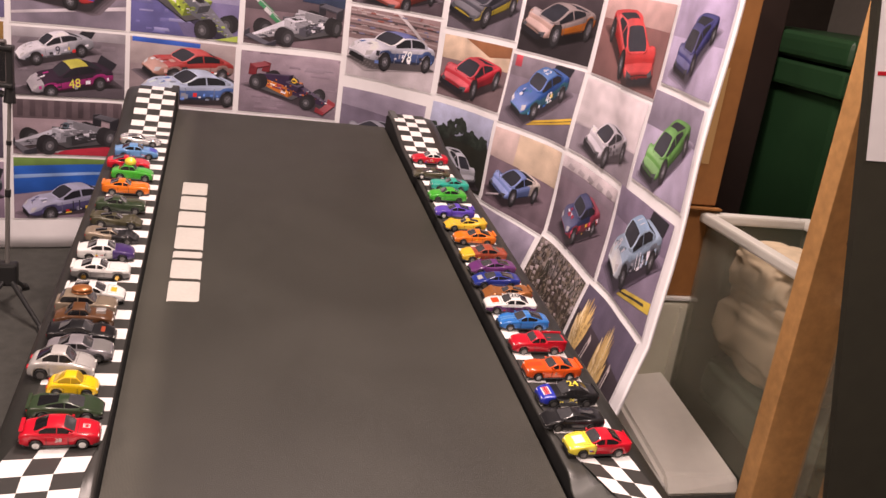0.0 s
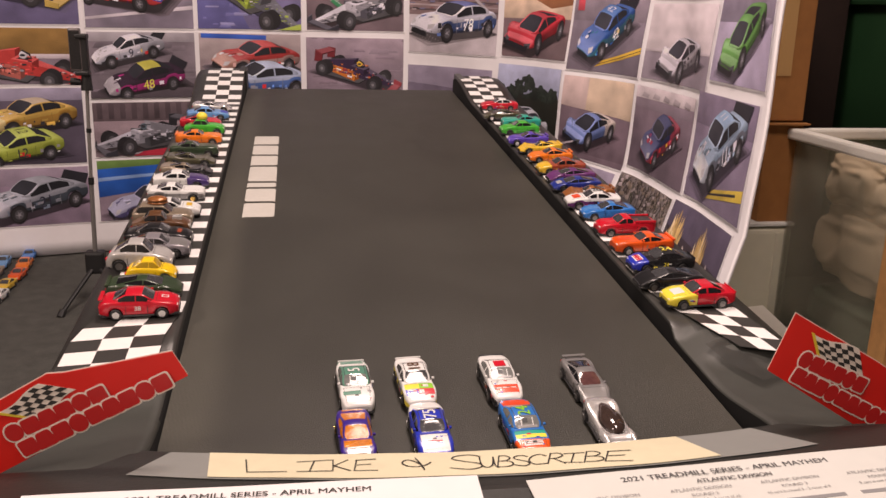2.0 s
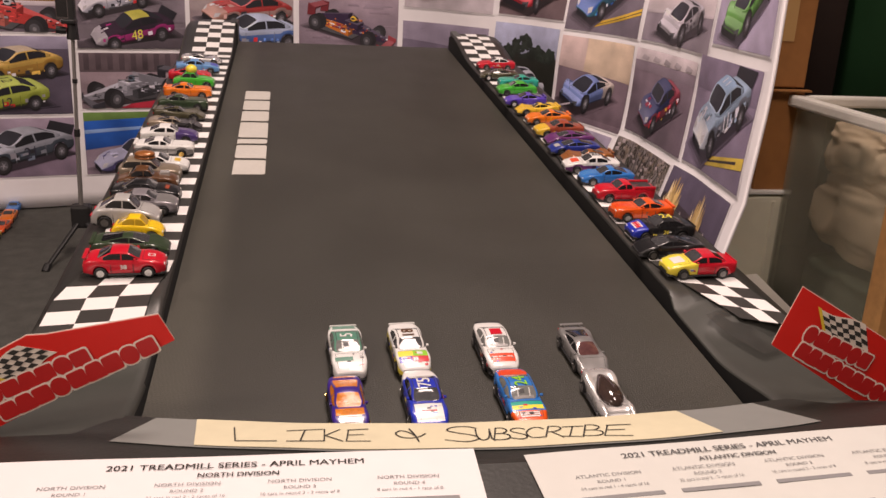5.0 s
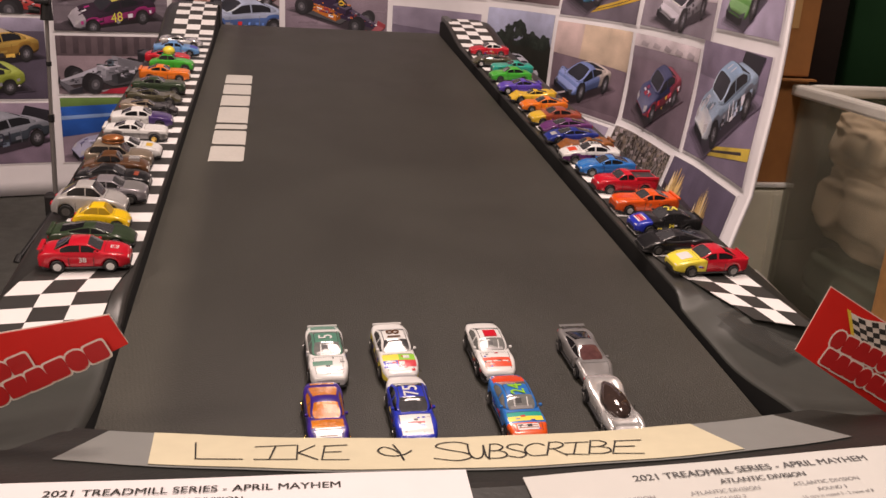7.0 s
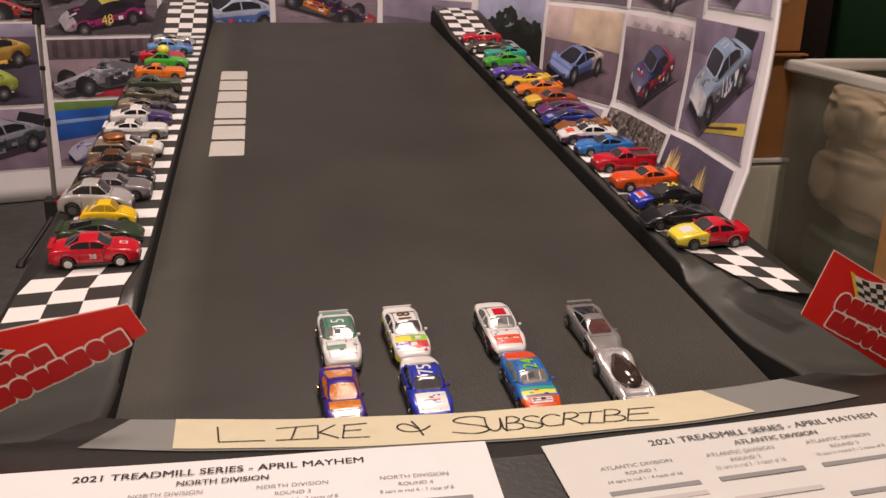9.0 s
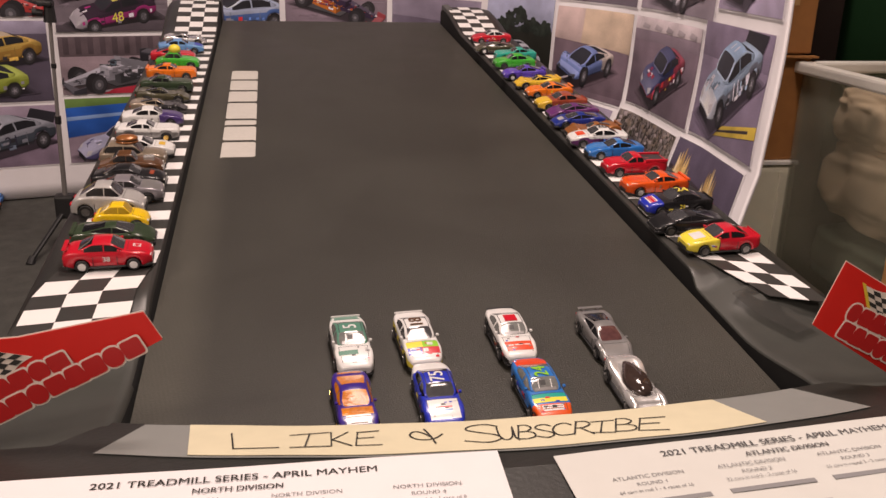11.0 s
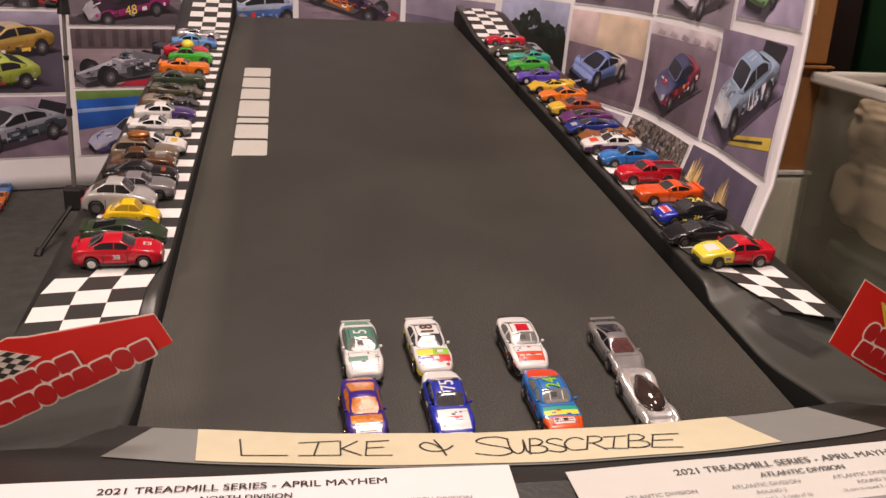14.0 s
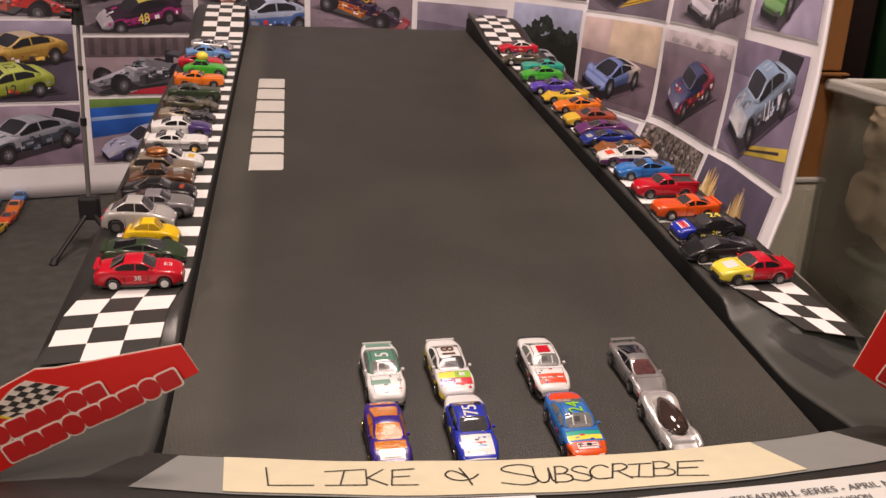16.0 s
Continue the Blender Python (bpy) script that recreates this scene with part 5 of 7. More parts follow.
# letter, x of the cell's upper left, lower left and lower right corner, y of the same
CELLS = (("L", -0.177, -0.1757, -0.1476, -0.6291, -0.6548, -0.6585), ("I", -0.1405, -0.1408, -0.1160, -0.6376, -0.6602, -0.6625), ("K", -0.1150, -0.1163, -0.1035, -0.6400, -0.6623, -0.6642), ("E", -0.0996, -0.1010, -0.0850, -0.6411, -0.6646, -0.6668),
         ("&", -0.0652, -0.0680, -0.0475, -0.6450, -0.6691, -0.6715), ("S", -0.0310, -0.0372, -0.0120, -0.6439, -0.6729, -0.6765), ("U", -0.0100, -0.0136, -0.0005, -0.6515, -0.6739, -0.6755), ("B", 0.0040, -0.0008, 0.0100, -0.6515, -0.6740, -0.6755), ("S", 0.0144, 0.0100, 0.0225, -0.6525, -0.6737, -0.6755),
         ("C", 0.0274, 0.0225, 0.0350, -0.6525, -0.6731, -0.6748), ("R", 0.0425, 0.0360, 0.0485, -0.6524, -0.6733, -0.6751), ("I", 0.0540, 0.0475, 0.0625, -0.6532, -0.6733, -0.6753), ("B", 0.0700, 0.0630, 0.0765, -0.6527, -0.6738, -0.6757), ("E", 0.0862, 0.0780, 0.0975, -0.6532, -0.6752, -0.6780))


def curve_through(pts, k=5):
    out = []
    for i in range(len(pts) - 1):
        a, b, c, d = (Vector(pts[min(max(q, 0), len(pts) - 1)]) for q in (i - 1, i, i + 1, i + 2))
        out += [0.5 * (2 * b + (c - a) * f + (2 * a - 5 * b + 4 * c - d) * f * f + (3 * b - a - 3 * c + d) * f ** 3) for f in (e / k for e in range(k))]
    return out + [Vector(pts[-1])]


rng = random.Random(3)
for ch, tlx, blx, brx, tly, bly, bry in CELLS:
    bm = bmesh.new()
    for si, stroke in enumerate(PEN[ch]):
        path = curve_through(stroke) if len(stroke) > 3 else [Vector(q) for q in stroke]
        for q0, q1 in zip(path, path[1:]):
            e0, e1 = (Vector((blx + (brx - blx) * q.x + (tlx - blx) * q.y, bly + (bry - bly) * q.x + (tly - bly) * q.y)) for q in (q0, q1))
            d = (e1 - e0).normalized()
            w = Vector((-d.y, d.x)) * rng.uniform(0.00048, 0.00062)
            e0, e1 = e0 - d * 0.0003, e1 + d * 0.0003
            z = 0.0021 + 0.00004 * si
            bm.faces.new([bm.verts.new((v.x, v.y, hood_z(v.y) + z)) for v in (e0 - w, e1 - w, e1 + w, e0 + w)])
    bmesh.ops.recalc_face_normals(bm, faces=bm.faces)
    part("letter", bm, INKB, tp)

# plain white blocks of the maker's mark on the belt
y0 = 0.474
for i, wd in enumerate((0.060, 0.062, 0.060, 0.084, 0.022, 0.062, 0.062)):
    a, b, y1 = -0.214, -0.170, y0 - wd
    lean = 0.003 if i % 2 else -0.003
    pts = [(a, y1 + lean), (a + 0.003, y1), (b - 0.003, y1), (b, y1 - lean), (b, y0 - 0.003), (b - 0.003, y0), (a + 0.003, y0), (a, y0 - 0.003)]
    part("mark_block", prism(pts, 0.0002, 0.0007), LOGO, tm, "plain white printed block")
    y0 = y1 - 0.0095

# ---- checkered strips on the foot rails, one paper strip a side ----
SQ_Y = 0.0258
for s in (-1, 1):
    st = empty("checkered_strip", DECK, "black and white checkered paper strip on the foot rail", "strip", "checkered strips")
    sq_y = SQ_Y if s < 0 else 0.0278
    y = -0.462 if s < 0 else -0.4583
    j = 0
    while y < 0.95:
        for i in range(3):
            sqx = 0.0268 if s < 0 else 0.0258
            x0 = (0.2545 if s < 0 else 0.2555) + i * sqx
            y1 = y + sq_y
            skew = -0.012 if (s > 0) else 0.0
            bm = bmesh.new()
            qs = []
            for (xx, yy) in ((x0, y), (x0 + sqx, y), (x0 + sqx, y1), (x0, y1)):
                e = min(max((-0.325 - yy) / 0.05, 0.0), 1.0)
                far_ = (xx - 0.255) / 0.078
                if s < 0:
                    ox = (0.012 + 0.004 * far_) * e
                else:
                    ox = (0.040 - 0.028 * far_) * min(max((-0.33 - yy) / 0.13, 0.0), 1.0)
                qs.append((s * (xx + ox), yy + (skew * 1.6 * (xx - 0.262) / 0.083 if s > 0 and yy < -0.33 else 0) - (0.010 * e * (xx - 0.262) / 0.083 if s < 0 else 0), rail_z(yy, s) + 0.0022 + (0.0008 * math.sin(yy * 40))))
            lo = [bm.verts.new((a, b, c - 0.0006)) for a, b, c in qs]
            hi = [bm.verts.new(q) for q in qs]
            bm.faces.new(hi)
            for k in range(4):
                bm.faces.new((lo[k], lo[(k + 1) % 4], hi[(k + 1) % 4], hi[k]))
            bmesh.ops.recalc_face_normals(bm, faces=bm.faces)
            part("square", bm, CHKW if (i + j) % 2 else CHKB, st)
        y += sq_y
        j += 1

# ---- result sheets on the hood ----
def result_sheet(m, title, division, w, label, stock=None, ink=None):
    sh = empty("result_sheet", m, label, "paper", "result sheets")
    bm = bmesh.new()
    k = 12
    for off, flip in ((0.0, False), (-0.0003, True)):
        g = [[bm.verts.new((w * (i / k - 0.5), -0.216 * j / 6, 0.0003 * math.sin(i * 0.9) + off)) for j in range(7)] for i in range(k + 1)]
        for i in range(k):
            for j in range(6):
                f = (g[i][j], g[i][j + 1], g[i + 1][j + 1], g[i + 1][j])
                bm.faces.new(f[::-1] if flip else f)
    part("paper", bm, stock or COPY, sh, smooth=True)
    lettering("title", title, 0.0072, ink or INKB, sh, pose(-0.004, -0.0105, 0.0006), 1.19, 0.0001)
    lettering("subtitle", division, 0.0056, ink or INKB, sh, pose(-0.003, -0.0195, 0.0006), 1.1, 0.0001)
    for i, (rd, cnt) in enumerate((("ROUND 1", "64 cars in rnd 1 - 4 races of 16"), ("ROUND 2", "32 cars in rnd 2 - 2 races of 16"), ("ROUND 3", "16 cars in round 3 - 2 races of 8"), ("ROUND 4", "8 cars in rnd 4 - 1 race of 8"))):
        x = -0.098 + i * 0.066
        lettering("column_title", division, 0.0044, INKG, sh, pose(x, -0.0275, 0.0006), 1.1)
        lettering("round_name", rd, 0.0040, INKG, sh, pose(x, -0.0335, 0.0006), 1.1)
        lettering("count_line", cnt, 0.0038, INKG, sh, pose(x, -0.039, 0.0006), 0.95)
        for r in range(14):
            y = -0.050 - r * 0.0085
            if i == 0 or r % (i + 1) == 0:
                part("table_bar", prism([(x - 0.025, y), (x + 0.029, y), (x + 0.029, y + 0.0035), (x - 0.025, y + 0.0035)], 0.0003, 0.0005), INKL if r % 3 else INKG, sh)
    part("group_mark", prism([(-0.134, -0.056), (-0.126, -0.056), (-0.126, -0.053), (-0.134, -0.053)], 0.0003, 0.0005), INKG, sh)
    return sh


result_sheet(DECK @ pose(-0.166, -0.693, 0.0532, 0, 0, -1.4), "2021 TREADMILL SERIES - APRIL MAYHEM", "NORTH DIVISION", 0.291, "white printed result sheet with a bold black title")
result_sheet(DECK @ pose(0.156, -0.699, 0.0536, 0, 0, 3.1), "2021 TREADMILL SERIES - APRIL MAYHEM", "ATLANTIC DIVISION", 0.291, "greyish printed result sheet, slightly turned, faded title", mat("grey_copy_paper", (0.57, 0.575, 0.545), 0.65, grain=0.04, scale=40), mat("faded_ink", (0.09, 0.09, 0.092), 0.7))

# ---- red cardboard toppers either side ----
CARD = mat("red_card", (0.64, 0.014, 0.008), 0.5, grain=0.05, scale=40)
CARDW = mat("card_cream", (0.75, 0.68, 0.60), 0.4)
CARDR = mat("card_dark_red", (0.46, 0.016, 0.016), 0.4, grain=0.06, scale=120)
CARDY = mat("card_yellow", (0.7, 0.52, 0.05), 0.4)


def topper(m, outline, letters_at, flag_at, flip, label):
    """A red die-cut backing card with a waving chequered flag; x to the right, y up the card."""
    c = empty("header_card", m, label, "card", "red cards beside the belt")
    part("card", prism(outline, -0.0006, 0), CARD, c)
    part("card_edge", prism([(x, y + 0.0008) for x, y in outline], -0.0011, -0.0007), CARDW, c)
    p0, p1, p2, p3 = (Vector(q) for q in flag_at)

    def warp(u, v):
        q = (p0 * (1 - u) + p1 * u) * (1 - v) + (p3 * (1 - u) + p2 * u) * v
        n = (p3 - p0).normalized()
        q = q + n * 0.0016 * math.sin(u * 6.0)
        return (q.x, q.y)

    part("flag_border", prism([warp(i / 8, -0.06) for i in range(9)] + [warp(i / 8, 1.06) for i in range(8, -1, -1)], 0.0003, 0.0005), CARDW, c)
    for i in range(7):
        for j in range(5):
            if (i + j) % 2:
                q = [warp(i / 7, j / 5), warp((i + 1) / 7, j / 5), warp((i + 1) / 7, (j + 1) / 5), warp(i / 7, (j + 1) / 5)]
                part("flag_square", prism(q, 0.0006, 0.0008), CHKB, c)
    q = [warp(-0.07, -0.12), warp(0.0, -0.12), warp(0.0, 1.35), warp(-0.07, 1.35)]
    part("flag_pole", prism(q, 0.0004, 0.0007), CARDY, c)
    # two rows of plain outlined blocks stand for the lettering
    for row, (lx, ly, n, pitch, hh, ang) in enumerate(letters_at):
        a = math.radians(ang)
        zr = 0.0009 + 0.0006 * row

        def put(nm, pts, z0, mt):
            part(nm, prism([(lx + px * math.cos(a) - py * math.sin(a), ly + px * math.sin(a) + py * math.cos(a)) for px, py in pts], z0, z0 + 0.0002), mt, c)

        for i in range(n):
            d = i * pitch
            h = hh / 2 * (1.06, 0.94, 1.0, 0.97)[(i + row) % 4]
            round_ = (i + row) % 4 == 0
            for nm, grow, z0, mt in (("letter_outline", 0.0012, zr + 0.00002 * (i % 3), CARDW), ("letter_block", 0.0, zr + 0.0003 + 0.00002 * (i % 3), CARDR)):
                pts = []
                for k in range(16):
                    th = (k + 0.5) * math.pi / 8
                    ex = 0.9 if round_ else 0.30
                    px = math.copysign(abs(math.cos(th)) ** ex, math.cos(th)) * (pitch * 0.50 + grow)
                    py = math.copysign(abs(math.sin(th)) ** ex, math.sin(th)) * (h + grow)
                    px *= 1 - (0.22 * py / h if (i + row) % 4 == 2 else 0.0)
                    pts.append((d + px, py))
                put(nm, pts, z0, mt)
    return c
topper(pose(-0.217, -0.61, 0.414, 90, 0, 0), [(0, 0), (-0.010, 0.019), (-0.084, 0.006), (-0.096, 0.0055), (-0.127, -0.012), (-0.20, -0.05), (-0.188, -0.098), (-0.133, -0.069)],
       [(-0.121, -0.0375, 6, 0.0128, 0.0125, 24), (-0.112, -0.0487, 9, 0.0130, 0.0130, 25.5)], ((-0.128, -0.022), (-0.100, -0.0015), (-0.078, -0.0065), (-0.105, -0.027)), 1, "bright red die-cut card with a chequered flag, propped on the skirt")
topper(pose(0.235, -0.61, 0.398, 90, 0, 0), [(0, 0), (0.112, -0.07), (0.15, -0.094), (0.165, -0.04), (0.097, 0.003), (0.018, 0.048)],
       [(0.0314, 0.0079, 6, 0.0114, 0.0140, -24.7), (0.0270, -0.0058, 9, 0.0117, 0.0140, -28)], ((0.0374, 0.0281), (0.0787, 0.0138), (0.0852, -0.0085), (0.0442, 0.0096)), -1, "bright red die-cut card with a chequered flag, leaning beside the belt")

# ---- toy cars ----
G_L, G_R, G_B = "toy cars along one foot rail", "toy cars along the other foot rail", "toy cars lined up on the belt"
TYRE = mat("toy_tyre", (0.014, 0.014, 0.015), 0.5)
CHROME = mat("toy_chrome", (0.76, 0.75, 0.74), 0.27, metal=0.66, grain=0.15, scale=200, coat=0.5)
RIMG = mat("toy_rim", (0.24, 0.235, 0.23), 0.35, metal=0.75)
GOLDM = mat("toy_gold", (0.75, 0.5, 0.15), 0.2, metal=1.0)
GLASS = mat("toy_window", (0.012, 0.012, 0.014), 0.06, coat=0.5)
SMOKE = mat("toy_smoked_window", (0.055, 0.055, 0.06), 0.1, grain=0.3, scale=300, coat=0.5)
# colour grain here imitates broken reflections on the clear glass
CLEARW = mat("toy_clear_window", (0.17, 0.175, 0.17), 0.1, grain=0.3, scale=300, coat=0.5)
YWIN = mat("toy_yellow_window", (0.42, 0.27, 0.01), 0.12, coat=0.5)
# amber grain likewise: uneven reflection mixed into the colour
AMBER = mat("toy_amber_window", (0.55, 0.17, 0.006), 0.22, grain=0.45, scale=260, bump=0.3, coat=0.25)
REDWIN = mat("toy_red_window", (0.10, 0.045, 0.045), 0.12, grain=0.4, scale=260, coat=0.5)
BROWNW = mat("toy_brown_dome", (0.045, 0.030, 0.026), 0.09, grain=0.3, scale=200, coat=0.5)
BASEM = mat("toy_chassis", (0.03, 0.03, 0.032), 0.4)
LENS = mat("toy_headlight", (0.72, 0.72, 0.68), 0.25)


def paint(name, c, flake=False):
    return mat("toy_" + name, c, 0.28 if not flake else 0.3, metal=0.3 if flake else 0.0, grain=0.05 if not flake else 0.12, scale=900, coat=0.35)


P = {
    "red": paint("red", (0.52, 0.008, 0.024)), "dgreen": paint("dark_green", (0.03, 0.05, 0.025)), "yellow": paint("yellow", (0.78, 0.52, 0.01)),
    "silver": paint("silver", (0.50, 0.49, 0.48), True), "grey": paint("grey", (0.23, 0.225, 0.225), True), "black": paint("black", (0.012, 0.012, 0.014)),
    "brown": paint("brown", (0.10, 0.045, 0.02)), "tan": paint("tan", (0.26, 0.21, 0.155), True), "white": paint("white", (0.68, 0.68, 0.67)),
    "purple": paint("purple", (0.055, 0.03, 0.14)), "olive": paint("olive", (0.06, 0.055, 0.03)), "orange": paint("orange", (0.72, 0.17, 0.01)),
    "green": paint("green", (0.05, 0.38, 0.03)), "blue": paint("blue", (0.025, 0.16, 0.50)), "lblue": paint("light_blue", (0.12, 0.28, 0.55)),
    "scarlet": paint("scarlet", (0.65, 0.06, 0.015)), "copper": paint("copper", (0.32, 0.12, 0.035), True), "gold": paint("yellow_gold", (0.65, 0.42, 0.03)),
    "teal": paint("teal", (0.02, 0.34, 0.26)), "navy": paint("navy", (0.015, 0.03, 0.22)), "royal": paint("royal_blue", (0.02, 0.035, 0.42)),
    "violet": paint("violet", (0.09, 0.05, 0.40)), "pine": paint("pine", (0.09, 0.23, 0.17)), "lime": paint("lime", (0.25, 0.55, 0.03)), "rust": paint("rust", (0.30, 0.06, 0.03)),
    "indigo": paint("indigo", (0.04, 0.018, 0.22)), "plum": paint("plum", (0.12, 0.03, 0.14)), "ored": paint("orange_red", (0.70, 0.09, 0.01)), "lyellow": paint("pale_yellow", (0.78, 0.66, 0.06)),
}
P["amber"], P["chrome"] = AMBER, CHROME
P["dolive"] = paint("dull_olive", (0.12, 0.115, 0.085), True)
P["lilac"] = paint("lilac_grey", (0.26, 0.245, 0.27), True)
# tops: (s, z) along the car, s from tail -0.5 to nose 0.5; cab: windscreen foot, roof front, roof rear, rear foot, roof height, share of the width at foot and roof
SHAPES = {
    "stock": dict(len=0.078, wid=0.0325, top=[(-0.5, 0.0165), (-0.36, 0.0185), (-0.2, 0.0185), (0.1, 0.0180), (0.3, 0.0165), (0.45, 0.0135), (0.5, 0.0105)], cab=(0.17, 0.04, -0.17, -0.36, 0.0251, 0.90, 0.66), axle=(-0.29, 0.29), r=0.0058),
    "sedan": dict(len=0.074, wid=0.0310, top=[(-0.5, 0.0155), (-0.42, 0.0185), (-0.2, 0.0190), (0.12, 0.0182), (0.36, 0.0165), (0.47, 0.0135), (0.5, 0.011)], cab=(0.20, 0.06, -0.17, -0.34, 0.0255, 0.90, 0.68), axle=(-0.29, 0.29), r=0.0057),
    "coupe": dict(len=0.074, wid=0.0310, flare=0.045, dip=0.0005, top=[(-0.5, 0.0160), (-0.4, 0.0180), (-0.2, 0.0175), (0.1, 0.0165), (0.34, 0.0150), (0.46, 0.0120), (0.5, 0.009)], cab=(0.18, 0.02, -0.12, -0.40, 0.0234, 0.88, 0.62), axle=(-0.29, 0.30), r=0.0056),
    "super": dict(len=0.076, wid=0.0325, flare=0.06, dip=0.0011, top=[(-0.5, 0.0150), (-0.4, 0.0165), (-0.2, 0.0162), (0.1, 0.0150), (0.28, 0.0140), (0.42, 0.0105), (0.5, 0.0065)], cab=(0.27, 0.05, -0.10, -0.42, 0.0210, 0.80, 0.50), axle=(-0.29, 0.29), r=0.0057),
    "muscle": dict(len=0.077, wid=0.0310, top=[(-0.5, 0.0160), (-0.44, 0.0185), (-0.2, 0.0185), (0.1, 0.0178), (0.4, 0.0170), (0.48, 0.0150), (0.5, 0.012)], cab=(0.12, 0.0, -0.16, -0.36, 0.0242, 0.88, 0.66), axle=(-0.28, 0.30), r=0.0058),
    "beetle": dict(len=0.064, wid=0.0300, top=[(-0.5, 0.0120), (-0.42, 0.0185), (-0.25, 0.0205), (0.1, 0.0195), (0.3, 0.0175), (0.44, 0.0135), (0.5, 0.009)], cab=(0.20, 0.08, -0.16, -0.40, 0.0294, 0.82, 0.58), axle=(-0.29, 0.29), r=0.0062),
    "wagon": dict(len=0.074, wid=0.0305, top=[(-0.5, 0.0185), (-0.42, 0.0200), (-0.2, 0.0200), (0.12, 0.0190), (0.36, 0.0180), (0.47, 0.0150), (0.5, 0.011)], cab=(0.16, 0.04, -0.36, -0.46, 0.0294, 0.92, 0.74), axle=(-0.29, 0.29), r=0.0060),
    "truck": dict(len=0.078, wid=0.0310, top=[(-0.5, 0.0190), (-0.3, 0.0195), (-0.12, 0.0195), (0.12, 0.0188), (0.38, 0.0175), (0.47, 0.0150), (0.5, 0.011)], cab=(0.19, 0.09, -0.06, -0.12, 0.0259, 0.90, 0.66), axle=(-0.28, 0.30), r=0.0060),
    "racer": dict(len=0.076, wid=0.0320, flare=0.08, dip=0.0016, top=[(-0.5, 0.0160), (-0.38, 0.0175), (-0.2, 0.0150), (0.1, 0.0135), (0.3, 0.0125), (0.42, 0.0095), (0.5, 0.006)], cab=(0.12, 0.0, -0.10, -0.34, 0.0201, 0.56, 0.34), axle=(-0.29, 0.30), r=0.0060),
    "rod": dict(len=0.070, wid=0.0290, top=[(-0.5, 0.0150), (-0.3, 0.0195), (-0.1, 0.0200), (0.1, 0.0195), (0.3, 0.0185), (0.46, 0.0150), (0.5, 0.012)], cab=(0.10, 0.03, -0.2, -0.34, 0.0285, 0.84, 0.66), axle=(-0.28, 0.32), r=0.0064),
}
WHEELS = {}


def wheel_meshes(r, rim):
    key = (round(r, 5), rim.name)
    if key not in WHEELS:
        bm = bmesh.new()
        bmesh.ops.create_cone(bm, cap_ends=True, segments=20, radius1=r, radius2=r, depth=0.0056, matrix=pose(0, 0, 0, 90))
        bmesh.ops.bevel(bm, geom=[e for e in bm.edges if len(e.link_faces) == 2 and any(len(f.verts) > 4 for f in e.link_faces)], offset=0.0006, segments=1, affect="EDGES")
        tyre = bpy.data.meshes.new("wheel")
        bm.to_mesh(tyre)
        bm.free()
        tyre.materials.append(TYRE)
        bm = bmesh.new()
        for sgn in (-1, 1):
            bmesh.ops.create_cone(bm, cap_ends=True, segments=16, radius1=r * 0.3, radius2=r * 0.6, depth=0.0012, matrix=pose(0, sgn * 0.0027, 0, -90 * sgn))
            for k in range(5):
                a = k * 72
                m = pose(0, sgn * 0.0034, 0) @ pose(0, 0, 0, 0, a, 0) @ pose(0, 0, r * 0.36)
                c = bmesh.ops.create_cube(bm, size=1, matrix=m @ Matrix.Diagonal((r * 0.16, 0.0006, r * 0.5, 1)))
        rm = bpy.data.meshes.new("rim")
        bm.to_mesh(rm)
        bm.free()
        rm.materials.append(rim)
        WHEELS[key] = (tyre, rm)
    return WHEELS[key]


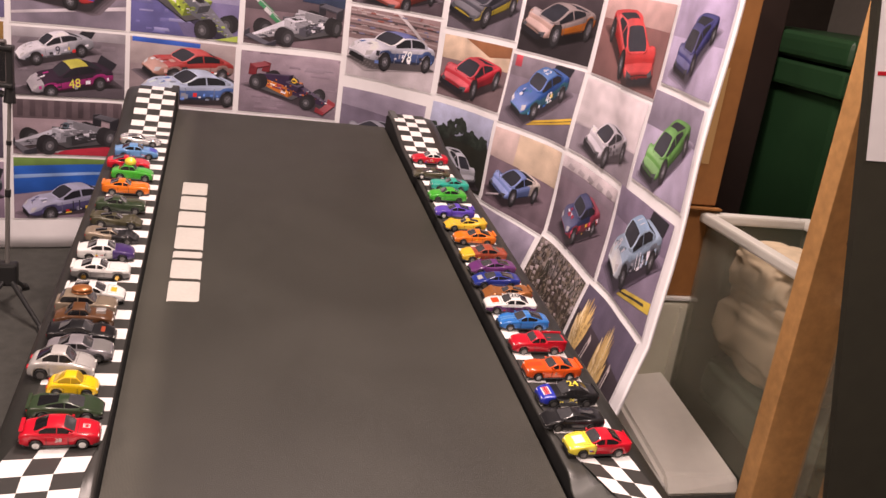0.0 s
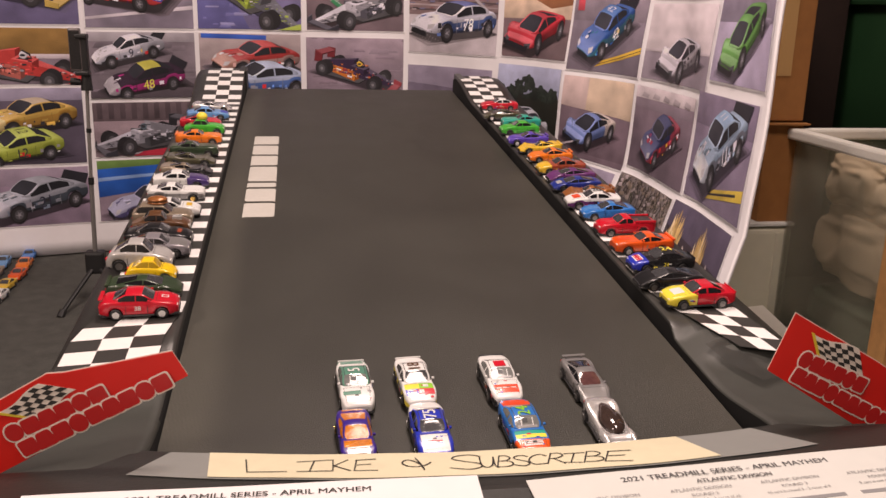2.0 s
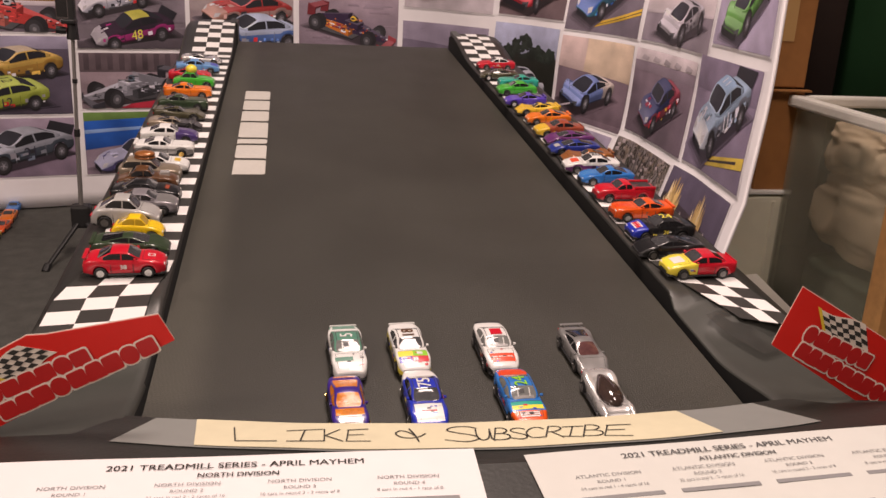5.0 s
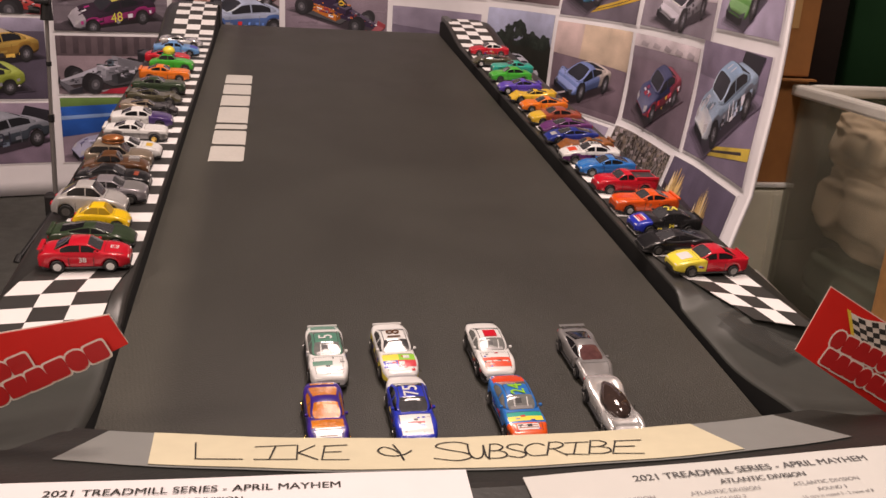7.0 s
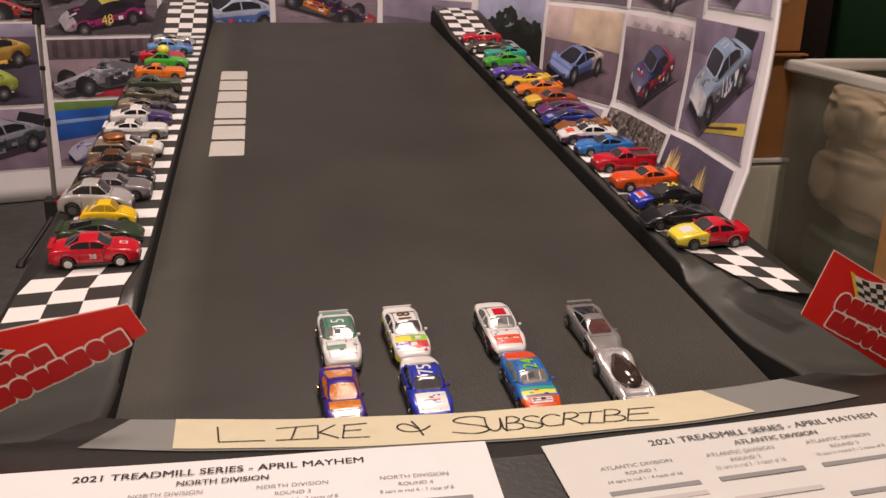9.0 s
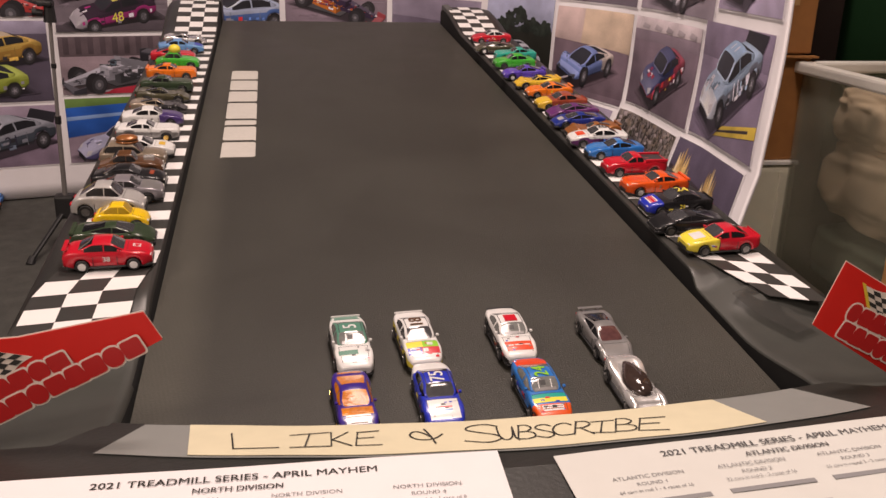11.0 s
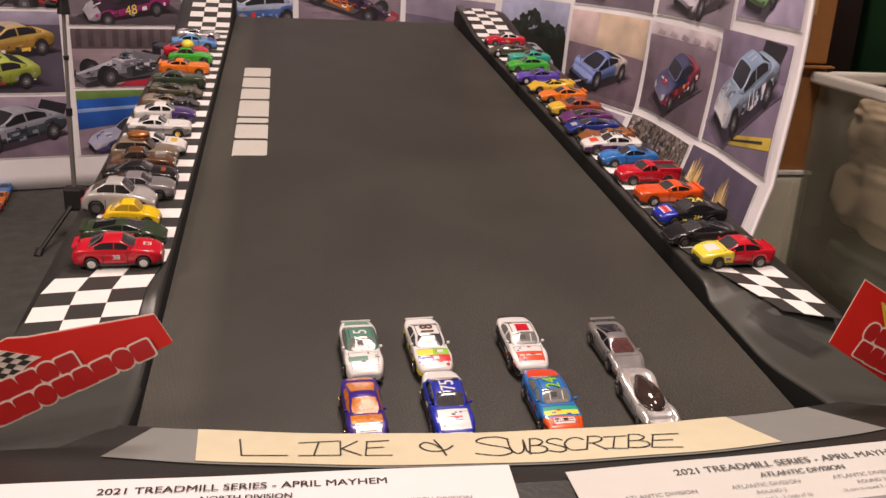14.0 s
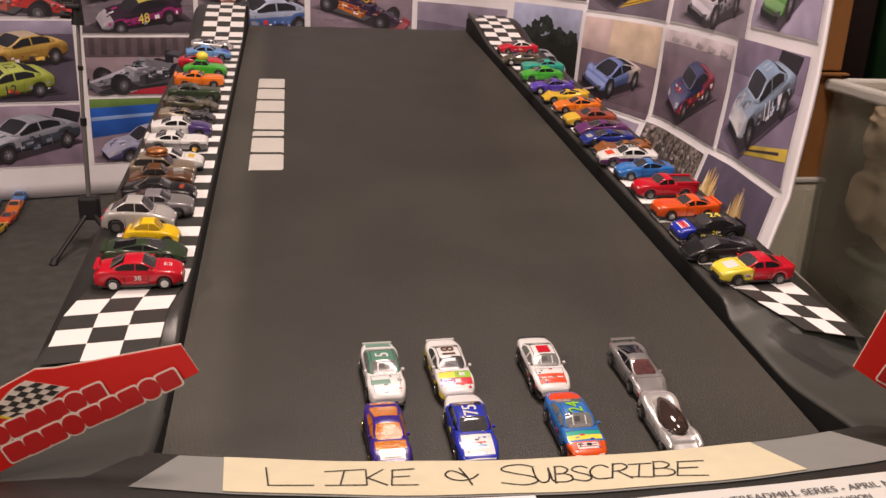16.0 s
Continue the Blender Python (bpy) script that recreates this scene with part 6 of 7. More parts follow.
def toy_car(m, shape, coats, label, rim=None, glass=None, split=None, lower=None, number="", roof_no="", no_ink=None, hood=None, stripe=None, wing="", group="", size=1.0, roof_coat=None, scoop=False, extras=None):
    """A die-cast toy car, nose along +x, wheels on z = 0."""
    sh = SHAPES[shape]
    L, W, r = sh["len"], sh["wid"], sh["r"]
    rim, glass = rim or RIMG, glass or GLASS
    body_c = P[coats] if isinstance(coats, str) else coats
    car = empty("toy_car", m @ Matrix.Scale(size, 4), label, "toy car", group)
    S = Shell(sh)
    ax, ra, top, half = S.ax, S.ra, S.top, S.half
    mats = [body_c]
    for x in (split[1] if split else None, lower):
        if x:
            mats.append(P[x])
    bm = bmesh.new()
    rings = []
    for x in S.xs:
        q = S.ring(x)
        rings.append([bm.verts.new((x, y, z)) for y, z in q] + [bm.verts.new((x, -y, z)) for y, z in q[1:-1][::-1]])
    n = len(rings[0])
    for i in range(len(rings) - 1):
        xm = (S.xs[i] + S.xs[i + 1]) / 2 / L
        for j in range(n):
            f = bm.faces.new((rings[i][j], rings[i][(j + 1) % n], rings[i + 1][(j + 1) % n], rings[i + 1][j]))
            f.smooth = True
            k = 0
            if split and ((xm > split[0]) if split[0] >= 0 else (xm < split[0])):
                k = 1
            if lower and min(j, n - 1 - j) in (1, 2, 3):
                k = len(mats) - 1
            f.material_index = k
    bm.faces.new(rings[0])
    fc = bm.faces.new(rings[-1])
    if split and split[0] >= 0:
        fc.material_index = 1
    bmesh.ops.recalc_face_normals(bm, faces=bm.faces)
    part("body", bm, mats, car)
    # glasshouse: painted shell with window panes lying on it
    xa, xb, xc, xd = S.cab
    rz, wb = S.rz, S.wb
    za = top(xa)
    rows = []
    for x in S.cx:
        q = S.cab_ring(x)[0]
        rows.append([Vector((x, y, z)) for y, z in q] + [Vector((x, -y, z)) for y, z in q[:-1][::-1]])
    nj = len(rows[0])
    quads = [((i, j), (i + 1, j), (i + 1, j + 1), (i, j + 1)) for i in range(len(rows) - 1) for j in range(nj - 1)]

    def sheet(name, ids, material, lift):
        sb = bmesh.new()
        vs = {}
        for q in ids:
            for key in q:
                if key not in vs:
                    i, j = key
                    du = rows[min(i + 1, len(rows) - 1)][j] - rows[max(i - 1, 0)][j]
                    dv = rows[i][min(j + 1, nj - 1)] - rows[i][max(j - 1, 0)]
                    nv = du.cross(dv)
                    nv = nv.normalized() if nv.length > 1e-14 else Vector((0, 0, 1))
                    if nv.dot(rows[i][j] - Vector(((xa + xd) / 2, 0, 0.3 * rz))) < 0:
                        nv = -nv
                    vs[key] = sb.verts.new(rows[i][j] + nv * lift)
            f = sb.faces.new([vs[key] for key in q])
            f.smooth = True
        bmesh.ops.recalc_face_normals(sb, faces=sb.faces)
        return part(name, sb, material, car)

    sheet("cabin", quads, P[roof_coat] if roof_coat else body_c, 0.0)
    panes = {}
    for q in quads:
        i, j = q[0]
        kind_ = S.pane_kind((S.cx[i] + S.cx[i + 1]) / 2, min(j, nj - 2 - j))
        if kind_:
            panes.setdefault((kind_, j < nj // 2 if kind_.startswith("side") else True), []).append(q)
    tint = glass if glass is not REDWIN else GLASS
    for (kind_, _), ids in panes.items():
        sheet({"front": "windshield", "back": "rear_window"}.get(kind_, "side_window"), ids, (SMOKE if glass is GLASS else glass) if kind_ == "front" else tint, 0.00014)

    def on_glass(name, x0, x1, y0, y1, material, lift=0.0003, k=5):
        sb = bmesh.new()
        g = [[sb.verts.new((x0 + (x1 - x0) * i / k, y, S.roof_z(x0 + (x1 - x0) * i / k, y) + lift)) for y in (y0, (y0 + y1) / 2, y1)] for i in range(k + 1)]
        for i in range(k):
            for j in range(2):
                sb.faces.new((g[i][j], g[i + 1][j], g[i + 1][j + 1], g[i][j + 1]))
        bmesh.ops.recalc_face_normals(sb, faces=sb.faces)
        return part(name, sb, material, car, "", True)

    if glass is CLEARW:
        d = xa - xb
        for yy in (-0.16, 0.16):
            on_glass("roll_bar", xb + 0.10 * d, xa - 0.30 * d, yy * W - 0.0004, yy * W + 0.0004, P["white"])
        on_glass("dashboard", xa - 0.36 * d, xa - 0.16 * d, -0.27 * W, 0.27 * W, P["grey"])
        on_glass("seat", xb + 0.16 * d, xb + 0.5 * d, -0.12 * W, 0.02 * W, BASEM, 0.00025)
    # chassis and wheels
    part("chassis", box(-L * 0.47, L * 0.47, -W * 0.44, W * 0.44, 0.0026, 0.0056, 0.0006, 1), BASEM, car)
    ty, rm = wheel_meshes(r, rim)
    for a in ax:
        for sgn in (-1, 1):
            wo = new("wheel", ty)
            wo.parent = car
            wo.matrix_basis = pose(a, sgn * (W / 2 - 0.0028), r)
            ro = new("rim", rm)
            ro.parent = wo
    # lamps and grille
    for sgn in (-1, 1):
        x = L * 0.462
        part("headlight", box(x, x + 0.0022, sgn * half(x) * 0.66 - 0.0024, sgn * half(x) * 0.66 + 0.0024, top(x) - 0.0032, top(x) - 0.0010, 0.0004, 1), LENS, car)
        part("tail_light", box(-L * 0.5 - 0.0003, -L * 0.5 + 0.001, sgn * W * 0.3 - 0.003, sgn * W * 0.3 + 0.003, 0.0115, 0.0138, 0.0003, 1), P["red"], car)
    part("grille", box(L * 0.488, L * 0.5 + 0.0003, -W * 0.24, W * 0.24, 0.0052, 0.0080, 0.0004, 1), BASEM, car)

    if shape in ("stock", "sedan", "coupe", "muscle", "super"):
        for sgn in (-1, 1):
            part("mirror", box(xa - 0.006, xa - 0.0035, min(sgn * wb * 1.0, sgn * (wb + 0.0024)), max(sgn * wb * 1.0, sgn * (wb + 0.0024)), za + 0.0006, za + 0.0026, 0.0004, 1), body_c, car)
    part("sill", box(ax[0] + ra, ax[1] - ra, -W * 0.503, W * 0.503, 0.0036, 0.0054, 0.0004, 1), BASEM, car)
    part("front_lip", box(L * 0.44, L * 0.503, -W * 0.40, W * 0.40, 0.0030, 0.0050, 0.0005, 1), BASEM, car)

    # door seams, sill line and small printed marks
    for sgn in (-1, 1):
        yb = sgn * W / 2
        for x in (xa * 0.55, -L * 0.16):
            part("door_seam", box(x - 0.00022, x + 0.00022, min(yb * 0.985, yb * 1.002), max(yb * 0.985, yb * 1.002), 0.0062, 0.0145), BASEM, car)
        rngd = random.Random(int(m.translation.y * 9000) + sgn)
        if shape == "stock":
            for _ in range(4):
                x = rngd.choice((-0.16, -0.1, 0.08, 0.13, 0.17)) * L + rngd.uniform(-0.002, 0.002)
                z, w_, h_ = rngd.uniform(0.0065, 0.012), rngd.uniform(0.002, 0.005), rngd.uniform(0.0008, 0.0022)
                part("sponsor_patch", box(x, x + w_, min(yb, yb * 1.003), max(yb, yb * 1.003), z, z + h_), P[rngd.choice(("white", "black", "red", "lyellow", "royal"))], car)

    def skin(name, x0, x1, y0, y1, material, lift=0.0004, y0b=None, y1b=None, k=6):
        """A printed patch that follows the bonnet or boot."""
        pb = bmesh.new()
        y0b, y1b = (y0 if y0b is None else y0b), (y1 if y1b is None else y1b)
        rows = []
        for i in range(k + 1):
            f = i / k
            x = x0 + (x1 - x0) * f
            rows.append([pb.verts.new((x, y, S.body_z(x, y) + lift * 0.5)) for y in ((y0 + (y0b - y0) * f) * (1 - e / 6) + (y1 + (y1b - y1) * f) * e / 6 for e in range(7))])
        for i in range(k):
            for j in range(6):
                pb.faces.new((rows[i][j], rows[i + 1][j], rows[i + 1][j + 1], rows[i][j + 1]))
        bmesh.ops.recalc_face_normals(pb, faces=pb.faces)
        return part(name, pb, material, car, "", True)

    skin("bonnet_seam", xa + 0.0015, xa + 0.0019, -0.38 * W, 0.38 * W, BASEM, 0.00025, k=1)
    for sgn in (-1, 1):
        skin("bonnet_seam", xa + 0.0015, L * 0.44, sgn * 0.38 * W - 0.0002, sgn * 0.38 * W + 0.0002, BASEM, 0.00025, sgn * 0.33 * W - 0.0002, sgn * 0.33 * W + 0.0002)
    for (a, b, ya, yb, c) in hood or ():
        skin("bonnet_print", a * L, b * L, ya * W, yb * W, P[c])
    if stripe:
        for yy in (-0.13, 0.05):
            skin("stripe", xa, L * 0.47, yy * W, (yy + 0.08) * W, P[stripe])
            skin("stripe", -L * 0.48, xd, yy * W, (yy + 0.08) * W, P[stripe])
            on_glass("stripe", xc + 0.001, xb - 0.001, yy * W, (yy + 0.08) * W, P[stripe], 0.0002)
    if group == G_B and shape == "stock":
        rngd = random.Random(int(m.translation.x * 5000))
        for _ in range(9):
            a, yy = rngd.uniform(0.20, 0.44), rngd.uniform(-0.36, 0.30)
            skin("sponsor_mark", a * L, (a + rngd.uniform(0.008, 0.03)) * L, yy * W, (yy + rngd.uniform(0.03, 0.12)) * W, P[rngd.choice(("royal", "black", "red", "silver", "grey"))], 0.0006, k=2)
        for sgn in (-1, 1):
            yb = sgn * W / 2
            for _ in range(7):
                x, z, w_, h_ = rngd.uniform(-0.40, 0.40) * L, rngd.uniform(0.0095, 0.0125), rngd.uniform(0.003, 0.008), rngd.uniform(0.001, 0.003)
                if min(abs(x + w_ / 2 - q) for q in ax) > ra + w_ / 2:
                    part("sponsor_patch", box(x, x + w_, min(yb * 0.99, yb * 1.004), max(yb * 0.99, yb * 1.004), z, z + h_), P[rngd.choice(("black", "red", "royal", "silver", "lyellow"))], car)
        for yy in (-0.30, 0.30):
            on_glass("roof_edge", xc, xb, yy * W - 0.0003, yy * W + 0.0003, BASEM, 0.00015)
    nk = P[no_ink] if no_ink else P["black"]
    if number:
        for sgn in (-1, 1):
            mm = pose(-0.01 * L, sgn * (W / 2 * 1.002 + 0.0002), 0.0118, 90, 0, 0 if sgn < 0 else 180)
            lettering("door_number", number, 0.0066, nk, car, mm, 1.0, 0.0002)
    if roof_no:
        lettering("roof_number", roof_no, 0.0165, nk, car, pose((xb + xc) / 2, 0, rz + 0.0009, 0, 0, 180), 0.9, 0.0003)
    if wing == "blade":
        z = top(-L * 0.45)
        part("spoiler", box(-L * 0.5, -L * 0.487, -W * 0.40, W * 0.40, z - 0.001, z + 0.0012, 0.0004, 1), body_c if wing != "dark" else BASEM, car)
    elif wing == "high":
        z = top(-L * 0.44)
        w = part("spoiler", box(-L * 0.505, -L * 0.455, -W * 0.37, W * 0.37, z + 0.0020, z + 0.0029, 0.0004, 1), body_c, car)
        for sgn in (-1, 1):
            part("spoiler_post", box(-L * 0.49, -L * 0.45, sgn * W * 0.24 - 0.0008, sgn * W * 0.24 + 0.0008, z - 0.001, z + 0.0022), body_c, car)
    elif wing == "lip":
        z = top(-L * 0.46)
        part("spoiler", box(-L * 0.51, -L * 0.46, -W * 0.42, W * 0.42, z - 0.0006, z + 0.0022, 0.0006, 1), body_c, car)
    if scoop:
        x = L * 0.28
        part("engine_scoop", box(x - 0.006, x + 0.006, -0.0045, 0.0045, top(x) - 0.001, top(x) + 0.0045, 0.001, 2), CHROME, car)
    if extras == "helmet":
        bm = bmesh.new()
        bmesh.ops.create_uvsphere(bm, u_segments=16, v_segments=10, radius=0.010)
        for v in bm.verts:
            v.co.z *= 0.8
        part("dome", bm, P["lyellow"], car, "yellow dome on the roof", True, pose(-0.004, 0, rz + 0.004))
    if extras == "bun":
        for zz, rr, hh, mt in ((rz + 0.001, 0.0105, 0.0030, P["copper"]), (rz + 0.0032, 0.0100, 0.0012, P["brown"]), (rz + 0.0048, 0.0102, 0.0040, P["copper"])):
            bm = bmesh.new()
            bmesh.ops.create_uvsphere(bm, u_segments=16, v_segments=8, radius=1)
            for v in bm.verts:
                v.co = Vector((v.co.x * rr * 1.25, v.co.y * rr, v.co.z * hh))
            part("bun_layer", bm, mt, car, "", True, pose(-0.006, 0, zz))
    if extras == "bed":
        part("load_bed", box(-L * 0.46, xd - 0.001, -W * 0.38, W * 0.38, top(-L * 0.3) - 0.0002, top(-L * 0.3) + 0.0006), BASEM, car)
        for sgn in (-1, 1):
            part("bed_side", box(-L * 0.49, xd, sgn * W * 0.44 - 0.0012, sgn * W * 0.44 + 0.0012, top(-L * 0.3) - 0.001, top(-L * 0.3) + 0.0028, 0.0005, 1), body_c, car)
    return car


ON = "on the checkered strip"
left = [
    (-0.333, "sedan", "red", "glossy red toy rally saloon with white wheels, " + ON, dict(rim=P["white"], number="38", no_ink="white", wing="high", size=1.03, hood=[(0.28, 0.37, -0.10, 0.10, "white"), (0.29, 0.36, -0.085, 0.085, "red")])),
    (-0.285, "super", "dgreen", "dark green low toy sports car, " + ON, dict(wing="lip")),
    (-0.243, "beetle", "yellow", "small yellow rounded toy car with yellow windows, " + ON, dict(dx=-0.004, size=0.84, glass=YWIN)),
    (-0.205, "beetle", "silver", "large silver rounded toy car with dark windows, " + ON, dict(dx=-0.020, size=1.12)),
    (-0.168, "sedan", "lilac", "lilac-silver toy saloon with grey bonnet, " + ON, dict(hood=[(0.2, 0.46, -0.4, 0.4, "grey")])),
    (-0.130, "stock", "black", "black toy stock car with red side marks, " + ON, dict(number="3", no_ink="white", hood=[(0.28, 0.34, -0.2, 0.2, "rust")], wing="blade")),
    (-0.092, "rod", "brown", "brown toy hot rod with open engine, " + ON, dict(rim=GOLDM, scoop=True, dx=-0.006)),
    (-0.058, "wagon", "tan", "tan toy wagon carrying a bun-shaped orange dome, " + ON, dict(extras="bun", dx=-0.006)),
    (-0.022, "coupe", "white", "white toy sports coupe with gold bonnet mark, " + ON, dict(wing="high", hood=[(0.26, 0.36, -0.2, 0.2, "gold")])),
    (0.046, "muscle", "white", "white toy coupe with a blue side stripe, " + ON, dict(lower="grey", wing="lip", rim=GOLDM)),
    (0.108, "stock", "white", "white and purple toy stock car, " + ON, dict(split=(0.12, "purple"), number="6", wing="blade")),
    (0.168, "racer", "tan", "tan and black low toy racer, " + ON, dict(split=(0.0, "black"))),
    (0.228, "racer", "olive", "black and olive toy racer, " + ON, dict(wing="lip")),
    (0.288, "muscle", "dgreen", "dark green toy muscle car with dull stripes, " + ON, dict(stripe="olive")),
    (0.368, "muscle", "orange", "orange toy muscle car, " + ON, dict(wing="lip")),
    (0.438, "rod", "green", "bright green toy car with a yellow dome, " + ON, dict(extras="helmet", scoop=False)),
    (0.492, "coupe", "red", "red toy coupe, " + ON, dict(dx=-0.01)),
    (0.558, "stock", "lblue", "light blue toy stock car, " + ON, dict(hood=[(0.3, 0.46, -0.3, 0.3, "royal")], wing="blade")),
    (0.632, "racer", CHROME, "chrome plated toy racer, " + ON, dict()),
]
for y, shape, c, label, kw in left:
    kw = dict(kw)
    dx = kw.pop("dx", 0.0)
    L = SHAPES[shape]["len"]
    rot = random.uniform(-3, 3)
    toy_car(DECK @ pose(-0.2590 - 0.007 * min(max((y + 0.33) / 0.22, 0.0), 1.0) + dx - L / 2, y, rail_z(y) + 0.0018, 0, 0, rot), shape, c, label, group=G_L, **kw)
right = [
    (-0.352, "stock", "red", "yellow and red toy stock car, " + ON, dict(split=(0.1, "lyellow"), number="", roof_no="", hood=[(0.24, 0.4, -0.22, 0.22, "white")], wing="blade", stripe=None, dx=0.002)),
    (-0.302, "super", "black", "glossy black low toy sports car, " + ON, dict(dx=-0.010)),
    (-0.250, "stock", "black", "black toy stock car with a blue nose, " + ON, dict(split=(0.28, "royal"), roof_no="24", no_ink="lyellow", hood=[(0.32, 0.44, -0.26, 0.26, "white"), (0.34, 0.42, -0.26, 0.26, "red")], number="24", wing="blade")),
    (-0.190, "muscle", "ored", "orange-red toy muscle car with pale stripe, " + ON, dict(hood=[(0.2, 0.46, -0.14, 0.14, "scarlet")], number="7", no_ink="tan", rim=CHROME, wing="lip")),
    (-0.124, "truck", "red", "red toy pickup truck, " + ON, dict(extras="bed")),
    (-0.060, "coupe", "blue", "metallic blue toy coupe with pale stripes, " + ON, dict(stripe="lblue")),
    (-0.010, "stock", "white", "white toy stock car with red bonnet square, " + ON, dict(hood=[(0.24, 0.38, -0.24, 0.24, "scarlet")], roof_no="20", number="20", wing="blade", lower="plum", dx=-0.008)),
    (0.030, "racer", "copper", "copper toy racer with a tall tail, " + ON, dict(wing="high")),
    (0.075, "super", "navy", "dark navy toy sports car, " + ON, dict(dx=-0.006, hood=[(0.3, 0.4, -0.2, 0.2, "silver")])),
    (0.122, "super", "plum", "dark purple low toy sports car, " + ON, dict()),
    (0.170, "stock", "rust", "rust toy stock car, yellow nose, " + ON, dict(split=(0.26, "gold"), number="11", no_ink="tan", wing="blade", dx=-0.004)),
    (0.240, "coupe", "orange", "orange toy coupe with a grey wing, " + ON, dict(wing="high", number="7", no_ink="lyellow")),
    (0.300, "racer", "gold", "yellow gold toy racer, " + ON, dict(wing="lip", dx=-0.004)),
    (0.358, "coupe", "violet", "violet blue toy car with white wheels, " + ON, dict(rim=P["white"], wing="high", dx=-0.010)),
    (0.440, "sedan", "green", "bright green toy saloon, " + ON, dict(rim=BASEM, dx=-0.006)),
    (0.500, "muscle", "teal", "teal toy coupe, " + ON, dict(dx=0.010)),
    (0.565, "super", "olive", "dark olive toy sports car, " + ON, dict(dx=-0.014, rim=CHROME)),
    (0.660, "stock", "red", "red toy stock car with a white cabin, " + ON, dict(roof_coat="white", number="11", no_ink="white")),
]
for y, shape, c, label, kw in right:
    kw = dict(kw)
    dx = kw.pop("dx", 0.0)
    L = SHAPES[shape]["len"]
    rot = 180 + random.uniform(-3, 3)
    toy_car(DECK @ pose(0.2535 + dx + L / 2, y, rail_z(y) + 0.0018, 0, 0, rot), shape, c, label, group=G_R, **kw)
LINE = "on the treadmill belt"
belt_cars = [
    (-0.0932, -0.487, "stock", "white", "white toy stock car with a green roof, " + LINE, dict(roof_coat="pine", roof_no="5", no_ink="white", glass=CLEARW, hood=[(0.26, 0.33, -0.40, 0.1, "pine"), (-0.48, -0.38, -0.42, 0.42, "pine")], wing="blade"), -87.6),
    (-0.0977, -0.573, "coupe", "indigo", "deep blue toy coupe with amber windows, " + LINE, dict(glass=AMBER, rim=GOLDM, hood=[(0.19, 0.31, -0.38, 0.38, "amber"), (0.31, 0.43, -0.30, 0.30, "silver"), (0.33, 0.345, -0.3, 0.3, "brown"), (0.37, 0.385, -0.26, 0.26, "brown"), (0.41, 0.42, -0.2, 0.2, "brown"), (-0.47, -0.41, -0.30, 0.30, "amber")], roof_coat="indigo", scoop=False), -87.5),
    (-0.0393, -0.485, "stock", "white", "white toy stock car with a coloured bonnet, " + LINE, dict(roof_no="18", no_ink="brown", glass=SMOKE, hood=[(0.2, 0.30, -0.42, 0.0, "lyellow"), (0.2, 0.30, 0.0, 0.42, "lime"), (0.30, 0.40, -0.05, 0.42, "red"), (0.30, 0.40, -0.42, -0.05, "royal"), (0.32, 0.37, -0.02, 0.12, "white"), (0.22, 0.27, 0.12, 0.28, "white"), (0.31, 0.33, -0.36, -0.1, "white"), (0.35, 0.37, -0.36, -0.1, "white")], lower="lyellow", wing="blade"), -86.5),
    (-0.0368, -0.571, "stock", "royal", "blue and white toy stock car, " + LINE, dict(roof_no="75", no_ink="white", split=(-0.3, "white"), hood=[(0.2, 0.49, -0.36, 0.36, "white"), (0.27, 0.38, -0.2, 0.2, "silver"), (0.3, 0.32, -0.2, 0.2, "red"), (0.34, 0.36, -0.2, 0.2, "lblue")]), -88.6),
    (0.0385, -0.486, "stock", "white", "white toy stock car with red roof square, " + LINE, dict(glass=CLEARW, hood=[(0.28, 0.42, -0.36, 0.36, "scarlet"), (0.33, 0.345, -0.3, 0.3, "white")], wing="dark", roof_no="", lower="black", extras="roofsq"), -88.5),
    (0.0410, -0.573, "stock", "blue", "blue, yellow and red toy stock car, " + LINE, dict(roof_no="24", no_ink="lime", glass=CLEARW, split=(0.34, "ored"), hood=[(0.2, 0.26, -0.42, 0.42, "teal"), (0.26, 0.32, -0.42, 0.42, "lyellow"), (0.36, 0.43, -0.26, 0.26, "white"), (0.375, 0.385, -0.24, 0.24, "rust"), (0.40, 0.41, -0.24, 0.24, "rust"), (-0.48, -0.3, -0.4, 0.4, "scarlet")]), -88),
    (0.1175, -0.493, "super", "grey", "dull grey toy supercar with a high wing, " + LINE, dict(glass=REDWIN, wing="high"), -87.5),
    (0.1150, -0.574, "racer", CHROME, "chrome toy supercar with dark bubble canopy, " + LINE, dict(glass=CHROME, extras="bubble"), -89.4),
]
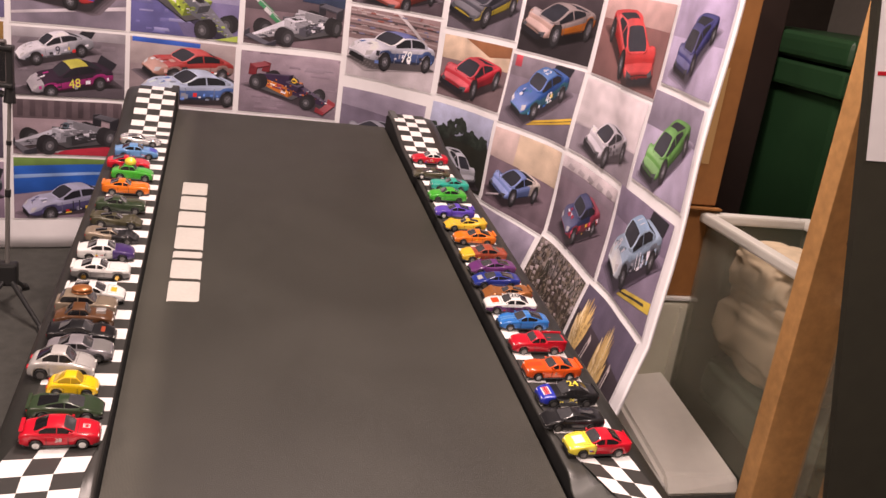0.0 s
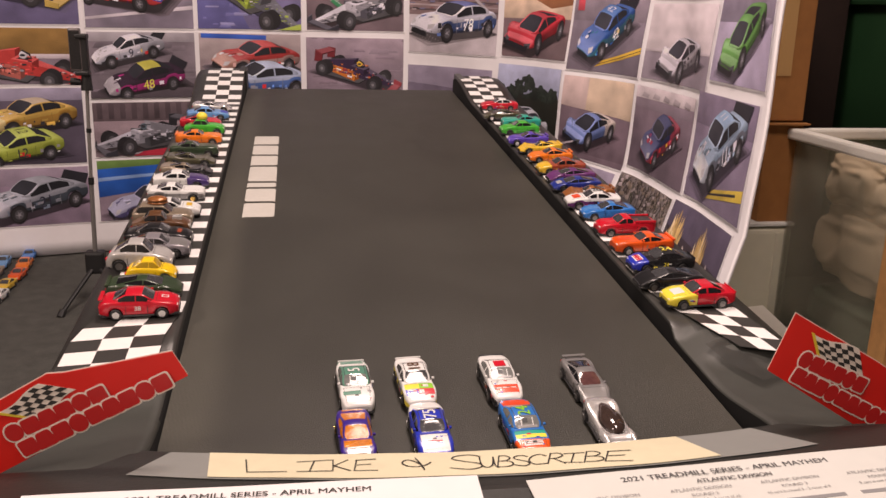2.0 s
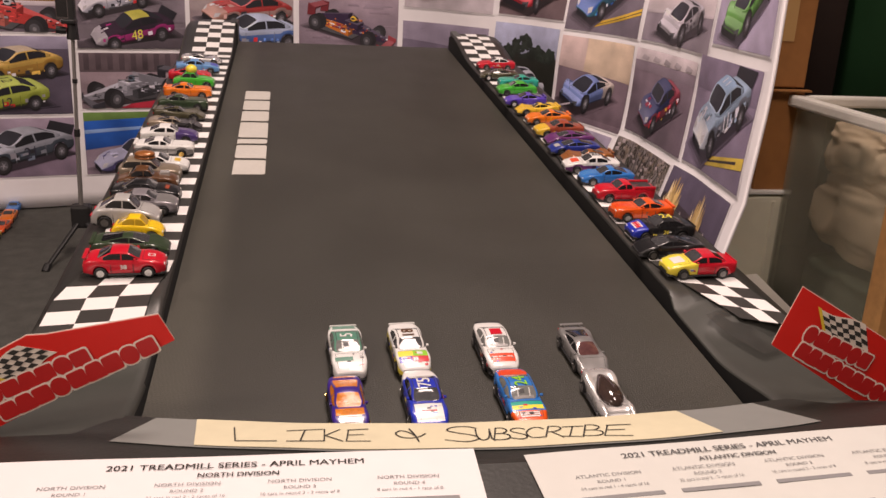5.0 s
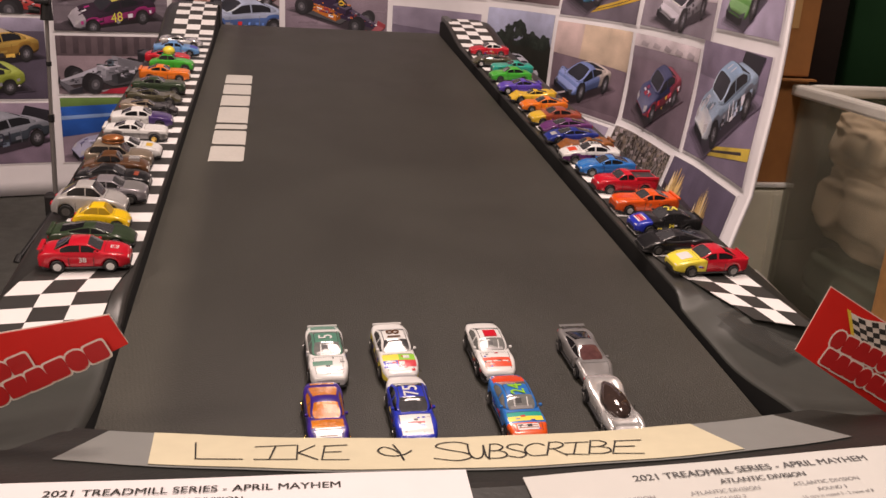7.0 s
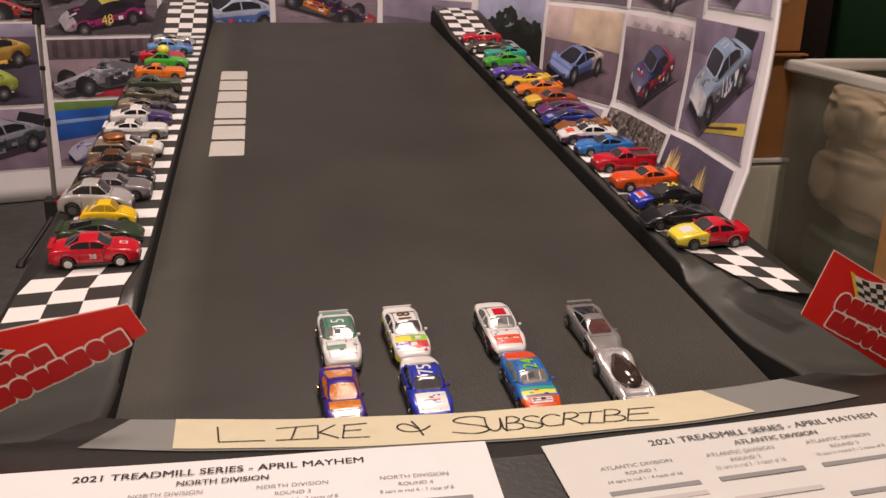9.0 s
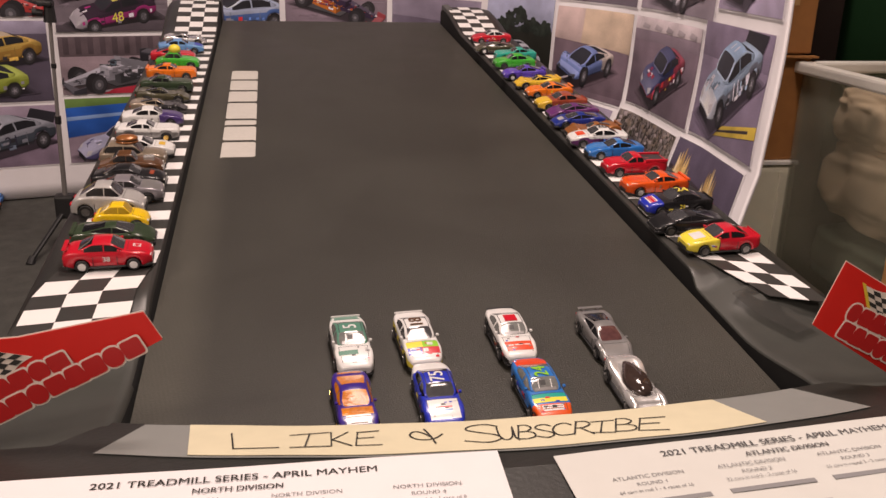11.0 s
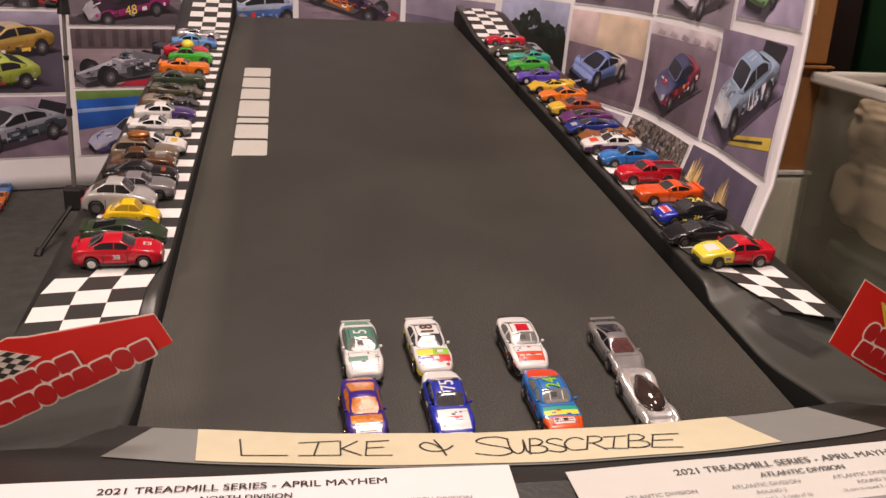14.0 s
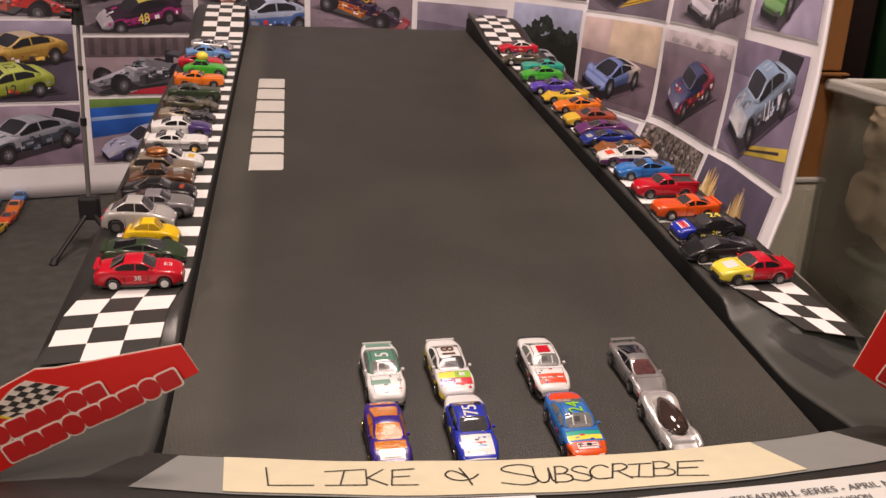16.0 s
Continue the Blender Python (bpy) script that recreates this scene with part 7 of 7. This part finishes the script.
for x, y, shape, c, label, kw, rot in belt_cars:
    kw = dict(kw)
    ex = kw.get("extras")
    if ex in ("roofsq", "bubble"):
        kw.pop("extras")
    car = toy_car(DECK @ pose(x + 0.0035, y - 0.0075 if y > -0.53 else y - 0.003, 0.0003, 0, 0, rot), shape, c, label, group=G_B, size=0.93, **kw)
    sh = SHAPES[shape]
    if ex == "roofsq":
        xb, xc = sh["cab"][1] * sh["len"], sh["cab"][2] * sh["len"]
        part("roof_square", box(xc + 0.003, xb - 0.003, -0.0055, 0.0055, sh["cab"][4] + 0.0002, sh["cab"][4] + 0.0008), P["red"], car)
        part("spoiler", box(-sh["len"] * 0.5, -sh["len"] * 0.485, -0.0125, 0.0125, 0.0155, 0.0185, 0.0004, 1), BASEM, car)
    if ex == "bubble":
        bm = bmesh.new()
        bmesh.ops.create_uvsphere(bm, u_segments=20, v_segments=12, radius=1)
        for v in bm.verts:
            v.co = Vector((v.co.x * 0.0255 * (1 - 0.10 * v.co.x), v.co.y * 0.0112 * (1 - 0.35 * max(0, -v.co.x)), v.co.z * 0.0082))
        part("canopy", bm, BROWNW, car, "smoked dome canopy", True, pose(0.000, 0, 0.0148))
        for sgn in (-1, 1):
            bm = bmesh.new()
            bmesh.ops.create_uvsphere(bm, u_segments=14, v_segments=8, radius=1)
            for v in bm.verts:
                v.co = Vector((v.co.x * 0.014, v.co.y * 0.0042, v.co.z * 0.005))
            part("fender", bm, CHROME, car, "", True, pose(0.021, sgn * 0.0122, 0.0105))

# toy cars standing nose to tail on the floor
for x, y, shape, c, label, rot in ((-0.828, 0.93, "coupe", "gold", "yellow gold toy coupe on the dark carpet", -96), (-0.826, 1.02, "coupe", "ored", "orange-red toy coupe on the dark carpet", -92), (-0.835, 1.11, "stock", "orange", "orange toy stock car on the dark carpet", -86),
                                    (-0.845, 1.19, "muscle", "blue", "blue toy muscle car on the dark carpet", -84), (-0.885, 1.04, "racer", "tan", "pale toy racer on the dark carpet", -88), (-0.893, 1.13, "stock", "lblue", "light blue toy stock car on the dark carpet", -85), (-0.822, 0.845, "stock", "white", "white toy stock car on the dark carpet", -94)):
    toy_car(pose(x, y, 0.0006, 0, 0, rot), shape, c, label, group="toy cars on the floor")

# ---- phone tripod ----
tri = empty("phone_tripod", pose(-0.597, 0.83, 0), "black and grey telescopic phone tripod standing on the carpet", "tripod")
GREYM = mat("grey_metal", (0.36, 0.34, 0.33), 0.35, metal=0.7)
part("hub", box(-0.021, 0.021, -0.017, 0.017, 0.066, 0.118, 0.006), BLACK, tri)
part("lower_pole", rod((0, 0, 0.11), (0.004, 0.0, 0.28), 0.0052), GREYM, tri)
part("upper_pole", rod((0.004, 0, 0.28), (0.011, 0, 0.49), 0.0040), GREYM, tri)
part("collar", rod((0.0038, 0, 0.272), (0.0042, 0, 0.288), 0.0066), BLACK, tri)
part("collar", rod((0.0078, 0, 0.388), (0.0081, 0, 0.397), 0.0056), BLACK, tri)
for fx, fy in ((-0.055, -0.108), (0.09, -0.11), (0.01, 0.13)):
    lg = part("leg", rod((fx * 0.14, fy * 0.14, 0.076), (fx, fy, 0.008), 0.0055, 0.0048), BLACK, tri)
    part("rubber_foot", rod((fx * 0.97, fy * 0.97, 0.0135), (fx * 1.05, fy * 1.05, 0.0), 0.0075, 0.009), BLACK, lg)
bh = part("ball_head", rod((0.011, 0, 0.480), (0.012, 0, 0.515), 0.013, 0.010), BLACK, tri)
part("tilt_knob", rod((0.0, -0.004, 0.498), (-0.02, -0.006, 0.500), 0.007, 0.008), BLACK, bh)
cl = part("phone_clamp", box(0.006, 0.020, -0.010, 0.010, 0.508, 0.60, 0.004), BLACK, tri)
part("clamp_jaw", box(-0.008, 0.021, -0.016, 0.012, 0.512, 0.522, 0.003), BLACK, cl)
part("clamp_jaw", box(-0.004, 0.021, -0.016, 0.012, 0.590, 0.600, 0.003), BLACK, cl)
ph = empty("phone", pose(-0.597, 0.83, 0), "dark glass smartphone held in the tripod clamp", "phone")
part("phone_body", box(-0.018, 0.0085, -0.010, -0.001, 0.520, 0.612, 0.004), mat("phone_grey", (0.16, 0.14, 0.14), 0.25, metal=0.3), ph)
part("phone_screen", box(-0.0155, 0.006, -0.0112, -0.0098, 0.526, 0.606, 0.0004, 1), GLASS, ph)

# ---- beside the board: carton, foam box, tote, bin, stud ----
CARTON = mat("cardboard", (0.30, 0.13, 0.035), 0.8, grain=0.14, scale=40, bump=0.08)
FOAM = mat("pale_plastic", (0.70, 0.69, 0.56), 0.55, grain=0.06, scale=30)
TOTE = mat("tote_plastic", (0.36, 0.36, 0.28), 0.4, grain=0.25, scale=8, alpha=0.27)
RIMW = mat("tote_rim", (0.74, 0.73, 0.68), 0.4, grain=0.04, scale=30)
CLOTH = mat("cloth", (0.60, 0.49, 0.34), 0.9, grain=0.35, scale=22, bump=0.4)
CLOTH2 = mat("cloth_grey", (0.13, 0.17, 0.12), 0.9, grain=0.25, scale=18, bump=0.3)
DARKW = mat("dark_board", (0.035, 0.033, 0.022), 0.7, grain=0.15, scale=30)

fb = empty("storage_box", pose(0.80, 0.60, 0), "pale grey-green plastic storage box on the floor", "box")
part("body", box(-0.16, 0.085, -0.16, 0.2, 0, 0.245, 0.012, 3), FOAM, fb)
part("lid", box(-0.161, 0.086, -0.1615, 0.2015, 0.248, 0.256, 0.002), WHITE, fb)
part("rib", box(0.045, 0.053, -0.165, -0.16, 0.01, 0.235, 0.002), FOAM, fb)
ct = empty("cardboard_carton", pose(0.85, 0.62, 0.256), "tall brown cardboard carton standing on the storage box", "carton")
part("side", box(-0.045, 0.035, -0.17, 0.17, 0.0, 0.205, 0.003), CARTON, ct)
part("upper_side", box(-0.05, 0.030, -0.172, 0.17, 0.21, 0.72, 0.003), CARTON, ct)
part("flap", box(-0.05, 0.04, -0.185, -0.168, 0.203, 0.2065), CARTON, ct, "torn pale flap edge")
part("packing_tape", box(-0.04, -0.01, -0.1735, -0.172, 0.3, 0.5), mat("packing_tape", (0.45, 0.28, 0.12), 0.25), ct)

# low white tray lying before the tote
wb_ = empty("white_tray", pose(0.74, 0.27, 0), "white plastic tray lying on the floor", "tray")
bm = bmesh.new()
lo = [bm.verts.new(p) for p in ((-0.06, -0.20, 0), (0.10, -0.20, 0), (0.10, 0.17, 0), (-0.06, 0.17, 0))]
hi = [bm.verts.new(p) for p in ((-0.05, -0.16, 0.025), (0.10, -0.18, 0.03), (0.10, 0.17, 0.08), (-0.05, 0.15, 0.075))]
bm.faces.new(hi)
bm.faces.new(lo[::-1])
for k in range(4):
    bm.faces.new((lo[k], lo[(k + 1) % 4], hi[(k + 1) % 4], hi[k]))
bmesh.ops.recalc_face_normals(bm, faces=bm.faces)
bmesh.ops.bevel(bm, geom=list(bm.edges), offset=0.008, segments=2, affect="EDGES")
part("tray_body", bm, mat("tray_white", (0.86, 0.84, 0.78), 0.45, grain=0.04, scale=40), wb_)
part("tray_lip", box(-0.064, -0.056, -0.19, 0.16, 0.0, 0.02, 0.003), WHITE, wb_)

# see-through tote with folded things inside
tote = empty("storage_tote", pose(0.865, 0.19, 0), "see-through plastic tote with a white rim", "tote")
for nm, b in (("side_wall", (0.0, 0.004, -0.25, 0.25, 0.01, 0.43)), ("side_wall", (0.24, 0.244, -0.25, 0.25, 0.01, 0.43)), ("end_wall", (0.004, 0.24, -0.25, -0.246, 0.01, 0.43)), ("end_wall", (0.004, 0.24, 0.246, 0.25, 0.01, 0.43))):
    part(nm, box(*b), TOTE, tote)
part("bottom", box(0, 0.244, -0.25, 0.25, 0.0, 0.008), TOTE, tote)
for b in ((-0.014, 0.012, -0.265, 0.265, 0.43, 0.452), (0.232, 0.258, -0.265, 0.265, 0.43, 0.452), (0.012, 0.232, -0.265, -0.24, 0.43, 0.452), (0.012, 0.232, 0.24, 0.265, 0.43, 0.452)):
    part("rim", box(*b, 0.005), RIMW, tote, "white rolled rim")
rng = random.Random(9)


def folded(cx, cy, cz, sx, sy, sz, material, label, name):
    bm = bmesh.new()
    bmesh.ops.create_icosphere(bm, subdivisions=5, radius=1)
    for v in bm.verts:
        d = v.co.normalized()
        k = 1 + 0.16 * noise.noise(d * 2.3 + Vector((cx * 9, cy * 9, cz * 9))) + 0.09 * noise.noise(d * 5 + Vector((cz, cx, cy))) + 0.05 * abs(noise.noise(d * 11 + Vector((cy, cz, cx))))
        q = Vector([math.copysign(abs(c) ** 0.6, c) for c in d]) * k
        v.co = Vector((cx + q.x * sx, cy + q.y * sy, cz + q.z * sz))
    return tagged(link(name, bm, material, smooth=True), label, "cloth")


folded(0.985, 0.20, 0.09, 0.085, 0.21, 0.07, CLOTH2, "folded grey-green cloth at the bottom of the tote", "folded_cloth")
folded(0.978, 0.24, 0.245, 0.088, 0.165, 0.078, CLOTH, "crumpled beige cloth inside the tote", "folded_cloth")
folded(0.985, 0.31, 0.36, 0.08, 0.10, 0.055, CLOTH, "crumpled tan cloth on top in the tote", "folded_cloth")
folded(0.985, 0.09, 0.355, 0.08, 0.09, 0.06, CLOTH, "rumpled brown cloth on top in the tote", "folded_cloth")

gb = empty("wheelie_bin", pose(1.46, 0.86, 0), "dark green plastic wheelie bin with a closed lid", "bin")
bm = box(-0.22, 0.24, -0.25, 0.27, 0.04, 0.765, 0.02)
for v in bm.verts:
    k = 0.82 + 0.18 * v.co.z / 0.76
    v.co.x *= k
    v.co.y *= k
part("body", bm, GREEN, gb)
part("rim_band", box(-0.235, 0.255, -0.265, 0.285, 0.70, 0.765, 0.01), GREEN, gb)
part("lid", box(-0.245, 0.265, -0.275, 0.29, 0.77, 0.835, 0.02, 3), GREEN, gb, "green hinged lid")
part("grip", box(-0.12, -0.04, -0.272, -0.262, 0.66, 0.69, 0.004), GREEN, gb)
bx = empty("brown_box", pose(1.06, 0.98, 0), "worn brown cardboard box on the floor, coloured near-black for the shaded gap", "box")
# brown lowered to near-black: shade of the gap beside the carton, in the colour
part("carton_body", box(-0.14, 0.155, -0.12, 0.16, 0, 1.02, 0.004), mat("gap_shade_cardboard", (0.022, 0.010, 0.007), 0.85, grain=0.2, scale=30), bx)
part("flap", box(-0.13, 0.145, -0.135, -0.12, 0.96, 1.015, 0.002), CARTON, bx)

sd = tagged(link("wall_stud", box(0.782, 0.872, -0.03, 0.012, 0, 2.3, 0.002), WOOD), "knotty pine wall stud, floor to ceiling", "stud")
kn = part("knot", rod((0.835, -0.0315, 0.545), (0.835, -0.029, 0.545), 0.008, 0.008, 12), mat("knot", (0.12, 0.045, 0.015), 0.7), sd, "dark knot in the pine")
sd2 = tagged(link("wall_stud", box(0.90, 0.94, -0.12, -0.05, 0, 2.3, 0.002), WOOD), "second pine stud behind the dark board", "stud")
# dark leaning board with a sheet pinned on it
bd = empty("leaning_board", pose(0, -0.2, 0), "dark painted board leaning beside the studs", "board")
part("panel", [prism([(0.815, 0.0), (1.3, 0.0), (1.3, 1.08), (0.588, 1.08)], -0.006, 0.006)][0], DARKW, bd, "", False, pose(0, 0, 0, 90, 0, 0))
part("pinned_sheet", prism([(0.672, 0.712), (0.87, 0.715), (0.82, 1.05), (0.604, 1.03)], 0.0065, 0.0075), PAPER, bd, "white sheet pinned on the board", False, pose(0, 0, 0, 90, 0, 0))
part("red_line", prism([(0.652, 0.822), (0.85, 0.838), (0.848, 0.842), (0.651, 0.827)], 0.0078, 0.0082), P["red"], bd, "", False, pose(0, 0, 0, 90, 0, 0))
